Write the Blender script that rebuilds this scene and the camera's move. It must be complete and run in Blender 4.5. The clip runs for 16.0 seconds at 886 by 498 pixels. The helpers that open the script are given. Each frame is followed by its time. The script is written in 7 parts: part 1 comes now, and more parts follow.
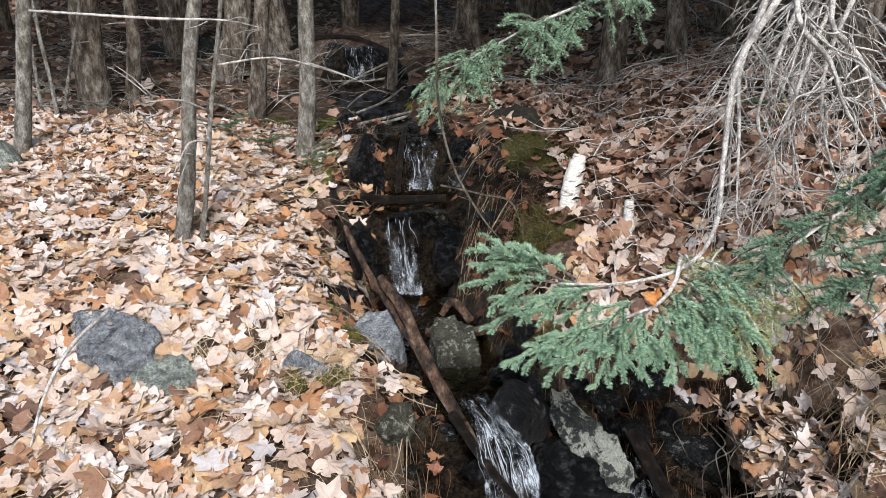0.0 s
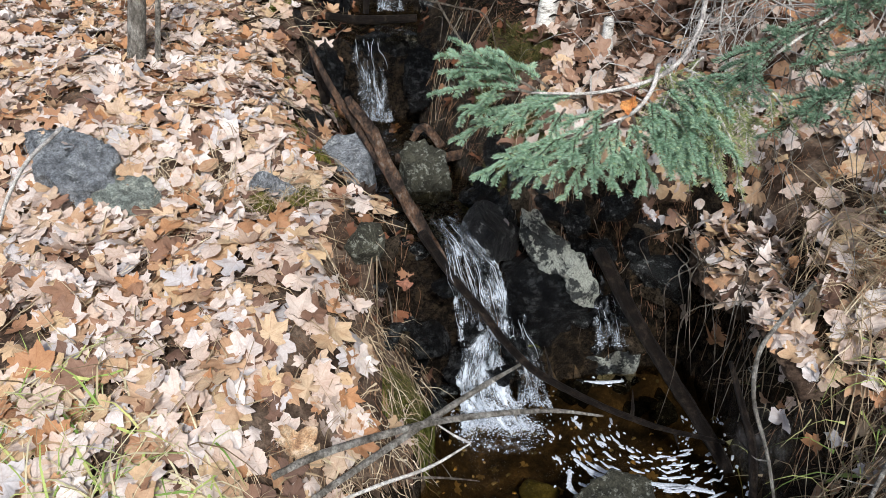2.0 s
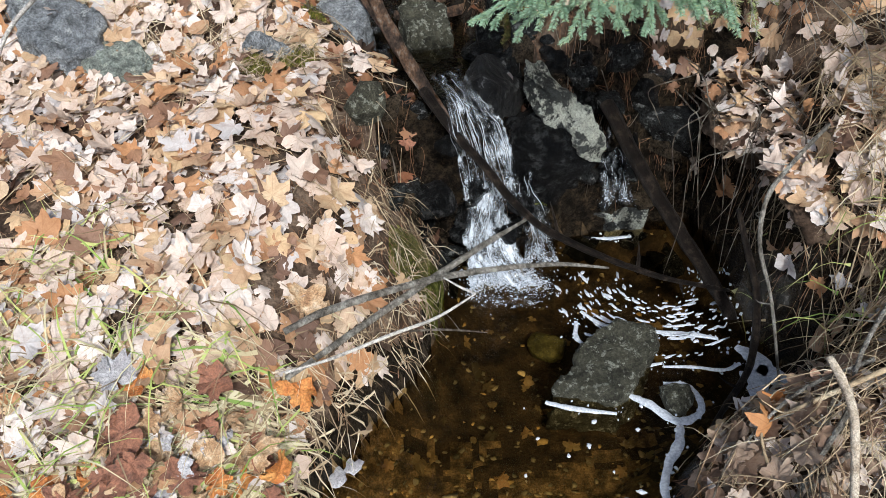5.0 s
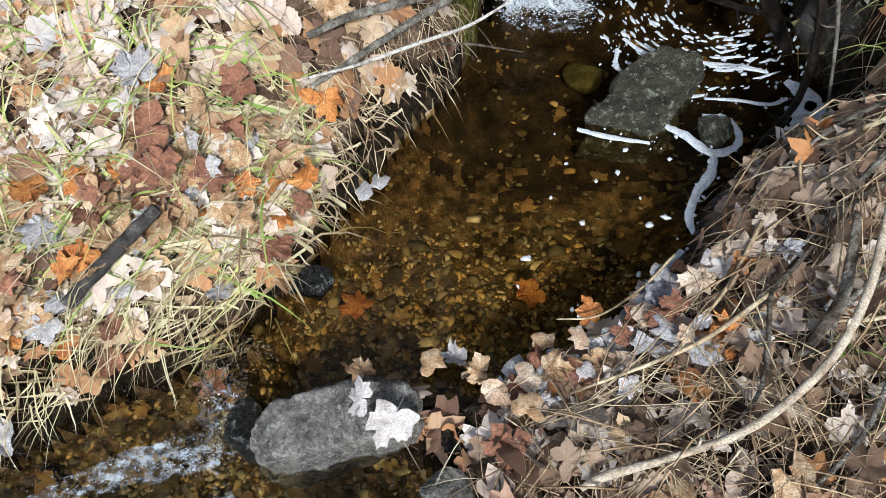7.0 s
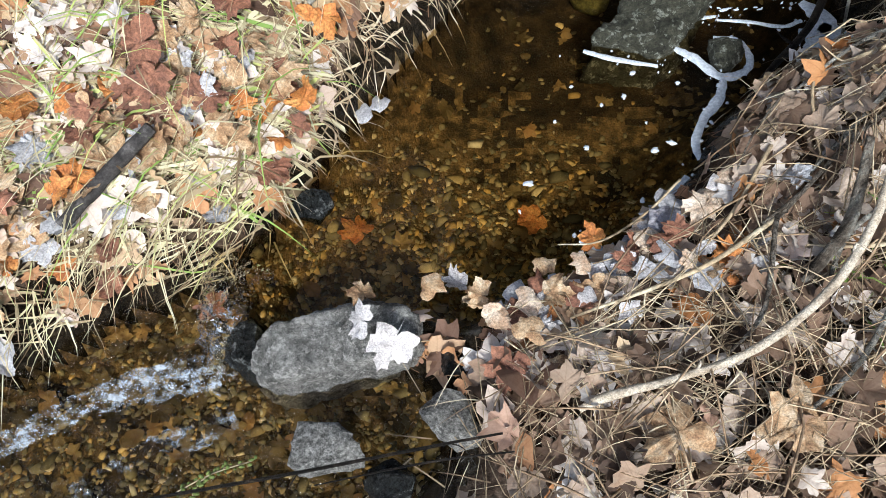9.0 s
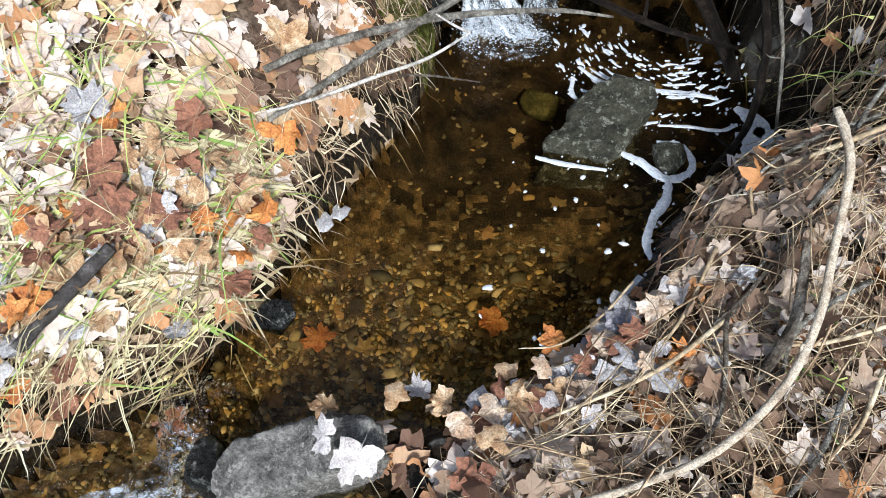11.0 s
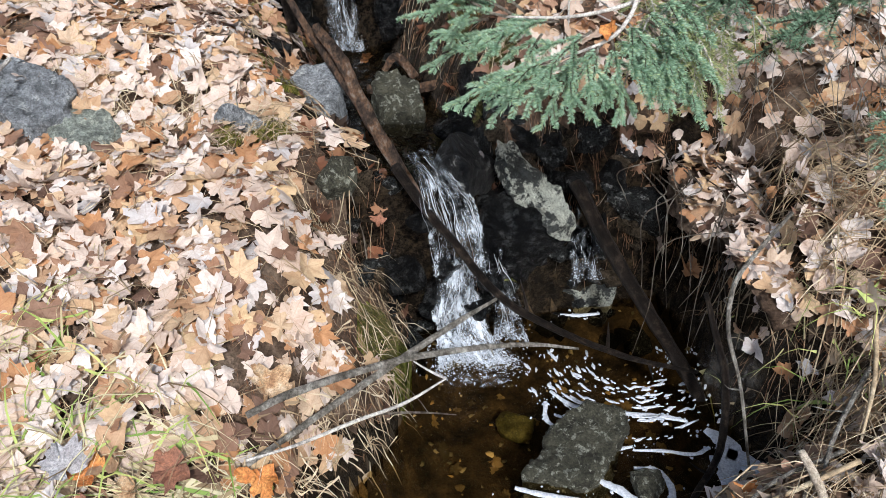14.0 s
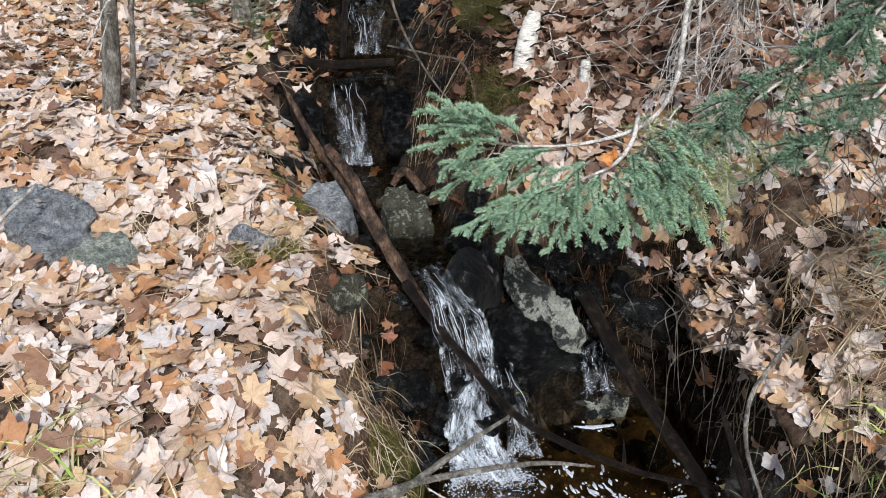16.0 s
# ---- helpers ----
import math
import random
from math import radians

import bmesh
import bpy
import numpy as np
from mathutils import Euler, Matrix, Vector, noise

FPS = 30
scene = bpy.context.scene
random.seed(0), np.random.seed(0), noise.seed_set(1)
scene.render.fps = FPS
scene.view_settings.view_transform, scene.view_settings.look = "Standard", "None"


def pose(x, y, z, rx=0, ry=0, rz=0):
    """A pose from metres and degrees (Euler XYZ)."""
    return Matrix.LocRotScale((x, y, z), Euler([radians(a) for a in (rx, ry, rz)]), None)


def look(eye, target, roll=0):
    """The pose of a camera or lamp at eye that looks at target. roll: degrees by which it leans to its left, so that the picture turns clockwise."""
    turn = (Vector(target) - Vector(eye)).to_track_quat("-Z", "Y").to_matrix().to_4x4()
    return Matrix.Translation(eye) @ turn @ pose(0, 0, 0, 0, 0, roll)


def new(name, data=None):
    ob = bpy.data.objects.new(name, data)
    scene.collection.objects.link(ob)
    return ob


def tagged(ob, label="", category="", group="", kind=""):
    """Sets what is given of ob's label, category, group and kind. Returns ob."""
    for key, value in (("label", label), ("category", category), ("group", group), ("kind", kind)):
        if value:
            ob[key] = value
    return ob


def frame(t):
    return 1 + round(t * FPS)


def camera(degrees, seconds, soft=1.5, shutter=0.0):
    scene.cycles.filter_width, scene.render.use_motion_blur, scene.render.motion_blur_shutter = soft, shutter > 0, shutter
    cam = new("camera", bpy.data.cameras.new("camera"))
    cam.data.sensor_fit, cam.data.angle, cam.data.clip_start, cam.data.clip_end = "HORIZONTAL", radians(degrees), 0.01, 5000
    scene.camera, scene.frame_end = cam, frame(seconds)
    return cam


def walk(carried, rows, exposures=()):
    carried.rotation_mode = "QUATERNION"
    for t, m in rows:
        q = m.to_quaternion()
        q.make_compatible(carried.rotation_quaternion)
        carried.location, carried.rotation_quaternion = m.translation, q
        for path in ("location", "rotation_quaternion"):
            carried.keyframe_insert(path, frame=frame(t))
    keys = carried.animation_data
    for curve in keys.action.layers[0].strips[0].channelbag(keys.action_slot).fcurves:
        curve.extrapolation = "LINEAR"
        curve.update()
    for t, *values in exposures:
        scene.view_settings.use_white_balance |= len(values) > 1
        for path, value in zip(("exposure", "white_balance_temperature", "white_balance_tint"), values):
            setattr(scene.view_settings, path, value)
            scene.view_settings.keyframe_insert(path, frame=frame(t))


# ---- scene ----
cam = camera(64.1, 16.0, soft=0.6)
ROWS = [
    (0, (0.06, 0.013, 1.654), (0.013, 1.912, 1.029), -1.5),
    (0.5, (0.067, 0.015, 1.628), (0.023, 1.876, 0.895), -1.6),
    (1, (0.07, 0.027, 1.606), (0.053, 1.844, 0.771), -1.1),
    (1.5, (0.074, 0.027, 1.582), (0.08, 1.801, 0.658), -0.6),
    (2, (0.071, 0.022, 1.563), (0.09, 1.743, 0.543), -0.5),
    (2.5, (0.076, 0.018, 1.554), (0.099, 1.706, 0.482), -0.9),
    (3, (0.08, 0.014, 1.538), (0.105, 1.664, 0.408), -0.9),
    (5.5, (0.093, 0.005, 1.485), (0.054, 1.439, 0.091), -3.9),
    (6, (0.084, -0.012, 1.452), (0.021, 1.281, -0.073), -3.6),
    (6.5, (0.081, -0.029, 1.418), (-0.008, 1.1, -0.23), -3.9),
    (7, (0.082, -0.038, 1.392), (-0.032, 0.98, -0.326), -5.0),
    (7.5, (0.074, -0.045, 1.372), (-0.037, 0.863, -0.406), -5.1),
    (8, (0.069, -0.05, 1.362), (-0.04, 0.804, -0.443), -5.3),
    (10.5, (0.088, -0.034, 1.381), (0.014, 0.866, -0.404), -4.0),
    (11, (0.085, -0.009, 1.411), (0.076, 1.047, -0.287), -1.1),
    (11.5, (0.076, 0.017, 1.447), (0.095, 1.189, -0.174), -0.5),
    (12, (0.058, 0.035, 1.47), (0.13, 1.333, -0.05), 1.0),
    (12.5, (0.043, 0.05, 1.495), (0.146, 1.454, 0.074), 1.7),
    (13, (0.065, 0.049, 1.521), (0.146, 1.535, 0.185), 0.5),
    (13.5, (0.083, 0.069, 1.554), (0.154, 1.603, 0.273), 0.2),
    (14, (0.081, 0.056, 1.538), (0.159, 1.675, 0.365), 0.0),
    (14.5, (0.075, 0.053, 1.558), (0.164, 1.718, 0.453), -0.1),
    (15, (0.077, 0.063, 1.575), (0.148, 1.756, 0.512), -0.6),
    (15.5, (0.074, 0.068, 1.588), (0.149, 1.794, 0.579), -0.9),
    (16, (0.071, 0.074, 1.607), (0.141, 1.831, 0.654), -1.3),
]
walk(cam, [(t, look(eye, target, roll)) for t, eye, target, roll in ROWS],
     exposures=[(0.0, 0.42, 6500, 10), (1.0, 0.33, 6500, 9), (1.5, 0.31, 6500, 9), (3.0, 0.36, 6500, 9), (5.5, 0.37, 6500, 6), (6.5, 0.37, 6500, 5), (7.5, 0.54, 6350, 4), (8.0, 0.60, 6300, 4), (10.5, 0.68, 6300, 5), (11.5, 0.64, 6350, 6), (12.5, 0.5, 6450, 8), (14.0, 0.43, 6500, 9), (16.0, 0.27, 6500, 9)])

# ---- sky and sun: bright, thinly overcast ----
world = bpy.data.worlds.new("sky")
scene.world = world
world.use_nodes = True
wn = world.node_tree
sky = wn.nodes.new("ShaderNodeTexSky")
sky.sky_type = "NISHITA"
sky.sun_disc = False
sky.sun_elevation, sky.sun_rotation = radians(44), radians(172)
sky.air_density, sky.dust_density, sky.ozone_density = 1.0, 3.0, 0.6
bg = wn.nodes["Background"]
wn.links.new(sky.outputs[0], bg.inputs[0])
bg.inputs[1].default_value = 0.15
sun_data = bpy.data.lights.new("sun", "SUN")
sun_data.energy, sun_data.angle, sun_data.color = 2.9, radians(6), (0.97, 0.985, 1.0)
sun = new("sun", sun_data)
# the sun stands behind the camera, veiled by thin cloud
az, el = radians(172), radians(44)
sun.matrix_world = look((math.sin(az) * 20, math.cos(az) * 20, math.tan(el) * 20), (0, 0, 0))

RNG = np.random.default_rng(7)


# ---- materials ----
def nodes_of(name, rough=0.8, spec=0.3):
    mat = bpy.data.materials.new(name)
    mat.use_nodes = True
    nt = mat.node_tree
    bsdf = nt.nodes["Principled BSDF"]
    bsdf.inputs["Roughness"].default_value = rough
    bsdf.inputs["Specular IOR Level"].default_value = spec
    return mat, nt, bsdf


def ramp(nt, fac, stops, interp="LINEAR"):
    r = nt.nodes.new("ShaderNodeValToRGB")
    r.color_ramp.interpolation = interp
    while len(r.color_ramp.elements) < len(stops):
        r.color_ramp.elements.new(0.5)
    for e, (p, c) in zip(r.color_ramp.elements, stops):
        e.position, e.color = p, (*c, 1)
    nt.links.new(fac, r.inputs[0])
    return r.outputs[0]


def noise_tex(nt, scale, detail=5, rough=0.6, coord="Object", stretch=None):
    tc = nt.nodes.new("ShaderNodeTexCoord")
    n = nt.nodes.new("ShaderNodeTexNoise")
    n.inputs["Scale"].default_value, n.inputs["Detail"].default_value, n.inputs["Roughness"].default_value = scale, detail, rough
    src = tc.outputs[coord]
    if stretch:
        mp = nt.nodes.new("ShaderNodeMapping")
        mp.inputs["Scale"].default_value = stretch
        nt.links.new(src, mp.inputs[0])
        src = mp.outputs[0]
    nt.links.new(src, n.inputs["Vector"])
    return n.outputs["Fac"]


def mix(nt, fac, a, b, kind="MIX"):
    m = nt.nodes.new("ShaderNodeMix")
    m.data_type, m.blend_type = "RGBA", kind
    for sock, v in ((m.inputs[0], fac), (m.inputs[6], a), (m.inputs[7], b)):
        if isinstance(v, (int, float)):
            sock.default_value = v
        elif isinstance(v, tuple):
            sock.default_value = (*v, 1)
        else:
            nt.links.new(v, sock)
    return m.outputs[2]


def bump(nt, bsdf, fac, strength=0.5, dist=0.01):
    b = nt.nodes.new("ShaderNodeBump")
    b.inputs["Strength"].default_value, b.inputs["Distance"].default_value = strength, dist
    nt.links.new(fac, b.inputs["Height"])
    nt.links.new(b.outputs[0], bsdf.inputs["Normal"])


def simple(name, stops, scale, rough=0.8, spec=0.3, bump_s=0.5, dist=0.01, fine=None, stretch=None, coord="Object"):
    """A two-scale noise material: broad colour from stops, finer grain multiplied in, with relief."""
    mat, nt, bsdf = nodes_of(name, rough, spec)
    col = ramp(nt, noise_tex(nt, scale, 6, 0.65, coord, stretch), [(0.5 + (p - 0.55) * 0.6, c) for p, c in stops])
    grain = noise_tex(nt, fine or scale * 7, 5, 0.75, coord, stretch)
    col = mix(nt, 0.7, col, ramp(nt, grain, [(0.38, (0.35, 0.35, 0.35)), (0.62, (1.35, 1.35, 1.35))]), "MULTIPLY")
    nt.links.new(col, bsdf.inputs["Base Color"])
    bump(nt, bsdf, grain, bump_s, dist)
    return mat


LEAF_STOPS = [(0.0, (0.13, 0.08, 0.062)), (0.08, (0.28, 0.17, 0.12)), (0.17, (0.47, 0.25, 0.125)), (0.27, (0.47, 0.32, 0.21)), (0.35, (0.60, 0.45, 0.28)),
              (0.46, (0.54, 0.43, 0.36)), (0.62, (0.61, 0.51, 0.45)), (0.8, (0.65, 0.58, 0.54)), (0.93, (0.73, 0.69, 0.68)), (1.0, (0.47, 0.46, 0.48))]


def leaf_veins(nt):
    """Distance from the nearest main vein of a lobed leaf, whose veins spread from its base."""
    def math_node(op, a, b=None):
        m = nt.nodes.new("ShaderNodeMath")
        m.operation = op
        for sock, v in zip(m.inputs, (a, b)):
            if isinstance(v, (int, float)):
                sock.default_value = v
            elif v is not None:
                nt.links.new(v, sock)
        return m.outputs[0]

    uv = nt.nodes.new("ShaderNodeTexCoord").outputs["UV"]
    sep = nt.nodes.new("ShaderNodeSeparateXYZ")
    nt.links.new(uv, sep.inputs[0])
    length = nt.nodes.new("ShaderNodeVectorMath")
    length.operation = "LENGTH"
    nt.links.new(uv, length.inputs[0])
    turn = math_node("ARCTAN2", math_node("ABSOLUTE", sep.outputs[0]), sep.outputs[1])
    off = math_node("ABSOLUTE", math_node("SUBTRACT", math_node("MODULO", math_node("ADD", turn, 0.475), 0.95), 0.475))
    return math_node("MULTIPLY", off, length.outputs["Value"])


def set_leaf_uv(me, flat):
    """Each vertex's place in its leaf's own plane, as a UV map."""
    index = np.empty(len(me.loops), np.int64)
    me.loops.foreach_get("vertex_index", index)
    me.uv_layers.new(name="UVMap").data.foreach_set("uv", np.asarray(flat, float)[index].reshape(-1))


DAMP_STOPS = [(0.0, (0.06, 0.042, 0.034)), (0.16, (0.15, 0.10, 0.072)), (0.32, (0.26, 0.175, 0.125)), (0.5, (0.36, 0.27, 0.205)), (0.66, (0.45, 0.37, 0.31)), (0.8, (0.56, 0.50, 0.455)), (0.91, (0.62, 0.60, 0.60)), (0.95, (0.44, 0.19, 0.07)), (1.0, (0.46, 0.24, 0.11))]


def leaf_material(name, per_island, stops=LEAF_STOPS):
    mat, nt, bsdf = nodes_of(name, 0.62, 0.25)
    if per_island:
        rnd = nt.nodes.new("ShaderNodeNewGeometry").outputs["Random Per Island"]
    else:
        rnd = nt.nodes.new("ShaderNodeObjectInfo").outputs["Random"]
    col = ramp(nt, rnd, stops)
    blot = noise_tex(nt, 38, 4, 0.7)
    col = mix(nt, ramp(nt, blot, [(0.42, (0, 0, 0)), (0.75, (0.55, 0.55, 0.55))]), col, mix(nt, 1.0, col, (0.62, 0.45, 0.36), "MULTIPLY"))
    fine = noise_tex(nt, 210, 3, 0.6)
    col = mix(nt, 0.4, col, ramp(nt, fine, [(0.3, (0.7, 0.66, 0.62)), (0.7, (1.12, 1.12, 1.12))]), "MULTIPLY")
    vein = leaf_veins(nt)
    col = mix(nt, ramp(nt, vein, [(0.0, (0.36, 0.36, 0.36)), (0.03, (0, 0, 0))]), col, mix(nt, 1.0, col, (0.60, 0.50, 0.42), "MULTIPLY"))
    nt.links.new(col, bsdf.inputs["Base Color"])
    bump(nt, bsdf, fine, 0.35, 0.003)
    # thin leaves let some light through
    tr = nt.nodes.new("ShaderNodeBsdfTranslucent")
    nt.links.new(col, tr.inputs[0])
    ms = nt.nodes.new("ShaderNodeMixShader")
    ms.inputs[0].default_value = 0.15
    out = nt.nodes["Material Output"]
    nt.links.new(bsdf.outputs[0], ms.inputs[1])
    nt.links.new(tr.outputs[0], ms.inputs[2])
    nt.links.new(ms.outputs[0], out.inputs[0])
    return mat


BROWN_STOPS = [(0.0, (0.06, 0.04, 0.03)), (0.22, (0.17, 0.095, 0.065)), (0.45, (0.30, 0.18, 0.125)), (0.66, (0.42, 0.275, 0.20)), (0.82, (0.52, 0.42, 0.355)), (0.93, (0.62, 0.56, 0.52)), (1.0, (0.42, 0.19, 0.09))]
M_LEAF_BROWN = leaf_material("woodland_leaf_litter", True, BROWN_STOPS)
M_LEAF = leaf_material("leaf_single", False)
M_LEAF_STUFF = leaf_material("leaf_litter", True)
M_LEAF_DAMP = leaf_material("damp_leaf_litter", True, DAMP_STOPS)
M_LEAF_SUNK = leaf_material("sunken_leaves", True, [(0.0, (0.05, 0.04, 0.02)), (0.4, (0.14, 0.105, 0.05)), (0.75, (0.25, 0.185, 0.08)), (1.0, (0.34, 0.20, 0.08))])
M_LEAF_DAMP_SINGLE = leaf_material("damp_leaf", False, DAMP_STOPS)
M_SOIL = simple("forest_soil", [(0.3, (0.035, 0.022, 0.015)), (0.55, (0.095, 0.065, 0.048)), (0.75, (0.19, 0.14, 0.105))], 9, 0.95, 0.1, 0.9, 0.02)
M_WET = simple("wet_mud", [(0.3, (0.012, 0.010, 0.008)), (0.6, (0.035, 0.026, 0.018)), (0.8, (0.07, 0.05, 0.03))], 24, 0.22, 0.5, 1.0, 0.05, fine=90)
M_BED = simple("pool_bed", [(0.3, (0.05, 0.036, 0.018)), (0.5, (0.145, 0.098, 0.044)), (0.62, (0.23, 0.15, 0.065)), (0.75, (0.36, 0.24, 0.10))], 30, 0.8, 0.2, 0.8, 0.02)
M_BED_DARK = simple("dark_bed", [(0.3, (0.018, 0.013, 0.008)), (0.55, (0.05, 0.034, 0.018)), (0.8, (0.10, 0.066, 0.032))], 16, 0.8, 0.2, 0.8, 0.02)
M_MOSS = simple("moss", [(0.3, (0.03, 0.035, 0.010)), (0.5, (0.11, 0.125, 0.025)), (0.75, (0.26, 0.27, 0.07))], 40, 1.0, 0.05, 1.0, 0.02, fine=300)
M_ROCK_WET = simple("wet_dark_rock", [(0.3, (0.005, 0.005, 0.006)), (0.6, (0.014, 0.015, 0.016)), (0.85, (0.06, 0.063, 0.066))], 26, 0.14, 0.35, 1.0, 0.05, fine=80)
M_BARK = simple("bark", [(0.3, (0.07, 0.058, 0.048)), (0.5, (0.17, 0.14, 0.115)), (0.64, (0.30, 0.265, 0.225)), (0.8, (0.42, 0.41, 0.37))], 26, 0.95, 0.1, 1.0, 0.03, stretch=(1, 1, 0.4), fine=120)
M_BARK_GREY = simple("grey_bark", [(0.3, (0.11, 0.10, 0.085)), (0.5, (0.23, 0.215, 0.19)), (0.64, (0.36, 0.34, 0.31)), (0.8, (0.50, 0.50, 0.46))], 34, 0.9, 0.15, 1.0, 0.02, stretch=(1, 1, 0.5), fine=140)
M_DEADWOOD = simple("dead_twig_wood", [(0.3, (0.21, 0.20, 0.19)), (0.5, (0.42, 0.405, 0.385)), (0.7, (0.62, 0.605, 0.58))], 40, 0.9, 0.15, 0.6, 0.005)
M_WETWOOD = simple("wet_dark_wood", [(0.3, (0.008, 0.006, 0.005)), (0.6, (0.022, 0.016, 0.013)), (0.8, (0.075, 0.055, 0.042))], 34, 0.5, 0.25, 1.0, 0.03)
M_LOG = simple("rotting_log", [(0.3, (0.045, 0.032, 0.026)), (0.48, (0.13, 0.09, 0.07)), (0.64, (0.27, 0.155, 0.095)), (0.8, (0.44, 0.36, 0.30))], 30, 0.85, 0.2, 1.0, 0.05, stretch=(1, 0.25, 1), fine=130)
M_STRAW = simple("straw", [(0.3, (0.22, 0.16, 0.10)), (0.6, (0.42, 0.33, 0.22)), (0.8, (0.60, 0.52, 0.38))], 8, 0.7, 0.2, 0.2, 0.002)
M_STEM = simple("brown_stems", [(0.3, (0.14, 0.095, 0.06)), (0.6, (0.30, 0.21, 0.135)), (0.8, (0.46, 0.36, 0.25))], 8, 0.8, 0.2, 0.2, 0.002)
M_NEEDLE_BED = simple("needle_litter", [(0.3, (0.16, 0.08, 0.045)), (0.6, (0.30, 0.17, 0.10)), (0.8, (0.44, 0.29, 0.18))], 8, 0.9, 0.1, 0.2, 0.002)


def lichen_rock(name, base, patch, cover, scale=18, rough=0.8):
    """Grey stone with pale lichen patches."""
    mat, nt, bsdf = nodes_of(name, rough, 0.3)
    a = ramp(nt, noise_tex(nt, 19, 10, 0.8), [(0.38, tuple(c * 0.35 for c in base)), (0.62, tuple(c * 1.45 for c in base))])
    p = noise_tex(nt, scale, 7, 0.75)
    col = mix(nt, ramp(nt, p, [(cover, (0, 0, 0)), (cover + 0.05, (0.85, 0.85, 0.85))]), a, patch)
    g = noise_tex(nt, 150, 8, 0.85)
    col = mix(nt, 0.9, col, ramp(nt, g, [(0.4, (0.35, 0.35, 0.35)), (0.58, (1.4, 1.4, 1.4))]), "MULTIPLY")
    nt.links.new(col, bsdf.inputs["Base Color"])
    bump(nt, bsdf, noise_tex(nt, 34, 8, 0.8), 1.0, 0.03)
    return mat


M_STONE = lichen_rock("grey_stone", (0.27, 0.295, 0.325), (0.50, 0.53, 0.55), 0.55)
M_GRANITE = lichen_rock("speckled_granite", (0.25, 0.245, 0.235), (0.46, 0.45, 0.44), 0.52, 60)
M_STONE_GREEN = lichen_rock("greenish_stone", (0.30, 0.34, 0.31), (0.47, 0.51, 0.45), 0.54)
M_STONE_POOL = lichen_rock("pool_stone", (0.075, 0.075, 0.055), (0.34, 0.36, 0.31), 0.54, 42)
M_ROCK_MOSSY = lichen_rock("mossy_dark_rock", (0.03, 0.025, 0.02), (0.075, 0.075, 0.022), 0.58, 22)
M_STONE_PALE = lichen_rock("lichen_stone", (0.045, 0.05, 0.05), (0.50, 0.53, 0.47), 0.47, 14)
M_STONE_WET = lichen_rock("wet_stone", (0.022, 0.024, 0.025), (0.20, 0.21, 0.21), 0.56, 34, 0.2)


def green_material(name, stops):
    mat, nt, bsdf = nodes_of(name, 0.6, 0.3)
    col = ramp(nt, nt.nodes.new("ShaderNodeNewGeometry").outputs["Random Per Island"], stops)
    nt.links.new(col, bsdf.inputs["Base Color"])
    tr = nt.nodes.new("ShaderNodeBsdfTranslucent")
    nt.links.new(col, tr.inputs[0])
    ms = nt.nodes.new("ShaderNodeMixShader")
    ms.inputs[0].default_value = 0.2
    nt.links.new(bsdf.outputs[0], ms.inputs[1])
    nt.links.new(tr.outputs[0], ms.inputs[2])
    nt.links.new(ms.outputs[0], nt.nodes["Material Output"].inputs[0])
    return mat


M_NEEDLE = green_material("spruce_needles", [(0.0, (0.13, 0.23, 0.12)), (0.3, (0.24, 0.39, 0.28)), (0.6, (0.33, 0.50, 0.37)), (0.85, (0.46, 0.62, 0.50)), (1.0, (0.46, 0.54, 0.26))])
M_NEEDLE_YELLOW = green_material("yellowing_needles", [(0.0, (0.14, 0.19, 0.08)), (0.5, (0.30, 0.36, 0.17)), (1.0, (0.46, 0.46, 0.24))])
# darker copy of the needle green, with shade put into its colour
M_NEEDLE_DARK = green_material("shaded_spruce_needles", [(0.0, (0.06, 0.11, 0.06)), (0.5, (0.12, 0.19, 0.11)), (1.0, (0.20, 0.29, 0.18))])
M_NEEDLE_MID = green_material("green_spruce_needles", [(0.0, (0.09, 0.17, 0.10)), (0.5, (0.19, 0.31, 0.22)), (1.0, (0.32, 0.45, 0.33))])
M_GRASS = green_material("grass_blades", [(0.0, (0.12, 0.08, 0.05)), (0.35, (0.27, 0.20, 0.12)), (0.65, (0.44, 0.37, 0.24)), (0.82, (0.33, 0.33, 0.13)), (1.0, (0.16, 0.24, 0.06))])
M_GRASS_DRY = green_material("dry_stems", [(0.0, (0.16, 0.11, 0.07)), (0.35, (0.38, 0.29, 0.19)), (0.7, (0.56, 0.47, 0.33)), (1.0, (0.68, 0.61, 0.48))])
M_GRASS_PALE = green_material("pale_grass_blades", [(0.0, (0.16, 0.11, 0.065)), (0.3, (0.33, 0.26, 0.16)), (0.65, (0.54, 0.48, 0.31)), (0.88, (0.64, 0.60, 0.42)), (1.0, (0.44, 0.46, 0.20))])
M_GRASS_GREEN = green_material("green_grass_blades", [(0.0, (0.14, 0.25, 0.05)), (0.5, (0.30, 0.42, 0.11)), (1.0, (0.56, 0.58, 0.22))])


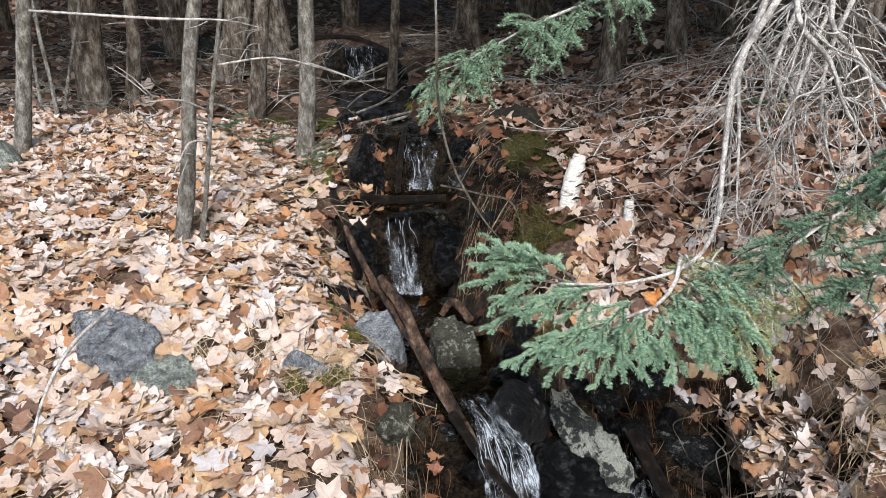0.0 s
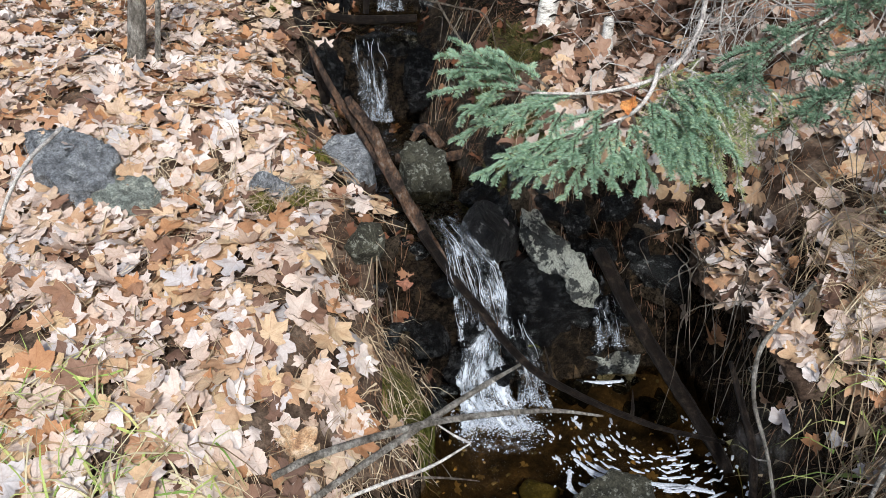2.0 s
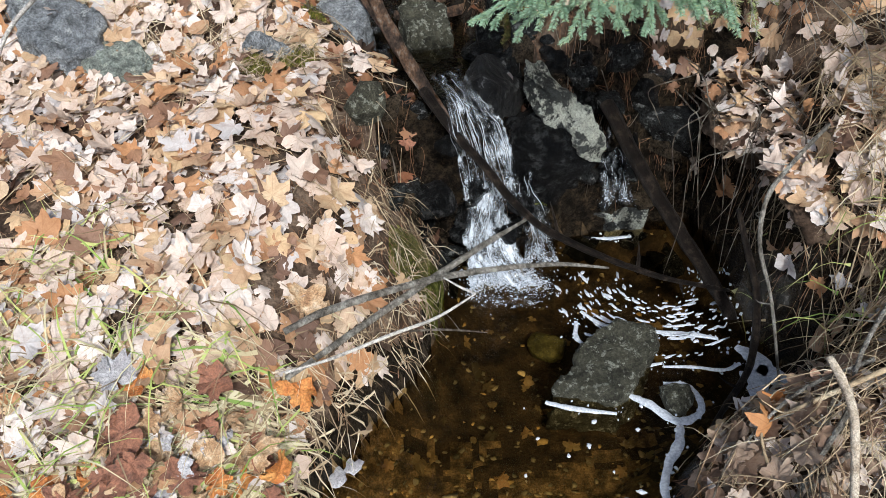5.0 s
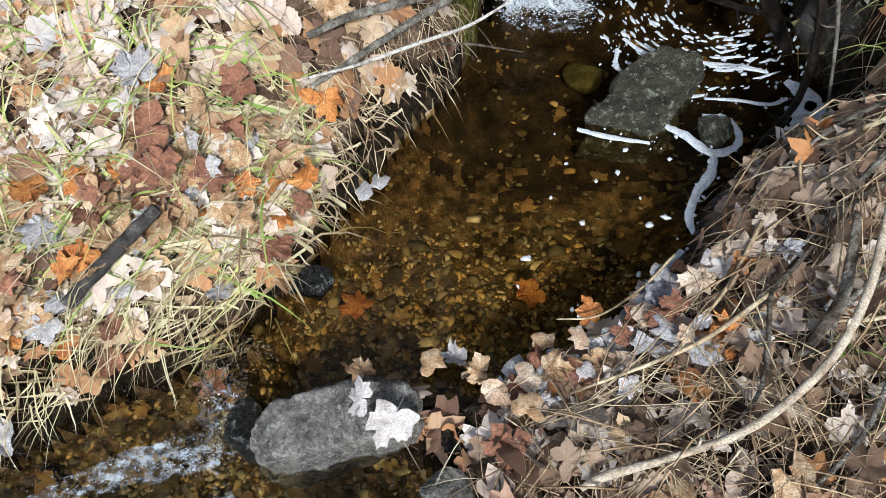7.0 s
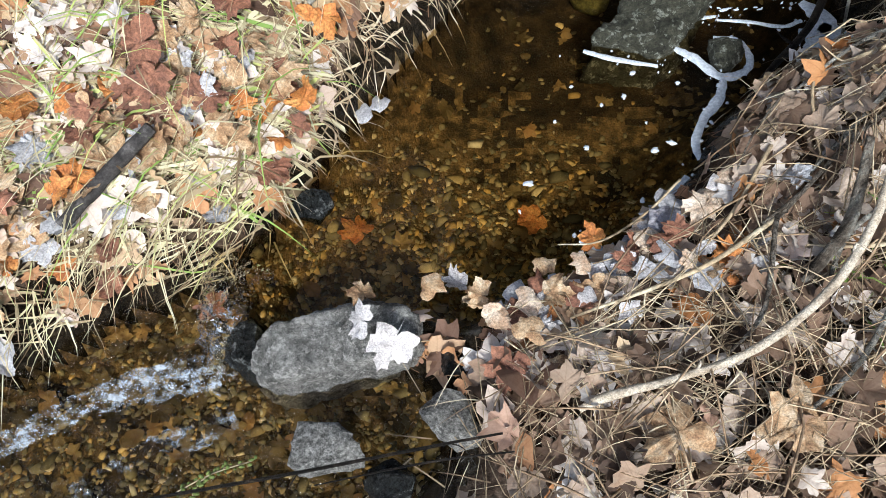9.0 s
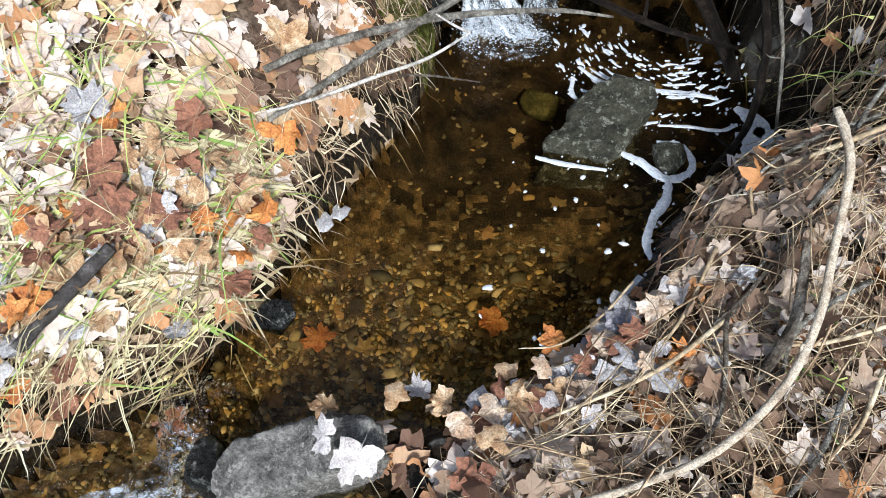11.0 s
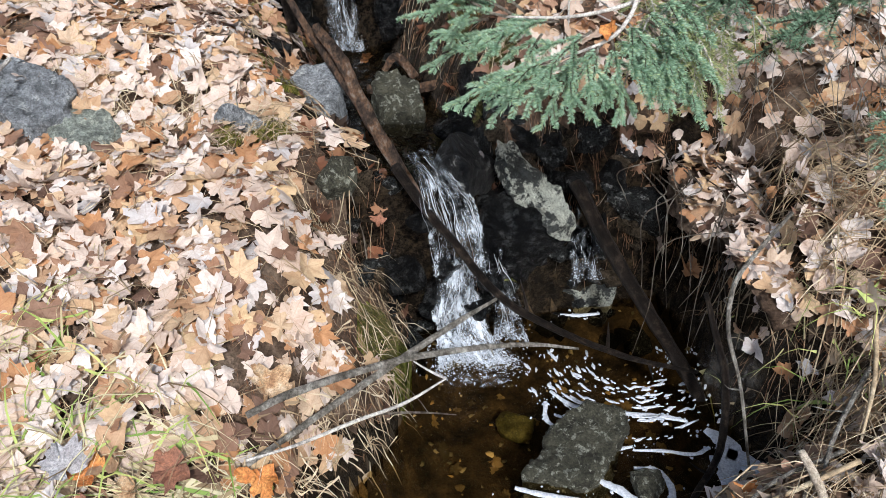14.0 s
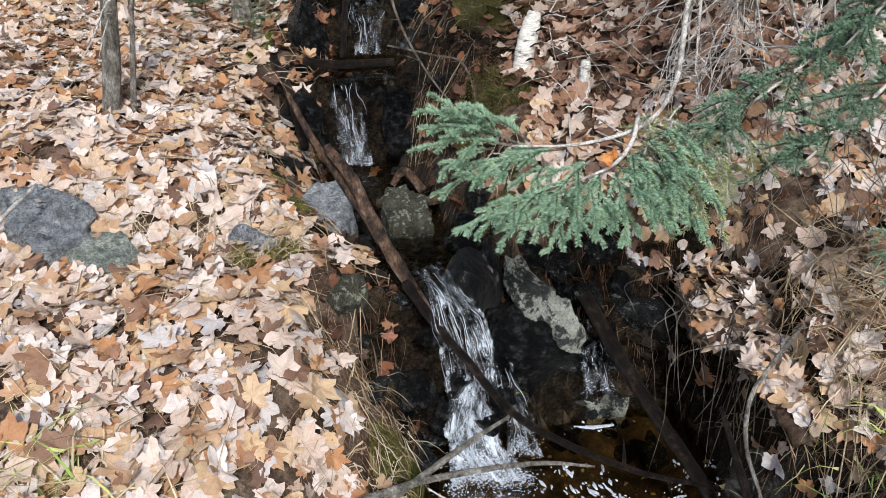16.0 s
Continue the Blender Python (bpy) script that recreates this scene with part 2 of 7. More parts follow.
def water_material(name, tint, bump_s, scale):
    """Clear brown water: see-through, with a mirror-like skin by Fresnel."""
    mat = bpy.data.materials.new(name)
    mat.use_nodes = True
    nt = mat.node_tree
    nt.nodes.remove(nt.nodes["Principled BSDF"])
    out = nt.nodes["Material Output"]
    tp = nt.nodes.new("ShaderNodeBsdfTransparent")
    tp.inputs[0].default_value = (*tint, 1)
    gl = nt.nodes.new("ShaderNodeBsdfGlossy")
    gl.inputs["Roughness"].default_value = 0.03
    fr = nt.nodes.new("ShaderNodeFresnel")
    fr.inputs[0].default_value = 1.33
    bp = nt.nodes.new("ShaderNodeBump")
    bp.inputs["Strength"].default_value, bp.inputs["Distance"].default_value = bump_s, 0.01 if bump_s < 0.5 else 0.03
    nt.links.new(noise_tex(nt, scale, 3, 0.5), bp.inputs["Height"])
    nt.links.new(bp.outputs[0], gl.inputs["Normal"])
    nt.links.new(bp.outputs[0], fr.inputs["Normal"])
    ms = nt.nodes.new("ShaderNodeMixShader")
    nt.links.new(fr.outputs[0], ms.inputs[0])
    nt.links.new(tp.outputs[0], ms.inputs[1])
    nt.links.new(gl.outputs[0], ms.inputs[2])
    nt.links.new(ms.outputs[0], out.inputs[0])
    return mat


M_WATER = water_material("pool_water", (0.79, 0.685, 0.485), 0.3, 16)
M_WATER_FAST = water_material("running_water", (0.86, 0.78, 0.60), 1.0, 34)
M_FOAM, _nt, _b = nodes_of("white_foam", 0.55, 0.4)
_c = ramp(_nt, noise_tex(_nt, 160, 4, 0.7), [(0.40, (0.36, 0.40, 0.47)), (0.6, (0.58, 0.62, 0.69))])
_nt.links.new(_c, _b.inputs["Base Color"])
M_BIRCH = simple("birch_bark", [(0.3, (0.16, 0.14, 0.12)), (0.4, (0.62, 0.60, 0.56)), (0.55, (0.80, 0.78, 0.74)), (0.8, (0.86, 0.85, 0.82))], 40, 0.7, 0.2, 0.6, 0.01, stretch=(0.5, 0.5, 2.5))


# ---- building helpers ----
class Bag:
    """Collects vertices and faces of one mesh."""

    def __init__(self):
        self.v, self.f, self.n = [], [], 0

    def add(self, verts, faces):
        self.v.append(np.asarray(verts, float))
        self.f.extend([tuple(i + self.n for i in q) for q in faces])
        self.n += len(verts)

    def mesh(self, name, mats, smooth=True):
        me = bpy.data.meshes.new(name)
        me.from_pydata(np.concatenate(self.v).tolist() if self.v else [], [], self.f)
        for m in mats if isinstance(mats, (list, tuple)) else [mats]:
            me.materials.append(m)
        if smooth:
            me.polygons.foreach_set("use_smooth", [True] * len(me.polygons))
        return me


def part(name, bag, material, parent=None, label="", smooth=True):
    """Links what a bag or bmesh holds as one mesh object, under a thing or a part."""
    if isinstance(bag, Bag):
        me = bag.mesh(name, material, smooth)
    else:
        me = bpy.data.meshes.new(name)
        bag.to_mesh(me)
        bag.free()
        me.materials.append(material)
        if smooth:
            me.polygons.foreach_set("use_smooth", [True] * len(me.polygons))
    ob = new(name, me)
    if parent:
        ob.parent = parent
    if label:
        ob["label"] = label
    return ob


def value_noise(x, y, freq, seed):
    """Smooth noise from 0 to 1 on arrays."""
    x, y = np.asarray(x, float) * freq, np.asarray(y, float) * freq
    xi, yi = np.floor(x).astype(np.int64), np.floor(y).astype(np.int64)
    u, v = x - xi, y - yi
    u, v = u * u * (3 - 2 * u), v * v * (3 - 2 * v)

    def h(a, b):
        n = (a * 374761393 + b * 668265263 + seed * 1274126177) & 0xFFFFFFFF
        n = ((n ^ (n >> 13)) * 1103515245) & 0xFFFFFFFF
        return ((n ^ (n >> 16)) & 0xFFFF) / 65535.0

    return (h(xi, yi) * (1 - u) + h(xi + 1, yi) * u) * (1 - v) + (h(xi, yi + 1) * (1 - u) + h(xi + 1, yi + 1) * u) * v


def cr(a, b):
    return np.array((a[1] * b[2] - a[2] * b[1], a[2] * b[0] - a[0] * b[2], a[0] * b[1] - a[1] * b[0]))


def tube(bag, pts, radii, sides=6, wobble=0.0, steps=4, rng=RNG, cap=True):
    """A tapered limb along a smooth line through pts."""
    pts = np.asarray(pts, float)
    radii = np.broadcast_to(np.asarray(radii, float), (len(pts),)) if np.ndim(radii) == 0 else np.asarray(radii, float)
    if len(pts) > 2 and steps > 1:
        p = np.vstack([2 * pts[0] - pts[1], pts, 2 * pts[-1] - pts[-2]])
        out, rr = [], []
        for i in range(1, len(p) - 2):
            for s in np.arange(steps) / steps:
                a, b, c, d = p[i - 1], p[i], p[i + 1], p[i + 2]
                out.append(0.5 * (2 * b + (c - a) * s + (2 * a - 5 * b + 4 * c - d) * s * s + (3 * b - a - 3 * c + d) * s ** 3))
                rr.append(radii[i - 1] * (1 - s) + radii[i] * s)
        out.append(pts[-1])
        rr.append(radii[-1])
        pts, radii = np.array(out), np.array(rr)
    n = len(pts)
    tan = np.gradient(pts, axis=0)
    tan /= np.linalg.norm(tan, axis=1, keepdims=True) + 1e-9
    ref = np.array([0.0, 0, 1]) if abs(tan[0][2]) < 0.9 else np.array([1.0, 0, 0])
    u = cr(tan[0], ref)
    u /= np.linalg.norm(u)
    ang = np.linspace(0, 2 * np.pi, sides, endpoint=False)
    verts = []
    for i in range(n):
        u = u - tan[i] * (u @ tan[i])
        u /= np.linalg.norm(u) + 1e-9
        w = cr(tan[i], u)
        r = radii[i] * (1 + wobble * rng.uniform(-1, 1, sides))
        verts.append(pts[i] + np.outer(np.cos(ang) * r, u) + np.outer(np.sin(ang) * r, w))
    faces = [(i * sides + k, i * sides + (k + 1) % sides, (i + 1) * sides + (k + 1) % sides, (i + 1) * sides + k) for i in range(n - 1) for k in range(sides)]
    if cap:
        faces += [tuple(range(sides))[::-1], tuple((n - 1) * sides + k for k in range(sides))]
    bag.add(np.concatenate(verts), faces)


def seg_dist(x, y, line):
    """Distance from points to an open line."""
    best = np.full(np.shape(x), 1e9)
    for (ax, ay), (bx, by) in zip(line[:-1], line[1:]):
        dx, dy = bx - ax, by - ay
        s = np.clip(((x - ax) * dx + (y - ay) * dy) / (dx * dx + dy * dy), 0, 1)
        best = np.minimum(best, np.hypot(x - ax - s * dx, y - ay - s * dy))
    return best


def inside(x, y, poly):
    r = np.zeros(np.shape(x), bool)
    for (ax, ay), (bx, by) in zip(poly, poly[1:] + poly[:1]):
        r ^= ((ay > y) != (by > y)) & (x < (bx - ax) * (y - ay) / (by - ay + 1e-12) + ax)
    return r


def smooth(e0, e1, v):
    s = np.clip((v - e0) / (e1 - e0), 0, 1)
    return s * s * (3 - 2 * s)


# ---- the plan of the ground; z = 0 is the lower pool's water ----
POOL = [(-0.44, 0.56), (-0.38, 0.64), (-0.30, 0.78), (-0.21, 0.97), (-0.09, 1.15), (0.0, 1.29), (0.05, 1.44), (0.08, 1.72), (0.3, 1.76),
        (0.55, 1.82), (0.72, 1.86), (0.9, 1.88), (0.95, 1.7), (0.93, 1.5), (0.93, 1.34), (0.97, 1.2), (0.95, 1.13), (0.84, 1.06), (0.72, 1.04), (0.58, 0.9), (0.54, 0.80), (0.40, 0.66), (0.29, 0.56),
        (0.16, 0.50), (0.03, 0.42), (-0.06, 0.46), (-0.34, 0.36)]
OUTLET = [(-0.44, 0.56), (-0.55, 0.54), (-0.63, 0.485), (-0.72, 0.465), (-0.79, 0.40), (-0.875, 0.345), (-1.0, 0.26), (-1.4, 0.1), (-2.2, -0.3), (-2.2, -0.8),
          (-0.6, -0.35), (-0.15, -0.02), (0.02, 0.18), (0.0, 0.30), (-0.1, 0.36), (-0.34, 0.40)]
STREAM_Y = [1.70, 1.85, 2.2, 2.6, 3.0, 3.5, 4.2, 5.5, 6.5, 8.0, 12.0]
STREAM_X = [0.20, 0.13, 0.05, -0.06, -0.16, -0.15, -0.34, -0.62, -0.78, -0.85, -1.2]
STREAM_W = [0.13, 0.11, 0.17, 0.20, 0.16, 0.16, 0.09, 0.08, 0.2, 0.3, 0.3]
BED_Y = [1.70, 1.80, 1.86, 2.25, 2.3, 3.04, 3.12, 3.5, 3.56, 3.64, 6.4, 6.55, 8, 14, 30, 90]
BED_Z = [-0.1, 0.12, 0.50, 0.47, 0.44, 0.46, 0.77, 0.81, 0.84, 1.06, 1.10, 1.40, 1.5, 2.2, 5.4, 14]
LEFT_Y = [-20, 0.0, 0.4, 0.6, 0.9, 1.2, 1.5, 1.8, 2.05, 2.22, 2.8, 4, 5, 8, 14, 30, 90]
LEFT_Z = [0.05, 0.07, 0.13, 0.2, 0.31, 0.43, 0.52, 0.575, 0.60, 0.70, 0.76, 0.86, 0.97, 1.28, 2.3, 5.8, 15]
RIGHT_Y = [-20, 0.0, 0.4, 0.6, 0.9, 1.2, 1.5, 1.9, 2.4, 2.8, 3.6, 5, 8, 14, 30, 90]
RIGHT_Z = [0.04, 0.06, 0.08, 0.14, 0.29, 0.38, 0.47, 0.58, 0.86, 0.98, 1.08, 1.2, 1.42, 2.3, 5.8, 15]


def stream_level(y):
    return np.interp(y, BED_Y, BED_Z)


def water_side(x, y):
    """Signed distance to the lower pool, the outlet and the upper stream: below zero in the water."""
    dp = seg_dist(x, y, POOL + POOL[:1]) * np.where(inside(x, y, POOL), -1, 1)
    do = seg_dist(x, y, OUTLET + OUTLET[:1]) * np.where(inside(x, y, OUTLET), -1, 1)
    cx, cw = np.interp(y, STREAM_Y, STREAM_X), np.interp(y, STREAM_Y, STREAM_W)
    ds = np.where(y > 1.68, np.abs(x - cx) - cw, 9.0)
    return dp, do, ds


def ground(x, y, rough=True):
    """Height of the ground."""
    x, y = np.asarray(x, float), np.asarray(y, float)
    dp, do, ds = water_side(x, y)
    cx = np.interp(y, STREAM_Y, STREAM_X)
    left = np.interp(y, LEFT_Y, LEFT_Z) + 0.05 * np.clip(-x - 0.6, 0, 6) * smooth(0.2, 1.5, y)
    right = np.interp(y, RIGHT_Y, RIGHT_Z) + 0.28 * np.clip(x - 0.75, 0, 0.8) * smooth(0.0, 1.0, y) + 0.03 * np.clip(x - 2, 0, 20)
    side = smooth(-0.12, 0.12, x - np.where(y < 1.7, np.interp(y, [0, 0.5, 1.7], [-0.1, 0.1, 0.45]), cx))
    bank = left * (1 - side) + right * side
    if rough:
        bank = bank + 0.09 * (value_noise(x, y, 1.1, 3) - 0.5) + 0.05 * (value_noise(x, y, 3.3, 4) - 0.5) + 0.022 * (value_noise(x, y, 11, 5) - 0.5)
        bank = bank + smooth(6, 14, y) * 0.5 * (value_noise(x, y, 0.35, 9) - 0.5)
    # banks fall to the water: steep at the brook, gentler at the pool's left
    wl = np.where(x < cx, 0.34, 0.22)
    wp = np.where(x < 0.25, np.interp(y, [0.4, 0.9, 1.6], [0.22, 0.34, 0.34]), np.interp(y, [0.5, 1.0, 1.3, 1.6, 1.72, 1.95], [0.3, 0.2, 0.09, 0.08, 0.14, 0.2]))
    kp = np.clip(dp / wp, 0, 1) ** 0.6
    z = bank * kp + (-0.02) * (1 - kp)
    ko = np.clip(do / 0.12, 0, 1) ** 0.7
    z = np.where(do < 0.12, np.minimum(z, z * ko + (-0.13) * (1 - ko)), z)
    ks = np.clip(ds / wl, 0, 1) ** 0.7
    lvl = stream_level(y) - 0.02
    z = np.where(y > 1.68, np.where(ds < wl, z * ks + lvl * (1 - ks), z), z)
    # under water
    z = np.where(dp < 0, -0.03 - np.clip(-dp / 0.12, 0, 1) * 0.13, z)
    z = np.where(do < 0, np.where(dp < 0, z, -0.14 - np.clip(-do / 0.1, 0, 1) * 0.06), z)
    z = np.where((ds < 0) & (y > 1.74), lvl - 0.03 * np.clip(-ds / 0.1, 0, 1), z)
    if rough:
        crag = smooth(0.35, 0.05, np.minimum(np.where(y > 1.2, dp, 9), ds)) * (z > 0.02)
        z = z + crag * (0.07 * (value_noise(x, y, 13, 71) - 0.5) + 0.05 * (value_noise(x, y, 29, 72) - 0.5))
        z = z + 0.014 * (value_noise(x, y, 19, 6) - 0.5) + 0.012 * (value_noise(x, y, 41, 8) - 0.5)
    return z


def slope_normal(x, y):
    e = 0.03
    zx = (ground(x + e, y, True) - ground(x - e, y, True)) / (2 * e)
    zy = (ground(x, y + e, True) - ground(x, y - e, True)) / (2 * e)
    n = np.stack([-zx, -zy, np.ones_like(zx)], -1)
    return n / np.linalg.norm(n, axis=-1, keepdims=True)


def axis(lo, hi, step, far_lo, far_hi, grow=1.16):
    a = list(np.arange(lo, hi + 1e-6, step))
    s = step
    while a[-1] < far_hi:
        s *= grow
        a.append(a[-1] + s)
    s, b = step, [lo]
    while b[-1] > far_lo:
        s *= grow
        b.append(b[-1] - s)
    return np.array(b[:0:-1] + a)


def build_ground():
    gx, gy = axis(-2.4, 2.4, 0.02, -60, 60), axis(-0.5, 4.4, 0.02, -25, 90)
    X, Y = np.meshgrid(gx, gy)
    Z = ground(X, Y)
    nx, ny = len(gx), len(gy)
    me = bpy.data.meshes.new("ground")
    idx = np.arange(nx * ny).reshape(ny, nx)
    quads = np.stack([idx[:-1, :-1], idx[:-1, 1:], idx[1:, 1:], idx[1:, :-1]], -1).reshape(-1, 4)
    me.from_pydata(np.stack([X, Y, Z], -1).reshape(-1, 3).tolist(), [], quads.tolist())
    for m in (M_SOIL, M_WET, M_BED, M_MOSS, M_BED_DARK):
        me.materials.append(m)
    xc = (X[:-1, :-1] + X[1:, 1:]) / 2
    yc = (Y[:-1, :-1] + Y[1:, 1:]) / 2
    zc = (Z[:-1, :-1] + Z[1:, 1:]) / 2
    p, o, s = water_side(xc, yc)
    wob = 0.08 * (value_noise(xc, yc, 6, 11) - 0.5)
    k = np.zeros(xc.shape, int)
    k[(s + wob < 0.16) & (yc < 7)] = 1
    k[(p + wob < 0.16) & (xc > 0.1) & (yc > 1.35)] = 1
    k[(p + wob < 0.05) | (o + wob < 0.05)] = 1
    k[((p < 0) | (o < 0)) & (zc < 0.0)] = 2
    k[(o < 0.0) & (p > 0.0) & (k == 2) & (value_noise(xc, yc, 14, 13) > 0.62)] = 4
    # bed turns to the darker material towards the pool's back, speckled at the border
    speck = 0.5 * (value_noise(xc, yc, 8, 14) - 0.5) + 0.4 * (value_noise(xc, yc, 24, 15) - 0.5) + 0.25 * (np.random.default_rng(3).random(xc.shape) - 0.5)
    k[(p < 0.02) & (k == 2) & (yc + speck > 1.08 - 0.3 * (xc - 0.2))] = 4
    # wet mud colour also darkens this bank for the deep shade by the fall
    k[(np.hypot(xc - 0.24, (yc - 3.1) * 0.6) < 0.27 + wob) & (k != 2)] = 1
    moss = value_noise(xc, yc, 2.7, 21) > 0.66
    k[moss & (k != 2) & (k != 4) & (s < 0.4) & (s > 0.06) & (yc < 5)] = 3
    k[(np.hypot(xc + 0.0, yc - 1.5) < 0.09 + wob) & (k != 2) & (k != 4)] = 3
    me.polygons.foreach_set("material_index", k.reshape(-1).tolist())
    me.polygons.foreach_set("use_smooth", [True] * len(me.polygons))
    return tagged(new("ground", me), "dark forest soil under leaf litter, muddy and wet beside the brook", "ground", kind="structure")


build_ground()


# ---- water ----
def flat_sheet(name, poly, z, mat, step=0.02, grow=0.03, ripple=0.003):
    """A water surface over a polygon, with small ripples."""
    px, py = [p[0] for p in poly], [p[1] for p in poly]
    gx, gy = np.arange(min(px) - 0.1, max(px) + 0.1, step), np.arange(min(py) - 0.1, max(py) + 0.1, step)
    X, Y = np.meshgrid(gx, gy)
    d = seg_dist(X, Y, poly + poly[:1]) * np.where(inside(X, Y, poly), -1, 1)
    Z = z + ripple * (value_noise(X, Y, 9, 31) - 0.5) + ripple * 0.6 * (value_noise(X, Y, 27, 32) - 0.5) + (ripple * 0.5 * (value_noise(X, Y, 55, 33) - 0.5) if ripple > 0.01 else 0)
    keep = d < grow
    bag = Bag()
    num = -np.ones(X.shape, int)
    num[keep] = np.arange(keep.sum())
    faces = []
    for j in range(len(gy) - 1):
        for i in range(len(gx) - 1):
            q = (num[j, i], num[j, i + 1], num[j + 1, i + 1], num[j + 1, i])
            if min(q) >= 0:
                faces.append(q)
    bag.add(np.stack([X[keep], Y[keep], Z[keep]], -1), faces)
    ob = part(name, bag, mat)
    return ob


tagged(flat_sheet("pool_water", POOL, 0.0, M_WATER, ripple=0.004), "clear brown water of a small pool below the fall", "water", kind="structure")
tagged(flat_sheet("outlet_water", OUTLET, -0.085, M_WATER_FAST, step=0.01, ripple=0.018), "shallow rippling water running out of the pool", "water", kind="structure")


def stream_water():
    bag = Bag()
    ys = np.concatenate([np.arange(1.76, 4.05, 0.025)])
    n = 11
    verts, faces = [], []
    for j, y in enumerate(ys):
        cx, w = np.interp(y, STREAM_Y, STREAM_X), np.interp(y, STREAM_Y, STREAM_W) + 0.02
        for i in range(n):
            x = cx + w * (i / (n - 1) * 2 - 1)
            verts.append((x, y, float(stream_level(y)) + 0.004 + 0.012 * (float(value_noise(x, y, 16, 41)) - 0.5)))
    for j in range(len(ys) - 1):
        if abs(stream_level(ys[j + 1]) - stream_level(ys[j])) > 0.03:
            continue
        for i in range(n - 1):
            faces.append((j * n + i, j * n + i + 1, (j + 1) * n + i + 1, (j + 1) * n + i))
    bag.add(verts, faces)
    return tagged(part("stream_water", bag, M_WATER_FAST), "thin clear water running down the brook's steps", "water", kind="structure")


stream_water()


def white_water(name, coord, scale, stretch, along, lo, top):
    """Aerated water: white where a streaky noise is high, clear between; along: how much whiter it grows down its length."""
    mat, nt, bsdf = nodes_of(name, 0.25, 0.5)
    bsdf.inputs["Base Color"].default_value = (0.66, 0.74, 0.84, 1)
    streak = noise_tex(nt, scale, 9, 0.75, coord, stretch)
    broad = noise_tex(nt, scale * 0.36, 3, 0.6, coord, (stretch[0], min(1.0, stretch[1] * 2.7), 1))
    m1 = nt.nodes.new("ShaderNodeMath")
    m1.operation = "MULTIPLY_ADD"
    nt.links.new(broad, m1.inputs[0])
    m1.inputs[1].default_value = 0.55
    nt.links.new(streak, m1.inputs[2])
    sep = nt.nodes.new("ShaderNodeSeparateXYZ")
    nt.links.new(nt.nodes.new("ShaderNodeTexCoord").outputs["UV"], sep.inputs[0])
    m2 = nt.nodes.new("ShaderNodeMath")
    m2.operation = "MULTIPLY_ADD"
    nt.links.new(sep.outputs[1], m2.inputs[0])
    m2.inputs[1].default_value = along
    nt.links.new(m1.outputs[0], m2.inputs[2])
    m3 = nt.nodes.new("ShaderNodeMath")
    m3.operation = "SUBTRACT"
    nt.links.new(m2.outputs[0], m3.inputs[0])
    m3.inputs[1].default_value = 0.3
    nt.links.new(ramp(nt, m3.outputs[0], [(lo, (0, 0, 0)), (lo + 0.08, (0.14, 0.14, 0.14)), (lo + 0.18, (top, top, top))]), bsdf.inputs["Alpha"])
    bump(nt, bsdf, streak, 0.7, 0.01)
    return mat


M_FALL = white_water("falling_water", "UV", 9, (1.0, 0.28, 1), 0.02, 0.50, 0.62)
M_RIFFLE = white_water("riffle_water", "Object", 60, (0.7, 1.0, 1), 0.0, 0.46, 0.5)
M_FALL_THIN = white_water("thin_falling_water", "UV", 8, (1.0, 0.2, 1), 0.05, 0.58, 0.5)


def fall_path(u, s, c):
    """A place on a fall: u across, s from top to foot; rows of c give (left x, right x, y, z) down its length."""
    rows = c["rows"]
    at = np.linspace(0, 1, len(rows))
    xl, xr, y, z = (float(np.interp(s, at, [r[k] for r in rows])) for k in range(4))
    x = xl + (xr - xl) * u + 0.022 * (float(value_noise(u * 3 + s * 2, s * 5, 1.0, 61)) - 0.5)
    y += 0.05 * (float(value_noise(u * 5, s * 4.5, 1.0, 62)) - 0.5) + 0.02 * (float(value_noise(u * 11, s * 9, 1.0, 63)) - 0.5)
    return np.array((x, y, z))


def straight(x0, x1, xb0, xb1, yt, yb, zt, zb):
    """Rows of a plain fall from a top edge to a foot."""
    return [(x0 + (xb0 - x0) * s, x1 + (xb1 - x1) * s, yt + (yb - yt) * s ** 0.75, zt + (zb - zt) * s ** 1.3) for s in (0, 0.2, 0.4, 0.6, 0.8, 1.0)]


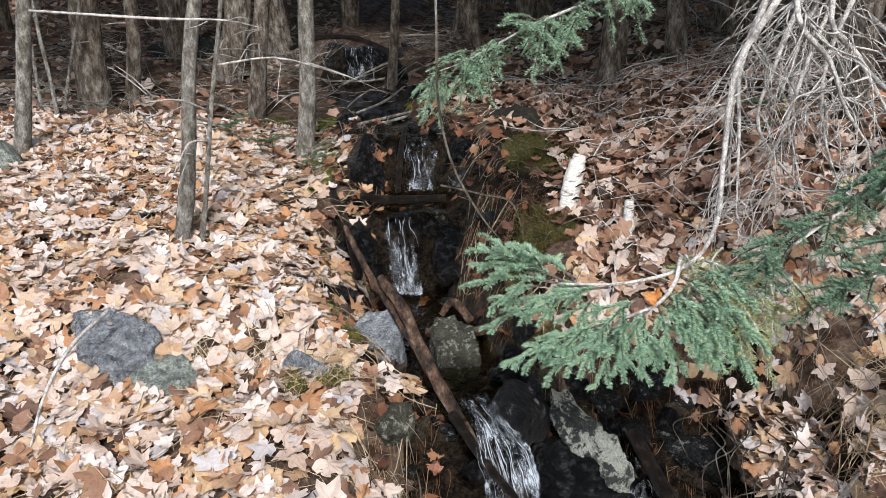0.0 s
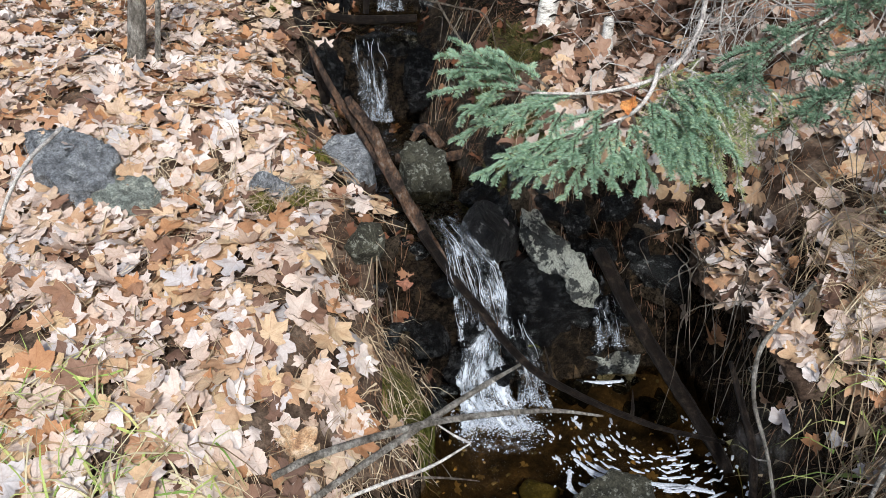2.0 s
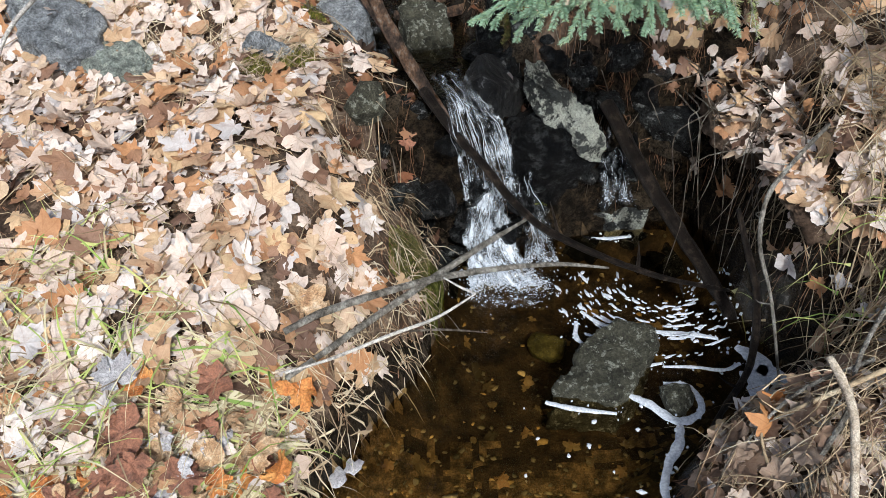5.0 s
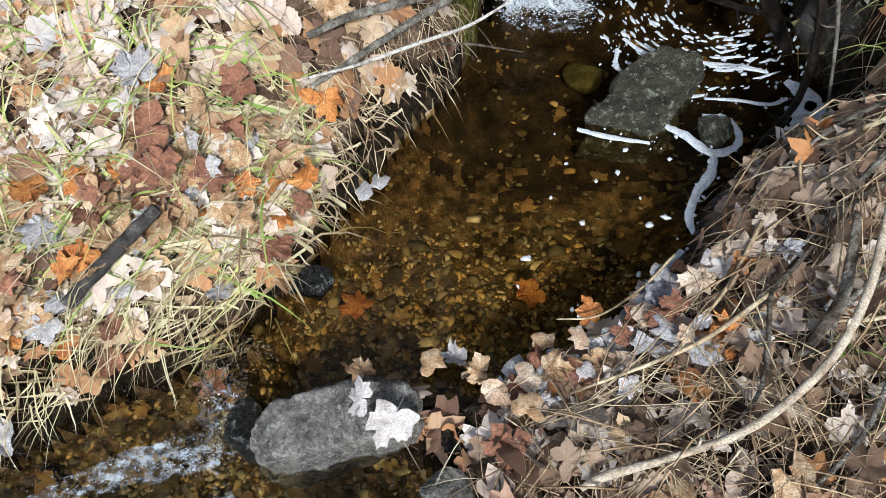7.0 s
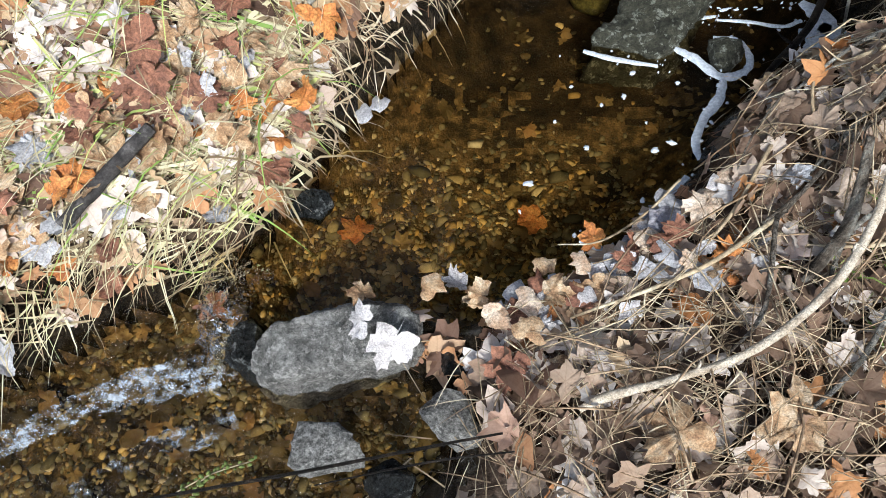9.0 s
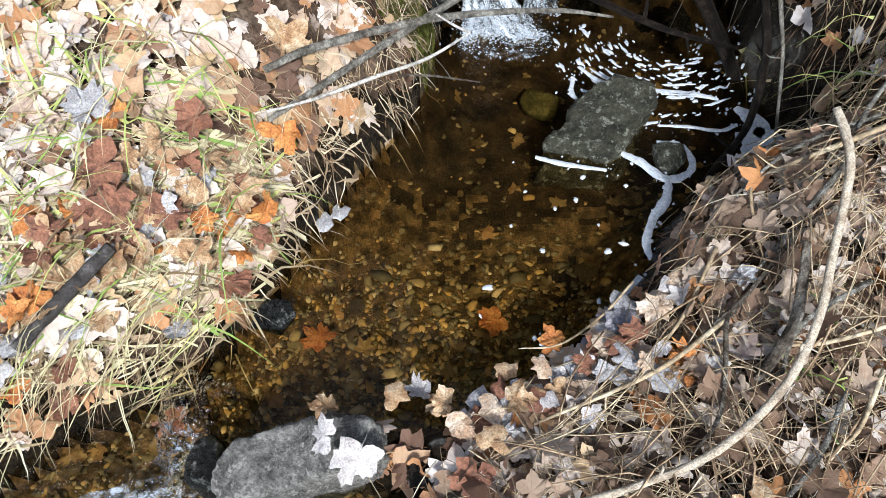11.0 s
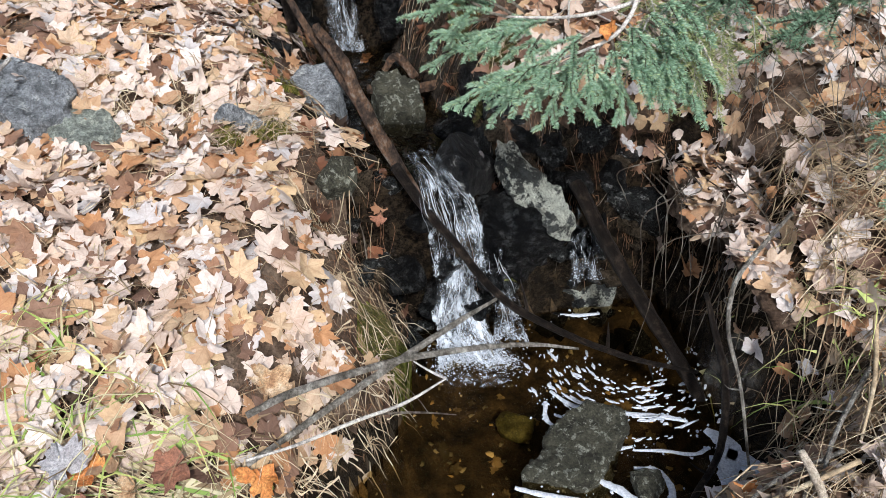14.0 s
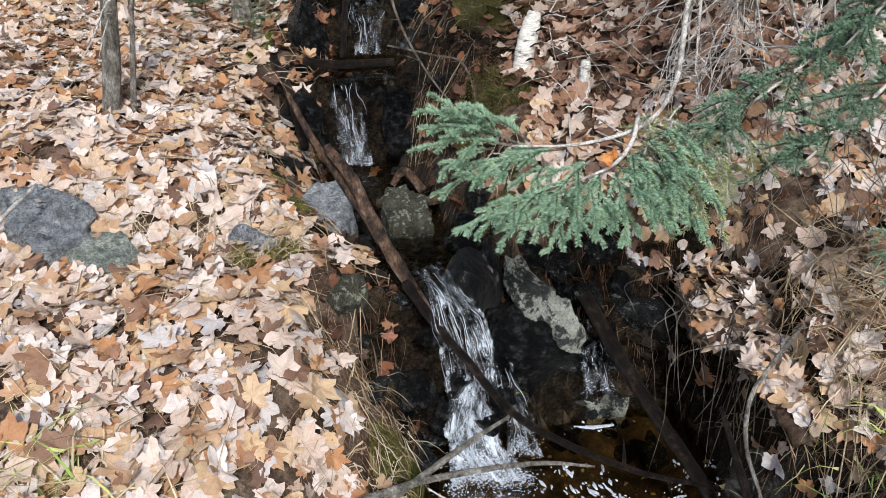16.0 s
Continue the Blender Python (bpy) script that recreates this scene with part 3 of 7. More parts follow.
def waterfall(name, label, c, count, seed, froth=1.0, mat=None, drop=1.0):
    """Falling water: a broken, see-through sheet, white strands and a froth at the foot."""
    rng = np.random.default_rng(seed)
    root = new(name)
    w = abs(c["rows"][-1][1] - c["rows"][-1][0])
    nu, ns = 24, 40
    for layer in range(3):
        bag = Bag()
        off = rng.normal(0, 0.008, 3) + (0, -0.008 * layer, 0)
        bag.add([fall_path(i / (nu - 1), j / (ns - 1), c) + off + rng.normal(0, 0.002, 3) for j in range(ns) for i in range(nu)],
                [(j * nu + i, j * nu + i + 1, (j + 1) * nu + i + 1, (j + 1) * nu + i) for j in range(ns - 1) for i in range(nu - 1)])
        sheet = part("water_sheet", bag, mat or M_FALL, root)
        uv = sheet.data.uv_layers.new(name="UVMap")
        k = abs(c["rows"][0][3] - c["rows"][-1][3]) / w
        for loop in sheet.data.loops:
            i, j = loop.vertex_index % nu, loop.vertex_index // nu
            uv.data[loop.index].uv = (i / nu + seed * 7 + layer * 3, j / ns * k)
    bag = Bag()
    for _ in range(int(count * 0.12)):
        u = float(np.clip(rng.beta(1.3, 1.3), 0, 1))
        if rng.random() < 0.5:
            u = (round(u * 4) + rng.normal(0, 0.16)) / 4
        s0 = rng.uniform(0, 0.75)
        s1 = min(1.0, s0 + rng.uniform(0.08, 0.45))
        r = rng.uniform(0.0003, 0.0011)
        ph, pts, rad = rng.uniform(0, 6), [], []
        for s in np.linspace(s0, s1, 6):
            p = fall_path(u, s, c) + (0.003 * math.sin(ph + s * 6) + rng.normal(0, 0.0012), -0.014 + rng.normal(0, 0.006), 0)
            pts.append(p)
            rad.append(r * (0.25 + math.sin(3.14 * (s - s0) / (s1 - s0))) * rng.uniform(0.6, 1.4))
        tube(bag, pts, rad, 4, 0.35, 2, rng)
    part("white_streaking", bag, M_FOAM, root)["kind"] = "stuff"
    bag = Bag()
    for _ in range(int(count * 6 * froth)):
        u, r = rng.uniform(-0.05, 1.05), abs(rng.normal(0, 0.24 * w))
        a = rng.uniform(0, 6.28)
        h = rng.uniform(0, 1) ** 3
        p = fall_path(min(max(u, 0), 1), 1 - h * 0.35, c) + (r * math.cos(a) * 0.5, -abs(math.sin(a)) * r * 0.8 * (1 - h), 0.003)
        q = drop * rng.uniform(0.0008, 0.003) * (1.2 - 0.5 * r / w)
        o = rng.normal(0, 1, (6, 3)) * 0.3
        v = p + q * (np.array([(1, 0, 0), (-1, 0, 0), (0, 1, 0), (0, -1, 0), (0, 0, 0.55), (0, 0, -0.5)]) + o)
        bag.add(v, [(0, 2, 4), (2, 1, 4), (1, 3, 4), (3, 0, 4), (2, 0, 5), (1, 2, 5), (3, 1, 5), (0, 3, 5)])
    part("froth", bag, M_FOAM, root)["kind"] = "stuff"
    return tagged(root, label, "waterfall")


M_FALL_FOOT = white_water("foaming_water", "UV", 8, (1.0, 0.5, 1), 0.02, 0.42, 0.72)
waterfall("waterfall", "white water sliding over dark rock beside a log", dict(rows=[(0.05, 0.12, 1.86, 0.575), (0.085, 0.185, 1.80, 0.55), (0.112, 0.235, 1.75, 0.48), (0.118, 0.262, 1.735, 0.40), (0.128, 0.283, 1.73, 0.31), (0.14, 0.285, 1.715, 0.255)]), 260, 1, 0.1)
waterfall("waterfall", "foaming white water breaking over stones into the pool", dict(rows=[(0.155, 0.262, 1.725, 0.285), (0.15, 0.262, 1.71, 0.22), (0.142, 0.27, 1.695, 0.14), (0.135, 0.285, 1.675, 0.075), (0.14, 0.33, 1.64, 0.025), (0.15, 0.37, 1.60, 0.0)]), 300, 5, 0.7, M_FALL_FOOT)
waterfall("waterfall", "thin spray of water over stones beside the fall", dict(rows=[(0.285, 0.325, 1.74, 0.33), (0.30, 0.345, 1.72, 0.24), (0.32, 0.385, 1.70, 0.13), (0.32, 0.41, 1.67, 0.03)]), 90, 6, 0.4, M_FALL_THIN)
waterfall("waterfall", "thin trickle beside the lichen-crusted boulder", dict(rows=[(0.535, 0.60, 1.83, 0.40), (0.55, 0.635, 1.80, 0.33), (0.555, 0.64, 1.79, 0.25), (0.56, 0.65, 1.77, 0.17)]), 60, 7, 0.2, M_FALL_THIN)
waterfall("waterfall", "white strands of water falling over a rock ledge", dict(rows=straight(-0.29, -0.17, -0.24, -0.12, 3.09, 2.98, 0.81, 0.47)), 150, 2, 0.45, M_FALL_THIN, 0.6)
waterfall("waterfall", "thin white water falling past a leaning stick", dict(rows=straight(-0.2, -0.06, -0.19, -0.08, 3.58, 3.48, 1.08, 0.83)), 90, 3, 0.3, M_FALL_THIN, 0.6)
waterfall("waterfall", "white water falling far up the brook", dict(rows=straight(-0.93, -0.66, -0.88, -0.66, 6.5, 6.38, 1.42, 1.12)), 150, 4, 0.2, M_FALL_THIN, 0.9)


def froth_patch():
    """Bubbly water spreading on the pool below the fall."""
    bag, n, m = Bag(), 26, 22
    verts = []
    for j in range(n):
        for i in range(m):
            a, r = i / (m - 1) * 6.2832, j / (n - 1)
            k = 1 + 0.35 * (float(value_noise(math.cos(a) * 1.5 + 5, math.sin(a) * 1.5, 1.0, 77)) - 0.5)
            x, y = 0.25 + math.cos(a) * r * 0.125 * k, 1.575 + math.sin(a) * r * 0.10 * k
            verts.append((x, y, 0.006 + 0.008 * (float(value_noise(x, y, 60, 78)) - 0.5) * (1 - r)))
    bag.add(verts, [(j * m + i, j * m + i + 1, (j + 1) * m + i + 1, (j + 1) * m + i) for j in range(n - 1) for i in range(m - 1)])
    ob = part("froth_patch", bag, M_RIFFLE)
    uv = ob.data.uv_layers.new(name="UVMap")
    for loop in ob.data.loops:
        uv.data[loop.index].uv = (loop.vertex_index % m / m, loop.vertex_index // m / n)
    tagged(ob, "bluish bubbly water spreading below the fall", "water", kind="stuff")


froth_patch()


# ---- rocks ----
def rock(name, at, size, mat, seed, label, turn=0.0, tilt=(0, 0), cuts=15, detail=4, round_=0.5, box=0.0):
    """A boulder: a ball cut by many planes, then roughened. at is its middle; size its full extents."""
    rng = np.random.default_rng(seed)
    bm = bmesh.new()
    bmesh.ops.create_icosphere(bm, subdivisions=detail, radius=1)
    planes = []
    for _ in range(cuts if not box else 7):
        n = rng.normal(0, 1, 3)
        planes.append((n / np.linalg.norm(n), rng.uniform(0.34, 0.78) + 0.5 * box))
    for v in bm.verts:
        p = np.array(v.co)
        p = p * (1 - box) + p / np.abs(p).max() * 0.85 * box
        for n, d in planes:
            h = p @ n - d
            if h > 0:
                p = p - n * h * (1 - 0.12 * round_)
        q = Vector(p * 1.7 + seed)
        p = p * (1 + 0.10 * noise.noise(q) + 0.10 * abs(noise.noise(q * 2.7)) + 0.07 * noise.noise(q * 5.5) + 0.05 * abs(noise.noise(q * 11)) + 0.022 * noise.noise(q * 23))
        v.co = p
    co = np.array([v.co[:] for v in bm.verts])
    lo, hi = co.min(0), co.max(0)
    for v in bm.verts:
        v.co = [(v.co[i] - (lo[i] + hi[i]) / 2) / (hi[i] - lo[i]) * size[i] for i in range(3)]
    ob = part(name, bm, mat)
    ob.matrix_world = pose(*at, tilt[0], tilt[1], turn)
    return tagged(ob, label, "rock")


def slab_rock(name, foot, z0, z1, mat, seed, label, slope=(0, 0), taper=0.88, follow=0.0):
    """An angular slab over a footprint, with a sloping top, chipped edges and a rough skin."""
    rng = np.random.default_rng(seed)
    bm = bmesh.new()
    cx, cy = np.mean([p[0] for p in foot]), np.mean([p[1] for p in foot])
    lowr = [bm.verts.new((x, y, z0 + follow * (slope[0] * (x - cx) + slope[1] * (y - cy)))) for x, y in foot]
    top = [bm.verts.new((cx + (x - cx) * taper, cy + (y - cy) * taper, z1 + slope[0] * (x - cx) + slope[1] * (y - cy))) for x, y in foot]
    n = len(foot)
    bm.faces.new(lowr[::-1])
    bm.faces.new(top)
    for i in range(n):
        bm.faces.new((lowr[i], lowr[(i + 1) % n], top[(i + 1) % n], top[i]))
    bmesh.ops.recalc_face_normals(bm, faces=bm.faces)
    bmesh.ops.triangulate(bm, faces=bm.faces)
    for k in range(4):
        bmesh.ops.subdivide_edges(bm, edges=bm.edges[:], cuts=1, use_grid_fill=True)
        if k == 2:
            bmesh.ops.smooth_vert(bm, verts=bm.verts, factor=0.5, use_axis_x=True, use_axis_y=True, use_axis_z=True)
    size = max(max(p[0] for p in foot) - min(p[0] for p in foot), 0.05)
    bm.normal_update()
    for v in bm.verts:
        q = v.co * (3.2 / size) + Vector((seed, 0, 0))
        d = 0.060 * noise.noise(q) + 0.045 * noise.noise(q * 2.6) + 0.022 * noise.noise(q * 6) + 0.010 * noise.noise(q * 13) + 0.006 * noise.noise(q * 27)
        v.co += v.normal * d * size
    return tagged(part(name, bm, mat), label, "rock")


# ---- trees ----
def trunk_line(x, y, lean, height, rng, bend=0.03):
    z0 = float(ground(x, y)) - 0.08
    return [(x + lean[0] * h + bend * rng.normal() * (h > 0.05), y + lean[1] * h + bend * rng.normal() * (h > 0.05), z0 + h)
            for h in np.linspace(0, height, 9)]


def tree(x, y, r, lean, height, mat, seed, label, twigs=10, moss=False, twig_len=0.6, low=0.4):
    """A trunk with flared foot and bare dead side twigs."""
    rng = np.random.default_rng(seed)
    root = new("tree")
    root.location = (0, 0, 0)
    line = trunk_line(x, y, lean, height, rng, r * 0.35)
    rad = [r * 1.2] + [r * (1.0 - 0.055 * i) for i in range(1, 9)]
    b = Bag()
    tube(b, line, rad, 14, 0.07, 8, rng)
    part("trunk", b, mat, root)
    for _ in range(twigs):
        h = rng.uniform(low, height)
        p = np.array([np.interp(h, np.linspace(0, height, 9), [q[i] for q in line]) for i in range(3)])
        a = rng.uniform(0, 6.28)
        d = np.array([math.cos(a), math.sin(a), rng.uniform(-0.35, 0.35)])
        L = rng.uniform(0.3, 1.0) * twig_len
        b = Bag()
        pts = [p, p + d * L * 0.4 + (0, 0, rng.normal(0, 0.03)), p + d * L * 0.75 + (0, 0, -0.05 * L), p + d * L + (0, 0, -0.14 * L)]
        tube(b, pts, [0.005, 0.004, 0.003, 0.0012], 5, 0.1, 3, rng)
        for _ in range(3):
            s = rng.uniform(0.3, 0.9)
            q = p + d * L * s
            e = d + rng.normal(0, 0.7, 3)
            tube(b, [q, q + e * L * 0.15, q + e * L * 0.3 + (0, 0, -0.02)], [0.0025, 0.002, 0.0008], 4, 0.1, 2, rng)
        part("dead_twig", b, M_DEADWOOD, root)
    return tagged(root, label, "tree")


# (x, y, radius, lean, height, material)
TREES = [
    (-1.11, 2.80, 0.031, (0.19, 0.0), 3.2, "g"), (-1.03, 2.8, 0.010, (0.2, 0.0), 2.6, "g"),
    (-0.842, 4.1, 0.048, (0.09, 0.0), 4.5, "g"), (-1.36, 5.0, 0.055, (0.14, 0.0), 4.5, "b"),
    (-2.57, 5.2, 0.105, (0.07, 0.0), 5.0, "b"), (-2.36, 5.3, 0.05, (0.11, 0), 4.5, "b"),
    (-2.46, 4.0, 0.042, (0.22, 0.0), 4.0, "g"), (-2.53, 4.6, 0.013, (-0.02, 0), 2.6, "g"), (-2.69, 4.7, 0.012, (0.02, 0), 2.6, "g"), (-2.72, 5.0, 0.012, (0.33, 0), 2.6, "g"),
    (-2.02, 6.5, 0.12, (0.2, 0), 5.0, "b"), (-0.44, 5.5, 0.035, (0.09, 0), 4.5, "b"), (0.32, 6.0, 0.05, (-0.3, 0), 4.5, "b"),
]
rngt = np.random.default_rng(5)
for i, (x, y, r, lean, h, m) in enumerate(TREES):
    tree(x, y, r, lean, h, M_BARK if m == "b" else M_BARK_GREY, 100 + i,
         "slender grey young tree standing in fallen leaves" if m == "g" else "brown conifer trunk with dead twigs, in leaf litter", twigs=4 if m == "g" else 12)
for i, (x, y, r, lean) in enumerate([(0.93, 4.3, 0.062, (0.09, 0.0)), (1.05, 4.5, 0.035, (0.08, 0)), (1.44, 4.6, 0.06, (-0.04, 0)), (1.9, 4.0, 0.085, (-0.03, 0)), (2.02, 4.05, 0.05, (0.0, 0)), (2.12, 5.5, 0.12, (-0.07, 0))]):
    tree(x, y, r, lean, 4.5, M_BARK, 150 + i, "grey-brown conifer trunk hung with dead twigs", twigs=14, twig_len=1.0)
for i in range(60):
    x, y = rngt.uniform(-9, 9), rngt.uniform(6.5, 20)
    if abs(x + 0.8) < 0.5:
        continue
    tree(x, y, rngt.uniform(0.04, 0.14), (rngt.normal(0, 0.04), 0), 6.5, M_BARK, 200 + i, "distant dark conifer trunk with dead twigs", twigs=9, twig_len=1.3)


def conifer(x, y, r, height, crown_z, spread, seed, label, clumps=900):
    """A tall conifer, unseen crown added for shade: trunk, and tiers of needled boughs."""
    rng = np.random.default_rng(seed)
    root = new("conifer")
    z0 = float(ground(x, y)) - 0.1
    b = Bag()
    tube(b, [(x, y, z0 + h) for h in np.linspace(0, height, 7)], np.linspace(r * 0.85, r * 0.15, 7), 12, 0.05, 4, rng)
    part("trunk", b, M_BARK, root)
    b = Bag()
    for _ in range(clumps):
        h = rng.uniform(0, 1) ** 1.3
        z = crown_z + (height - crown_z) * h + z0
        R = spread * (1 - h) * rng.uniform(0.15, 1) ** 0.5
        a = rng.uniform(0, 6.28)
        p = np.array((x + math.cos(a) * R, y + math.sin(a) * R, z - R * 0.25))
        s = rng.uniform(0.15, 0.38)
        d = np.array((math.cos(a), math.sin(a), rng.normal(-0.25, 0.2))) * s
        w = np.array((-math.sin(a), math.cos(a), rng.normal(0, 0.25))) * s * 0.45
        b.add([p - d, p + w, p + d, p - w, p - d * 0.2 + w * 1.6, p + d * 0.6 - w * 1.4], [(0, 1, 2, 3), (0, 4, 2), (0, 2, 5)])
    part("crown", b, M_NEEDLE_DARK, root, "dark green needled boughs, out of view, added for shade")["kind"] = "stuff"
    return tagged(root, label, "tree")


# crowns stay above the view; they are placed to dim the ground behind
for i, (x, y, r, h, cz, sp, n) in enumerate([(4.2, 1.6, 0.15, 10, 2.8, 2.0, 400),
                                             (2.6, 5.2, 0.15, 10, 3.0, 2.3, 2000), (0.75, 7.6, 0.09, 10, 3.2, 2.2, 2000), (-3.5, 3.4, 0.14, 9.5, 4.0, 1.8, 900), (-2.6, 7.0, 0.15, 11, 4.2, 2.3, 1000), (4.8, 3.8, 0.16, 11, 3.2, 2.6, 1600), (-5.2, 8.5, 0.16, 11, 4.4, 2.5, 1000),
                                             (4.2, 9.0, 0.16, 12, 3.8, 3.0, 2000), (0.2, 11.5, 0.16, 12, 4.2, 3.0, 2000), (-3.5, 12.5, 0.16, 12, 4.4, 3.0, 2000), (7.5, 6.5, 0.16, 12, 3.4, 3.0, 2000), (-1.2, 9.0, 0.13, 11, 3.6, 2.4, 2000)]):
    conifer(x, y, r, h, cz, sp, 700 + i, "tall dark conifer, its unseen crown added to shade the ground", n)


# ---- fallen leaves ----
HALF = [(0, 1.0), (7, .84), (13, .88), (20, .74), (29, .64), (38, .74), (45, .88), (54, .98), (62, .84), (70, .86), (78, .72), (90, .60), (102, .68), (115, .76), (127, .66), (150, .54), (170, .42)]
COARSE = [(0, 1.02), (10, .84), (20, .78), (31, .61), (42, .80), (54, 1.02), (66, .82), (78, .75), (90, .59), (103, .70), (118, .82), (136, .62), (162, .47)]


def leaf_shape(rng, simple_=False, fine=False):
    """Vertices and faces of one curled maple leaf, about 1 from base to tip; simple_: for far ones; fine: toothed edges."""
    half = HALF if fine else COARSE
    pts = half + [(180, .12)] + [(360 - a, r) for a, r in half[:0:-1]]
    if simple_:
        pts = pts[::2]
    n = len(pts)
    a = np.radians([p[0] for p in pts])
    r = np.array([p[1] for p in pts]) * rng.uniform(0.88, 1.10, n) * (1 + rng.uniform(0, 0.18) * np.cos(a * rng.integers(1, 4) + rng.uniform(0, 6.28)))
    a = a + rng.normal(0, 0.045, n)
    cup, fold, wav, ph = rng.normal(0.02, 0.16), rng.normal(0.04, 0.16), rng.uniform(0.03, 0.14), rng.uniform(0, 6.28)
    roll, way = rng.normal(0, 0.2), rng.uniform(0, 6.28)
    k = rng.integers(2, 5)
    kind = rng.random()
    if kind < 0.24:
        cup, fold, roll, wav = rng.normal(0, 0.25), rng.choice((-1, 1)) * rng.uniform(0.15, 0.5), rng.normal(0, 0.4), rng.uniform(0.05, 0.16)
    elif kind < 0.38:
        r = np.interp(np.abs((np.degrees(a) + 180) % 360 - 180), [0, 40, 90, 140, 180], [1.0, 0.72, 0.52, 0.5, 0.55]) * rng.uniform(0.9, 1.08, n)
    elif kind < 0.52:
        r = r * np.where(np.abs(np.arange(n) - rng.integers(n)) < n // 6, 0.55, 1)
    wide = rng.uniform(0.82, 1.12)

    def lift(x, y):
        rr = np.hypot(x, y)
        return cup * rr ** 2 + fold * np.abs(x) + wav * np.sin(k * np.arctan2(y, x) + ph) * rr + roll * (x * math.cos(way) + y * math.sin(way)) ** 2

    ox, oy = np.sin(a) * r * wide, np.cos(a) * r
    if simple_:
        v = np.concatenate([[(0, 0, 0)], np.stack([ox, oy, lift(ox, oy) + rng.normal(0, 0.03, n)], -1)])
        return v, [(0, 1 + (i + 1) % n, 1 + i) for i in range(n)]
    ix, iy = ox * 0.55, oy * 0.55
    v = np.concatenate([[(0, 0, 0)], np.stack([ix, iy, lift(ix, iy) + rng.normal(0, 0.025, n)], -1), np.stack([ox, oy, lift(ox, oy) + rng.normal(0, 0.045, n)], -1)])
    f = [(0, 1 + (i + 1) % n, 1 + i) for i in range(n)] + [(1 + i, 1 + (i + 1) % n, 1 + n + (i + 1) % n, 1 + n + i) for i in range(n)]
    q, b, w = len(v), rng.uniform(0.5, 0.9), rng.normal(0, 0.15)
    v = np.concatenate([v, [(-0.015, -0.08, 0.01), (0.015, -0.08, 0.01), (w, -b, 0.05 + fold * 0.3)]])
    return v, f + [(q, q + 1, q + 2)]


def frame_on(n, spin, tilt, rng):
    """Rotation that lays a leaf on a slope of normal n."""
    n = n + rng.normal(0, tilt, 3)
    n /= np.linalg.norm(n)
    u = cr(n, (math.cos(spin), math.sin(spin), 0.1))
    u /= np.linalg.norm(u)
    return np.stack([cr(u, n), u, n], 1)


def scatter(count, x0, x1, y0, y1, rng, keep):
    x, y = rng.uniform(x0, x1, count), rng.uniform(y0, y1, count)
    dp, do, ds = water_side(x, y)
    n = slope_normal(x, y)
    ok = keep(x, y, dp, do, ds, n)
    return x[ok], y[ok], n[ok]


def litter(name, label, x, y, n, rng, size, simple_=False, tilt=0.3, stack=0.02, mat=None):
    bag = Bag()
    z = ground(x, y)
    shapes, flat = [leaf_shape(rng, simple_) for _ in range(60)], []
    for i in range(len(x)):
        v, f = shapes[rng.integers(60)]
        s = rng.uniform(*size)
        M = frame_on(n[i], rng.uniform(0, 6.28), tilt, rng)
        bag.add((v * s * (1, 1, rng.uniform(0.5, 1.5))) @ M.T + (x[i], y[i], z[i] + 0.004 + rng.uniform(0, stack)), f)
        flat.append(v[:, :2])
    ob = part(name, bag, mat or M_LEAF_STUFF)
    set_leaf_uv(ob.data, np.concatenate(flat))
    return tagged(ob, label, "leaves", kind="stuff")


# spots where stones, moss or the bank's face show bare
BARE = [(-1.06, 2.06, 0.10), (-0.88, 2.0, 0.075), (-0.46, 1.95, 0.07), (-0.345, 1.97, 0.07), (-0.225, 2.28, 0.13), (-0.03, 1.5, 0.1), (-0.12, 1.84, 0.14), (-0.05, 1.62, 0.09), (0.14, 3.0, 0.2), (0.24, 3.3, 0.24), (0.26, 2.75, 0.16), (0.3, 3.0, 0.2), (-0.5, 3.3, 0.16), (0.60, 1.97, 0.14), (0.76, 1.88, 0.10), (0.5, 1.9, 0.12)]


def keep_left(x, y, dp, do, ds, n):
    p = np.ones(len(x))
    p *= np.where((dp < 0.02) | (do < 0.02), 0, 1) * np.where(ds < 0.03, 0.0, 1)
    p *= np.where(ds < 0.25, 0.35, 1) * np.where(n[:, 2] < 0.62, np.where(x > 0.6, 0.8, 0.35), 1)
    p *= np.where(value_noise(x, y, 5, 51) < 0.22, 0.35, 1)
    p *= np.where((y > 3.2) & (ds < 0.5), 0.3, 1)
    for sx, sy, sr in BARE:
        p *= np.where(np.hypot(x - sx, y - sy) < sr, 0.04, 1)
    return rngl.random(len(x)) < p


rngl = np.random.default_rng(11)
LEAF_MESHES = []
DAMP_MESHES = []
for _i in range(16):
    _bag = Bag()
    _v, _f = leaf_shape(rngl, fine=True)
    _bag.add(_v, _f)
    LEAF_MESHES.append(_bag.mesh("fallen_leaf", M_LEAF, True))
    set_leaf_uv(LEAF_MESHES[-1], _v[:, :2])


def single_leaves(x, y, n, rng, size, label, group, tilt, meshes=LEAF_MESHES):
    """Leaves near the camera, each an object of its own."""
    z = ground(x, y)
    for i in range(len(x)):
        ob = new("fallen_leaf", meshes[rng.integers(len(meshes))])
        M = frame_on(n[i], rng.uniform(0, 6.28), tilt, rng) * rng.uniform(*size)
        ob.matrix_world = Matrix.Translation((x[i], y[i], z[i] + 0.012 + rng.uniform(0, 0.02))) @ Matrix(M.tolist()).to_4x4()
        tagged(ob, label, "leaf", group)


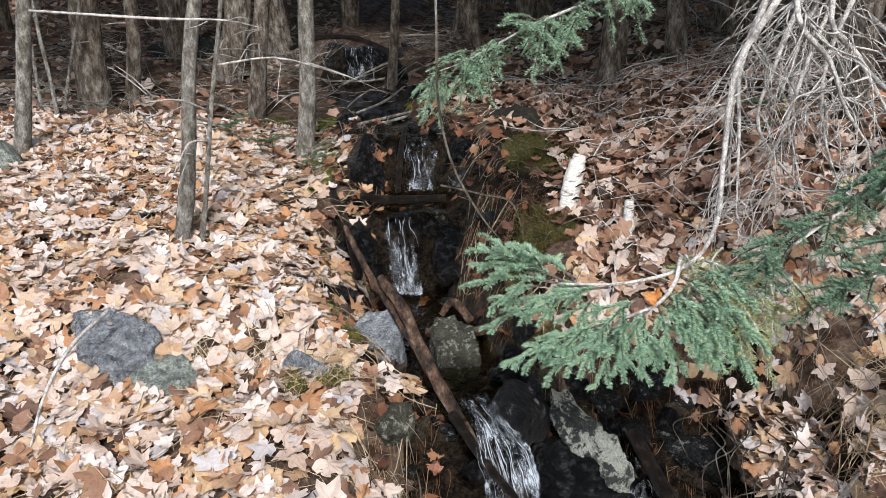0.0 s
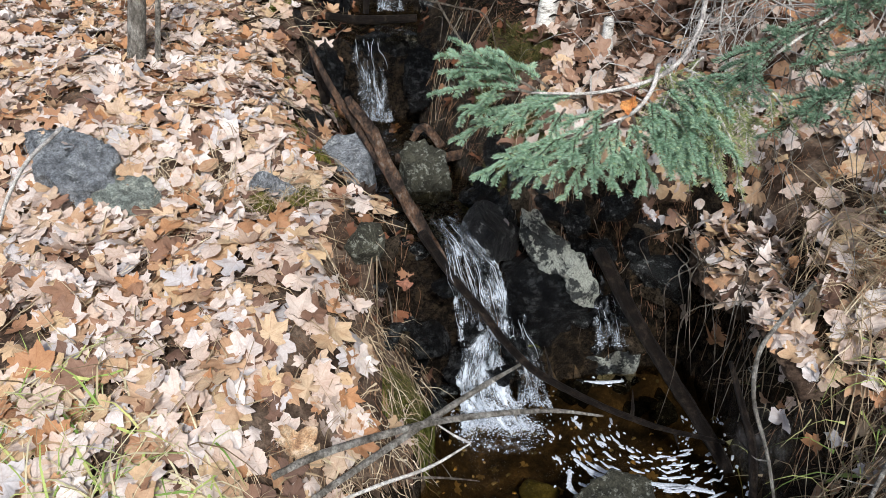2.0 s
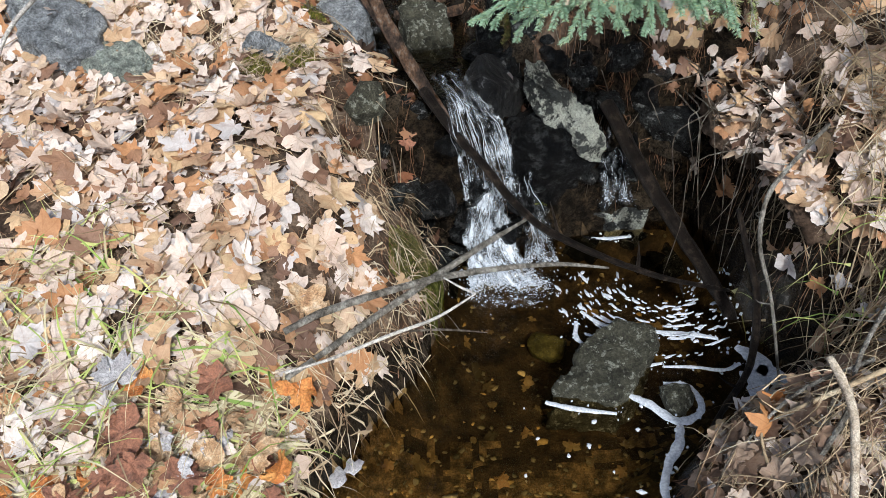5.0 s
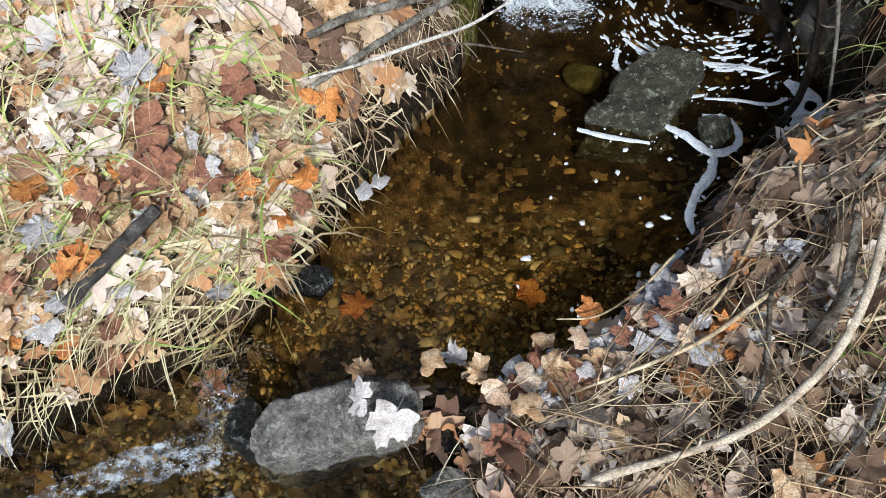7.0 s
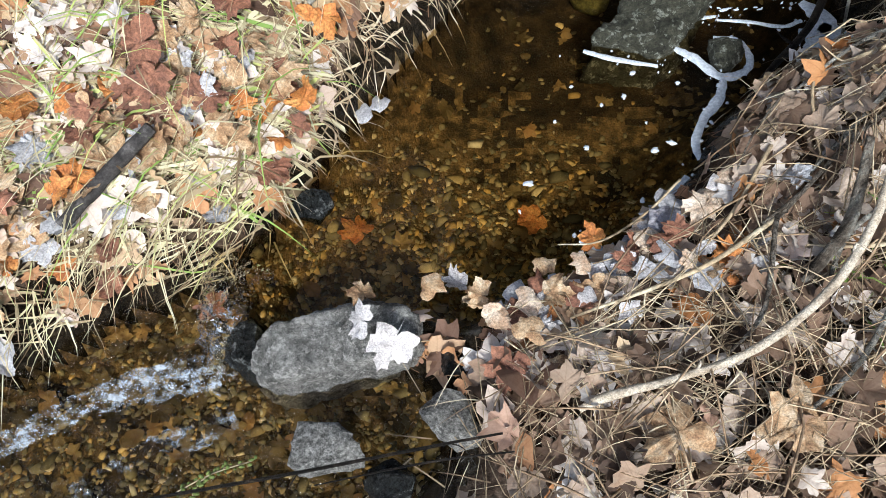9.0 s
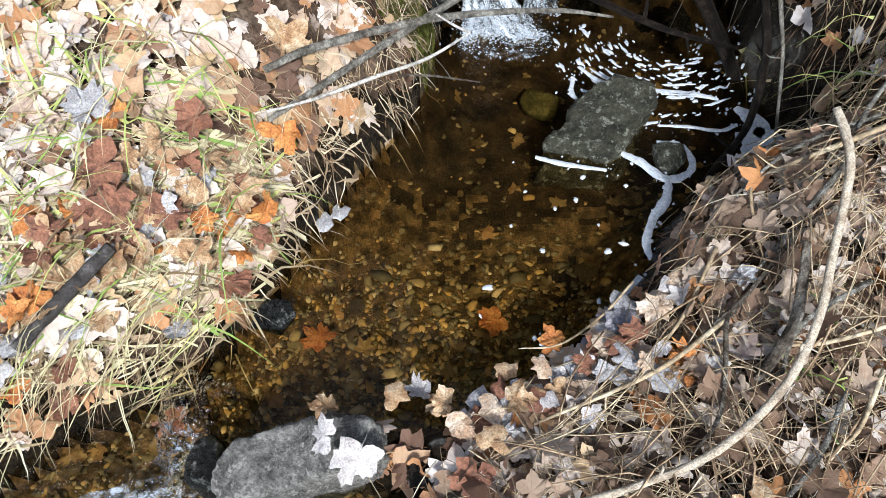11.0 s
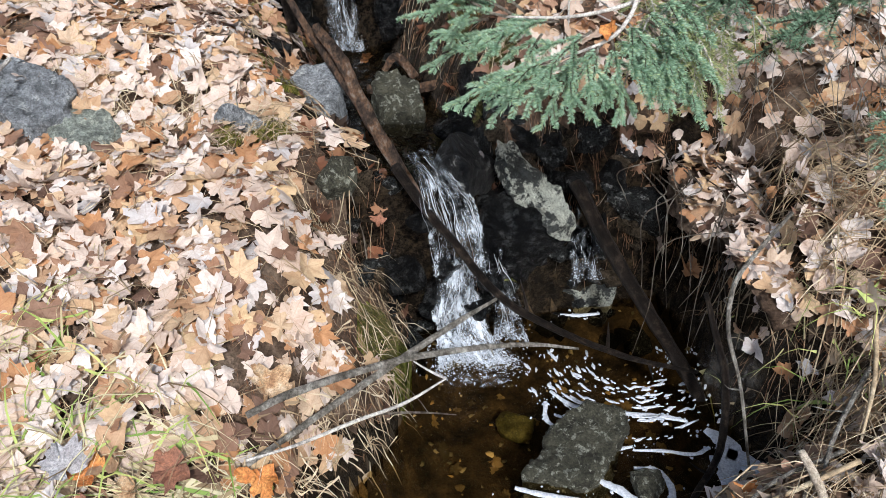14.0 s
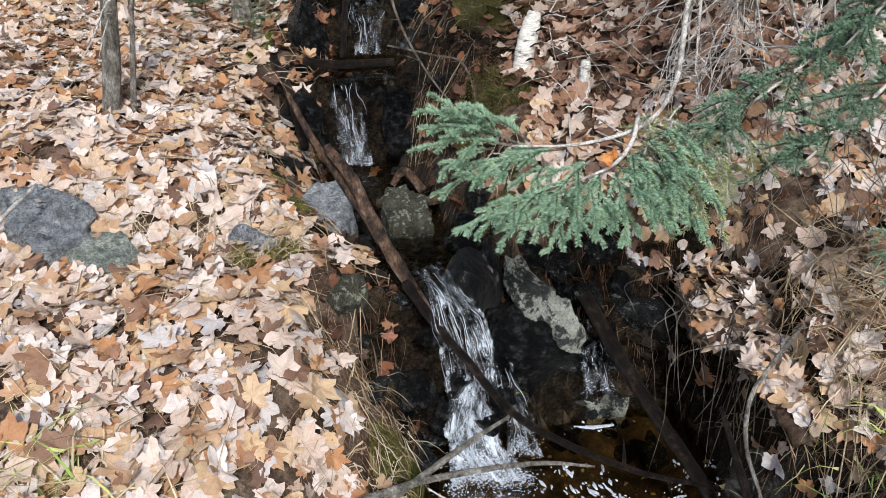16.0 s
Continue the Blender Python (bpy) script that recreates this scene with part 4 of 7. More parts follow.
def split_near(x, y, n, count, px, py):
    o = np.argsort(np.hypot(x - px, y - py))
    return (x[o[:count]], y[o[:count]], n[o[:count]]), (x[o[count:]], y[o[count:]], n[o[count:]])


near, rest = split_near(*scatter(17500, -2.9, 0.35, 0.3, 4.7, rngl, lambda x, y, *a: (x < np.interp(y, STREAM_Y, STREAM_X) + (y < 1.7) * 0.2) & keep_left(x, y, *a)), 60, -0.3, 1.0)
single_leaves(*near, rngl, (0.03, 0.062), "dry tan maple leaf lying on the bank", "fallen leaves by the pool", 0.2)
litter("leaf_litter", "dense carpet of dry tan and orange maple leaves on the bank", *rest, rngl, (0.027, 0.060), tilt=0.2, stack=0.035)
near, rest = split_near(*scatter(16000, 0.02, 3.4, 0.02, 4.7, rngl, lambda x, y, *a: (x > np.interp(y, STREAM_Y, STREAM_X)) & keep_left(x, y, *a) & (rngl.random(len(x)) < np.interp(y, [0.3, 0.9, 1.3, 1.7], [0.62, 0.85, 1.0, 1.0]))), 40, 0.5, 0.5)
for _me in LEAF_MESHES:
    _d = _me.copy()
    _d.materials[0] = M_LEAF_DAMP_SINGLE
    DAMP_MESHES.append(_d)
single_leaves(*near, rngl, (0.026, 0.054), "faded brown maple leaf among twigs and dry grass", "fallen leaves by the pool", 0.4, DAMP_MESHES)
low = (rest[1] + 0.25 * (rngl.random(len(rest[0])) - 0.5) < np.interp(rest[0], [0.2, 0.8, 0.95, 1.3, 2.0], [0.75, 0.85, 0.7, 0.6, 0.6]))
litter("leaf_litter", "damp brown maple leaves over the bank by the pool", *(v[low] for v in rest), rngl, (0.022, 0.050), tilt=0.4, stack=0.03, mat=M_LEAF_DAMP)
back = ~low & (rest[1] + 0.5 * (rngl.random(len(rest[0])) - 0.5) > 2.35)
litter("leaf_litter", "red-brown maple leaves under the spruce", *(v[back] for v in rest), rngl, (0.024, 0.054), tilt=0.4, stack=0.03, mat=M_LEAF_BROWN)
litter("leaf_litter", "dry tan maple leaves over the steep bank", *(v[~low & ~back] for v in rest), rngl, (0.024, 0.054), tilt=0.35, stack=0.03)
fx, fy, fn = scatter(19000, -10, 10, 4.6, 18, rngl, lambda x, y, dp, do, ds, n: (ds > 0.1) & (rngl.random(len(x)) < np.interp(y, [4.6, 6, 9, 18], [1, 1, 0.9, 0.4]) * np.where(ds < 0.8, 0.3, 1)))
litter("leaf_litter", "brown carpet of fallen leaves across the woodland floor", fx, fy, fn, rngl, (0.045, 0.08), simple_=True, tilt=0.35, mat=M_LEAF_BROWN)


# ---- boulders and stones ----
M_WETSTONE_BROWN = lichen_rock("wet_brown_stone", (0.05, 0.038, 0.026), (0.11, 0.085, 0.06), 0.58, 24, 0.25)
M_DOME = lichen_rock("dark_dome_rock", (0.022, 0.023, 0.025), (0.42, 0.44, 0.44), 0.59, 26, 0.3)
rock("boulder", (0.243, 1.885, 0.515), (0.205, 0.22, 0.17), M_DOME, 3, "rounded wet black boulder with pale spots splitting the brook", 8, (-4, 6), cuts=5, round_=1.0)
slab_rock("boulder", [(0.318, 1.85), (0.36, 1.88), (0.44, 1.845), (0.51, 1.81), (0.548, 1.755), (0.47, 1.72), (0.42, 1.765), (0.345, 1.80)], 0.42, 0.52, M_STONE_PALE, 8, "slanting dark boulder with pale lichen crust beside the fall", (-0.72, 0.35), 0.97, 1.0)
rock("boulder", (0.40, 1.83, 0.29), (0.30, 0.22, 0.38), M_ROCK_WET, 5, "wet black boulder under the lichen-crusted one", 10, box=0.3)
slab_rock("stone", [(0.53, 1.88), (0.56, 1.96), (0.72, 1.96), (0.755, 1.88), (0.73, 1.82), (0.545, 1.825)], -0.16, 0.085, M_STONE_PALE, 12, "square pale-faced stone at the pool's back edge", (-0.12, 0.35), 0.93)
slab_rock("stone", [(-0.33, 2.33), (-0.30, 2.38), (-0.17, 2.385), (-0.145, 2.31), (-0.165, 2.225), (-0.245, 2.20), (-0.31, 2.25)], 0.44, 0.595, M_STONE, 14, "grey lichen-spotted stone beside the fallen log", (0, 0.6), 0.98)
slab_rock("stone", [(-0.055, 2.385), (-0.04, 2.43), (0.035, 2.44), (0.105, 2.39), (0.125, 2.30), (0.06, 2.255), (-0.02, 2.275)], 0.42, 0.555, M_STONE_POOL, 15, "grey-brown stone standing in the brook", (0, 0.5), 0.98)
slab_rock("stone", [(-1.20, 2.11), (-1.17, 2.17), (-1.11, 2.19), (-1.03, 2.17), (-0.925, 2.11), (-0.925, 2.02), (-1.0, 1.96), (-1.07, 1.98), (-1.16, 2.04)], 0.615, 0.70, M_STONE, 18, "angular blue-grey slab set in the leafy bank", (-0.1, 0.55), 0.95, 1.0)
slab_rock("stone", [(-1.0, 2.0), (-0.98, 2.06), (-0.90, 2.085), (-0.82, 2.06), (-0.765, 2.0), (-0.81, 1.935), (-0.91, 1.915), (-0.975, 1.94)], 0.55, 0.615, M_STONE_GREEN, 19, "flat greenish stone half buried in leaves", (-0.05, 0.3), 0.94, 1.0)
rock("stone", (-1.22, 2.2, 0.70), (0.12, 0.12, 0.10), M_STONE, 20, "small grey stone in the leafy bank", 30)
slab_rock("stone", [(0.33, 1.155), (0.39, 1.24), (0.45, 1.33), (0.54, 1.36), (0.64, 1.315), (0.585, 1.20), (0.50, 1.12)], -0.13, 0.058, M_STONE_POOL, 23, "flat olive-grey rock breaking the pool's surface", (0.12, 0.10), 0.95)
rock("stone", (0.655, 1.125, -0.005), (0.085, 0.09, 0.09), M_STONE_POOL, 24, "small dark stone ringed with foam in the pool", 10)
rock("stone", (0.37, 1.44, -0.12), (0.13, 0.11, 0.06), simple("olive_stone", [(0.3, (0.05, 0.05, 0.014)), (0.7, (0.12, 0.11, 0.035))], 20), 25, "yellow-olive stone under the pool's water")
slab_rock("stone", [(-0.385, 0.31), (-0.38, 0.385), (-0.33, 0.425), (-0.22, 0.445), (-0.10, 0.47), (-0.03, 0.43), (-0.03, 0.365), (-0.16, 0.335), (-0.34, 0.285)], -0.16, 0.035, M_GRANITE, 27, "large pale grey stone damming the pool's outlet", (0.05, 0.12), 0.93)
rock("stone", (-0.40, 0.375, -0.06), (0.10, 0.15, 0.14), M_STONE_WET, 26, "dark wet stone beside the outlet's chute", 10)
rock("stone", (-0.215, 0.185, -0.06), (0.15, 0.11, 0.12), M_GRANITE, 28, "mossy pale stone in the shallow outlet", 10)
rock("stone", (0.03, 0.235, -0.01), (0.13, 0.11, 0.11), M_GRANITE, 29, "rounded pinkish-grey stone beside the outlet", -15)
rock("stone", (-0.09, 0.125, -0.05), (0.09, 0.08, 0.1), M_STONE_WET, 30, "small dark wet stone in the outlet", 0)
rock("stone", (0.03, 0.36, -0.01), (0.09, 0.08, 0.08), M_ROCK_WET, 31, "small black wet stone at the pool's edge", 0)
rock("stone", (-0.30, 0.69, 0.0), (0.10, 0.08, 0.07), M_STONE_WET, 32, "dark stone under overhanging grass at the pool's edge", 40)
rock("stone", (0.62, 0.60, 0.06), (0.13, 0.10, 0.1), M_STONE, 33, "grey stone among leaves at the pool's edge", 10)
rock("stone", (0.36, 0.51, 0.02), (0.11, 0.09, 0.09), M_STONE, 34, "grey stone wedged in leaves at the pool's edge", 60)
rock("stone", (-0.14, 1.86, 0.49), (0.13, 0.12, 0.15), M_STONE_POOL, 35, "grey-blue stone in the bank beside the fall", 0)
rock("stone", (-0.12, 1.94, 0.38), (0.3, 0.2, 0.28), M_ROCK_MOSSY, 36, "wet dark rock carrying the bank beside the fall", 0)
rock("stone", (0.62, 1.90, 0.25), (0.18, 0.14, 0.16), M_ROCK_WET, 37, "wet dark stone behind the pool", 25)
rock("stone", (0.78, 1.93, 0.30), (0.24, 0.16, 0.2), M_STONE_WET, 38, "flat wet stone under the overhanging bank", -12, (10, 0))
rock("stone", (0.55, 2.06, 0.50), (0.16, 0.14, 0.14), M_STONE_PALE, 39, "small pale stone on the bank above the fall", 0)
rock("stone", (0.26, 2.22, 0.50), (0.22, 0.14, 0.12), M_STONE_PALE, 40, "wet pale-spotted stone in the brook", 12)
rock("stone", (0.47, 1.99, 0.45), (0.2, 0.14, 0.2), M_ROCK_WET, 41, "black wet stone above the pool", 0)
rock("stone", (0.17, 3.10, 0.68), (0.26, 0.22, 0.34), M_STONE_PALE, 42, "dark rock with pale lichen beside the middle fall", 0)
rock("stone", (0.03, 3.08, 0.60), (0.2, 0.2, 0.34), M_ROCK_WET, 43, "black wet rock beside the middle fall", 15)
rock("stone", (-0.44, 3.08, 0.62), (0.24, 0.3, 0.36), M_ROCK_WET, 44, "black wet rock carrying the bank", 15)
rock("stone", (0.1, 3.66, 0.92), (0.3, 0.3, 0.36), M_ROCK_WET, 45, "black wet rock beside the upper fall", 15)
rock("stone", (-0.42, 3.66, 0.92), (0.28, 0.3, 0.34), M_ROCK_WET, 46, "black wet rock beside the upper fall", -15)
rock("stone", (-2.42, 3.7, 1.02), (0.34, 0.26, 0.26), M_STONE_GREEN, 47, "pale mossy boulder beside a young tree", -15)
rock("stone", (-2.5, 7.2, 1.3), (0.9, 0.6, 0.5), M_STONE_WET, 48, "large dark boulder on the woodland floor", 10)
rock("stone", (-0.83, 2.93, 0.74), (0.1, 0.08, 0.07), M_STONE, 49, "small grey stone at the foot of a young tree", 10)
rock("stone", (-0.42, 2.05, 0.58), (0.2, 0.13, 0.16), M_STONE, 50, "mossy stone in the leafy bank", 10)
rock("stone", (-0.2, 3.21, 0.60), (0.44, 0.18, 0.40), M_ROCK_WET, 53, "black wet ledge behind the middle fall", 4, box=0.4)
rock("stone", (-0.14, 3.70, 0.92), (0.44, 0.18, 0.30), M_ROCK_WET, 54, "black wet ledge behind the upper fall", -4, box=0.4)
rock("stone", (-0.8, 6.64, 1.22), (0.7, 0.22, 0.38), M_ROCK_WET, 55, "black wet ledge behind the far fall", 4, box=0.4)
# mossy boulders added here; their dark colour also stands in for deep shade
rock("boulder", (0.26, 3.12, 0.72), (0.42, 0.46, 0.56), M_ROCK_MOSSY, 58, "mossy boulder forming the bank beside the middle fall, darkened for shade", 10, box=0.3)
rock("boulder", (0.30, 3.70, 1.0), (0.50, 0.4, 0.44), M_ROCK_MOSSY, 59, "mossy boulder beside the upper fall, darkened for shade", -12, box=0.3)
rock("stone", (-0.085, 0.12, -0.01), (0.10, 0.07, 0.10), M_STONE_WET, 56, "black glossy stone at the bank below the outlet", 20)
rngr = np.random.default_rng(77)
for i in range(70):
    y = rngr.uniform(1.85, 4.6) if i < 50 else rngr.uniform(4.6, 7.5)
    cx, w = np.interp(y, STREAM_Y, STREAM_X), np.interp(y, STREAM_Y, STREAM_W)
    side = rngr.choice((-1, 1))
    x = cx + side * (w + rngr.uniform(-0.06, 0.2))
    s = rngr.uniform(0.05, 0.15)
    rock("brook_stone", (x, y, float(ground(x, y)) + s * 0.05), (s * rngr.uniform(0.9, 1.5), s, s * rngr.uniform(0.5, 0.9)), M_ROCK_WET if rngr.random() < 0.6 else M_STONE_WET,
         300 + i, "wet dark stone on the brook's edge", rngr.uniform(0, 180), detail=3)["group"] = "stones along the brook"
for i in range(95):
    if i < 75:
        x, y = rngr.uniform(0.24, 0.86), rngr.uniform(1.76, 2.0)
    else:
        x, y = rngr.uniform(-0.12, 0.1), rngr.uniform(1.62, 1.95)
    s = rngr.uniform(0.03, 0.10)
    rock("brook_stone", (x, y, float(ground(x, y)) + 0.005), (s * 1.3, s, s * 0.9), (M_ROCK_WET, M_STONE_WET, M_WETSTONE_BROWN)[rngr.integers(3)], 400 + i, "wet dark stone on the brook's edge", rngr.uniform(0, 180),
         (rngr.uniform(-20, 20), rngr.uniform(-20, 20)), detail=3)["group"] = "stones along the brook"
for i, (x, y, z, s) in enumerate([(0.10, 1.75, 0.40, 0.10), (0.175, 1.71, 0.26, 0.11), (0.26, 1.70, 0.13, 0.10), (0.13, 1.70, 0.10, 0.10), (0.22, 1.77, 0.42, 0.09), (0.31, 1.70, 0.22, 0.10), (0.17, 1.76, 0.12, 0.18), (0.05, 1.74, 0.2, 0.16)]):
    rock("brook_stone", (x, y + 0.01, z), (s * 0.95, s * 0.8, s * 0.7), M_ROCK_WET, 520 + i, "black wet stone breaking the falling water", 40 * i, detail=3)["group"] = "stones in the fall"


# ---- pebbles on the pool's floor ----
def pebbles():
    rng = np.random.default_rng(91)
    g = (1 + 5 ** 0.5) / 2
    ico = np.array([(-1, g, 0), (1, g, 0), (-1, -g, 0), (1, -g, 0), (0, -1, g), (0, 1, g), (0, -1, -g), (0, 1, -g), (g, 0, -1), (g, 0, 1), (-g, 0, -1), (-g, 0, 1)]) / 1.9
    tri = [(0, 11, 5), (0, 5, 1), (0, 1, 7), (0, 7, 10), (0, 10, 11), (1, 5, 9), (5, 11, 4), (11, 10, 2), (10, 7, 6), (7, 1, 8), (3, 9, 4), (3, 4, 2), (3, 2, 6), (3, 6, 8), (3, 8, 9), (4, 9, 5), (2, 4, 11), (6, 2, 10), (8, 6, 7), (9, 8, 1)]
    bag = Bag()
    x, y = rng.uniform(-1.3, 1.0, 48000), rng.uniform(-0.2, 1.85, 48000)
    dp, do, _ = water_side(x, y)
    ok = ((dp < -0.0) | ((do < -0.0) & (rng.random(48000) < 0.6))) & (rng.random(48000) < np.interp(y + 0.15 * x, [0, 0.6, 0.82, 1.0, 1.3], [1, 1.0, 0.6, 0.12, 0.03]))
    for px, py, pz in zip(x[ok], y[ok], ground(x[ok], y[ok])):
        s = rng.uniform(0.0022, 0.0078) * (2.0 if rng.random() < 0.05 else 1)
        a = rng.uniform(0, 6.28)
        v = ico * (1 + rng.normal(0, 0.36, (12, 1))) * (s * rng.uniform(0.8, 1.9), s, s * 0.4)
        c, d = math.cos(a), math.sin(a)
        bag.add(np.stack([v[:, 0] * c - v[:, 1] * d + px, v[:, 0] * d + v[:, 1] * c + py, v[:, 2] + pz + s * 0.2], -1), tri)
    mat, nt, bsdf = nodes_of("pebbles", 0.6, 0.3)
    col = ramp(nt, nt.nodes.new("ShaderNodeNewGeometry").outputs["Random Per Island"],
               [(0.0, (0.09, 0.08, 0.045)), (0.4, (0.24, 0.20, 0.11)), (0.65, (0.36, 0.29, 0.15)), (0.83, (0.46, 0.29, 0.09)), (0.94, (0.58, 0.42, 0.18)), (1.0, (0.66, 0.60, 0.44))])
    col = mix(nt, 0.5, col, ramp(nt, noise_tex(nt, 150, 3), [(0.3, (0.5, 0.5, 0.5)), (0.7, (1.2, 1.2, 1.2))]), "MULTIPLY")
    nt.links.new(col, bsdf.inputs["Base Color"])
    return tagged(part("pebbles", bag, mat), "brown, olive and amber pebbles on the pool's floor", "pebbles", kind="stuff")


pebbles()


# ---- logs and sticks ----
def stick(name, label, pts, radii, mat, sides=9, wobble=0.09, steps=6, seed=1, side_twigs=()):
    rng = np.random.default_rng(seed)
    b = Bag()
    pts = np.array(pts, float)
    tube(b, pts, radii, sides, wobble, steps, rng)
    ob = tagged(part(name, b, mat), label, "branch")
    for s in side_twigs:
        i = min(int(s * (len(pts) - 1)), len(pts) - 2)
        p = pts[i] + (pts[i + 1] - pts[i]) * (s * (len(pts) - 1) - i)
        d = rng.normal(0, 1, 3) * (1, 1, 0.6)
        d /= np.linalg.norm(d)
        L = rng.uniform(0.03, 0.09)
        t = Bag()
        tube(t, [p, p + d * L * 0.5, p + d * L + rng.normal(0, 0.01, 3)], [max(radii) * 0.4, max(radii) * 0.3, 0.0008], 5, 0.1, 3, rng)
        part("side_twig", t, mat, ob)
    return ob


stick("fallen_log", "thin brown log leaning down the bank beside the brook", [(-0.419, 2.85, 0.825), (-0.313, 2.6, 0.745), (-0.196, 2.38, 0.66), (-0.071, 2.15, 0.565)], [0.011, 0.013, 0.014, 0.012], M_LOG, seed=2)
stick("fallen_log", "rotting red-brown log with a broken end across the brook", [(-0.234, 2.45, 0.745), (-0.143, 2.32, 0.672), (-0.071, 2.15, 0.585), (0.021, 1.95, 0.51), (0.11, 1.76, 0.46)], [0.017, 0.021, 0.022, 0.020, 0.011], M_LOG, 12, 0.2, seed=3, side_twigs=(0.3, 0.6))
stick("fallen_branch", "long dark wet branch sloping across the fall into the pool",
      [(0.03, 1.86, 0.53), (0.116, 1.72, 0.464), (0.194, 1.66, 0.391), (0.262, 1.6, 0.32), (0.346, 1.55, 0.253), (0.45, 1.5, 0.215), (0.545, 1.46, 0.189), (0.689, 1.44, 0.136), (0.87, 1.44, 0.08)],
      [0.016, 0.013, 0.012, 0.012, 0.011, 0.010, 0.009, 0.008, 0.005], M_WETWOOD, seed=4, side_twigs=(0.3, 0.55, 0.8, 0.9))
stick("fallen_log", "black wet log standing aslant in the pool", [(0.57, 1.88, 0.45), (0.631, 1.74, 0.354), (0.679, 1.64, 0.288), (0.745, 1.55, 0.201), (0.86, 1.44, 0.04), (0.92, 1.38, -0.08)], [0.022, 0.022, 0.021, 0.021, 0.019, 0.017], M_WETWOOD, 11, seed=5, side_twigs=(0.45,))
stick("fallen_branch", "grey-brown broken stick propped over the pool", [(0.293, 1.5, 0.322), (0.171, 1.42, 0.305), (-0.006, 1.28, 0.29), (-0.18, 1.14, 0.27), (-0.3, 1.05, 0.25)], [0.004, 0.008, 0.009, 0.008, 0.006], M_BARK_GREY, seed=6)
stick("fallen_branch", "curved brown stick lying over the pool from the bank", [(0.512, 1.42, 0.206), (0.382, 1.42, 0.228), (0.227, 1.38, 0.26), (0.023, 1.3, 0.302), (-0.2, 1.18, 0.335), (-0.3, 1.12, 0.33)], [0.003, 0.006, 0.0075, 0.009, 0.0095, 0.008], M_BARK_GREY, seed=7, side_twigs=(0.35,))
stick("twig", "pale forked twig reaching over the water", [(0.139, 1.12, 0.424), (0.048, 1.1, 0.374), (-0.053, 1.08, 0.348), (-0.175, 1.03, 0.338), (-0.28, 1.0, 0.33)], [0.002, 0.004, 0.0045, 0.004, 0.003], M_DEADWOOD, 6, seed=8)
stick("twig", "short pale fork of a twig over the water", [(0.139, 1.12, 0.424), (0.106, 1.14, 0.427), (0.07, 1.16, 0.439)], [0.003, 0.003, 0.0015], M_DEADWOOD, 6, seed=9)
stick("twig", "thin brown twig poking out over the pool", [(0.172, 1.25, 0.157), (0.116, 1.24, 0.178), (0.046, 1.2, 0.23), (-0.02, 1.18, 0.25)], [0.0012, 0.0025, 0.003, 0.003], M_BARK, 6, seed=10, side_twigs=(0.4,))
stick("dead_branch", "grey dead branch hanging from the bank into the foam", [(1.0, 1.46, 0.60), (0.882, 1.36, 0.559), (0.817, 1.3, 0.513), (0.806, 1.25, 0.414), (0.84, 1.18, 0.288), (0.898, 1.1, 0.03)], [0.0045, 0.0055, 0.0055, 0.005, 0.004, 0.003], M_BARK_GREY, seed=11, side_twigs=(0.2, 0.5, 0.55, 0.8))
stick("dead_branch", "dark bent branch reaching down to the foamy edge", [(0.819, 1.42, 0.388), (0.847, 1.36, 0.289), (0.873, 1.3, 0.186), (0.841, 1.18, 0.07), (0.75, 1.08, 0.015), (0.683, 1.0, -0.01)], [0.006, 0.009, 0.011, 0.010, 0.008, 0.006], M_WETWOOD, seed=12, side_twigs=(0.4, 0.7))
stick("dead_branch", "long pale peeled branch curving along the bank", [(0.788, 0.87, 0.46), (0.797, 0.82, 0.445), (0.795, 0.755, 0.42), (0.765, 0.64, 0.35), (0.728, 0.53, 0.30), (0.66, 0.425, 0.25), (0.545, 0.334, 0.195), (0.415, 0.287, 0.16), (0.296, 0.256, 0.14), (0.252, 0.235, 0.13)],
      [0.007, 0.0085, 0.008, 0.0075, 0.008, 0.008, 0.0075, 0.007, 0.009, 0.006], simple("peeled_wood", [(0.3, (0.30, 0.24, 0.18)), (0.5, (0.46, 0.39, 0.31)), (0.7, (0.58, 0.51, 0.42))], 45), seed=13, side_twigs=(0.5, 0.75))
stick("dead_branch", "brown bent stick along the bank", [(0.735, 0.671, 0.33), (0.73, 0.6, 0.27), (0.713, 0.54, 0.22), (0.65, 0.459, 0.12)], [0.007, 0.010, 0.012, 0.010], M_BARK, seed=14)
stick("dead_branch", "dark charred-looking stick sticking out of leaves", [(-0.72, 0.535, 0.20), (-0.668, 0.61, 0.215), (-0.556, 0.714, 0.27)], [0.012, 0.015, 0.013], simple("dark_stick", [(0.3, (0.02, 0.018, 0.018)), (0.6, (0.06, 0.055, 0.055)), (0.8, (0.13, 0.12, 0.12))], 30), 10, 0.16, seed=15)
stick("twig", "straight pale stalk lying on the leaves", [(-0.8, 0.98, 0.355), (-0.632, 1.0, 0.345), (-0.463, 1.02, 0.32)], [0.0025, 0.003, 0.003], M_STRAW, 6, seed=16)
stick("twig", "thin bare branch hanging over the brook", [(0.006, 2.1, 1.9), (0.006, 2.1, 1.65), (0.006, 2.1, 1.418), (0.043, 2.1, 1.234), (0.125, 2.1, 1.075), (0.212, 2.1, 0.964)], [0.004, 0.004, 0.004, 0.0038, 0.003, 0.0015], M_BARK, 6, seed=17, side_twigs=(0.5, 0.6, 0.75, 0.9))
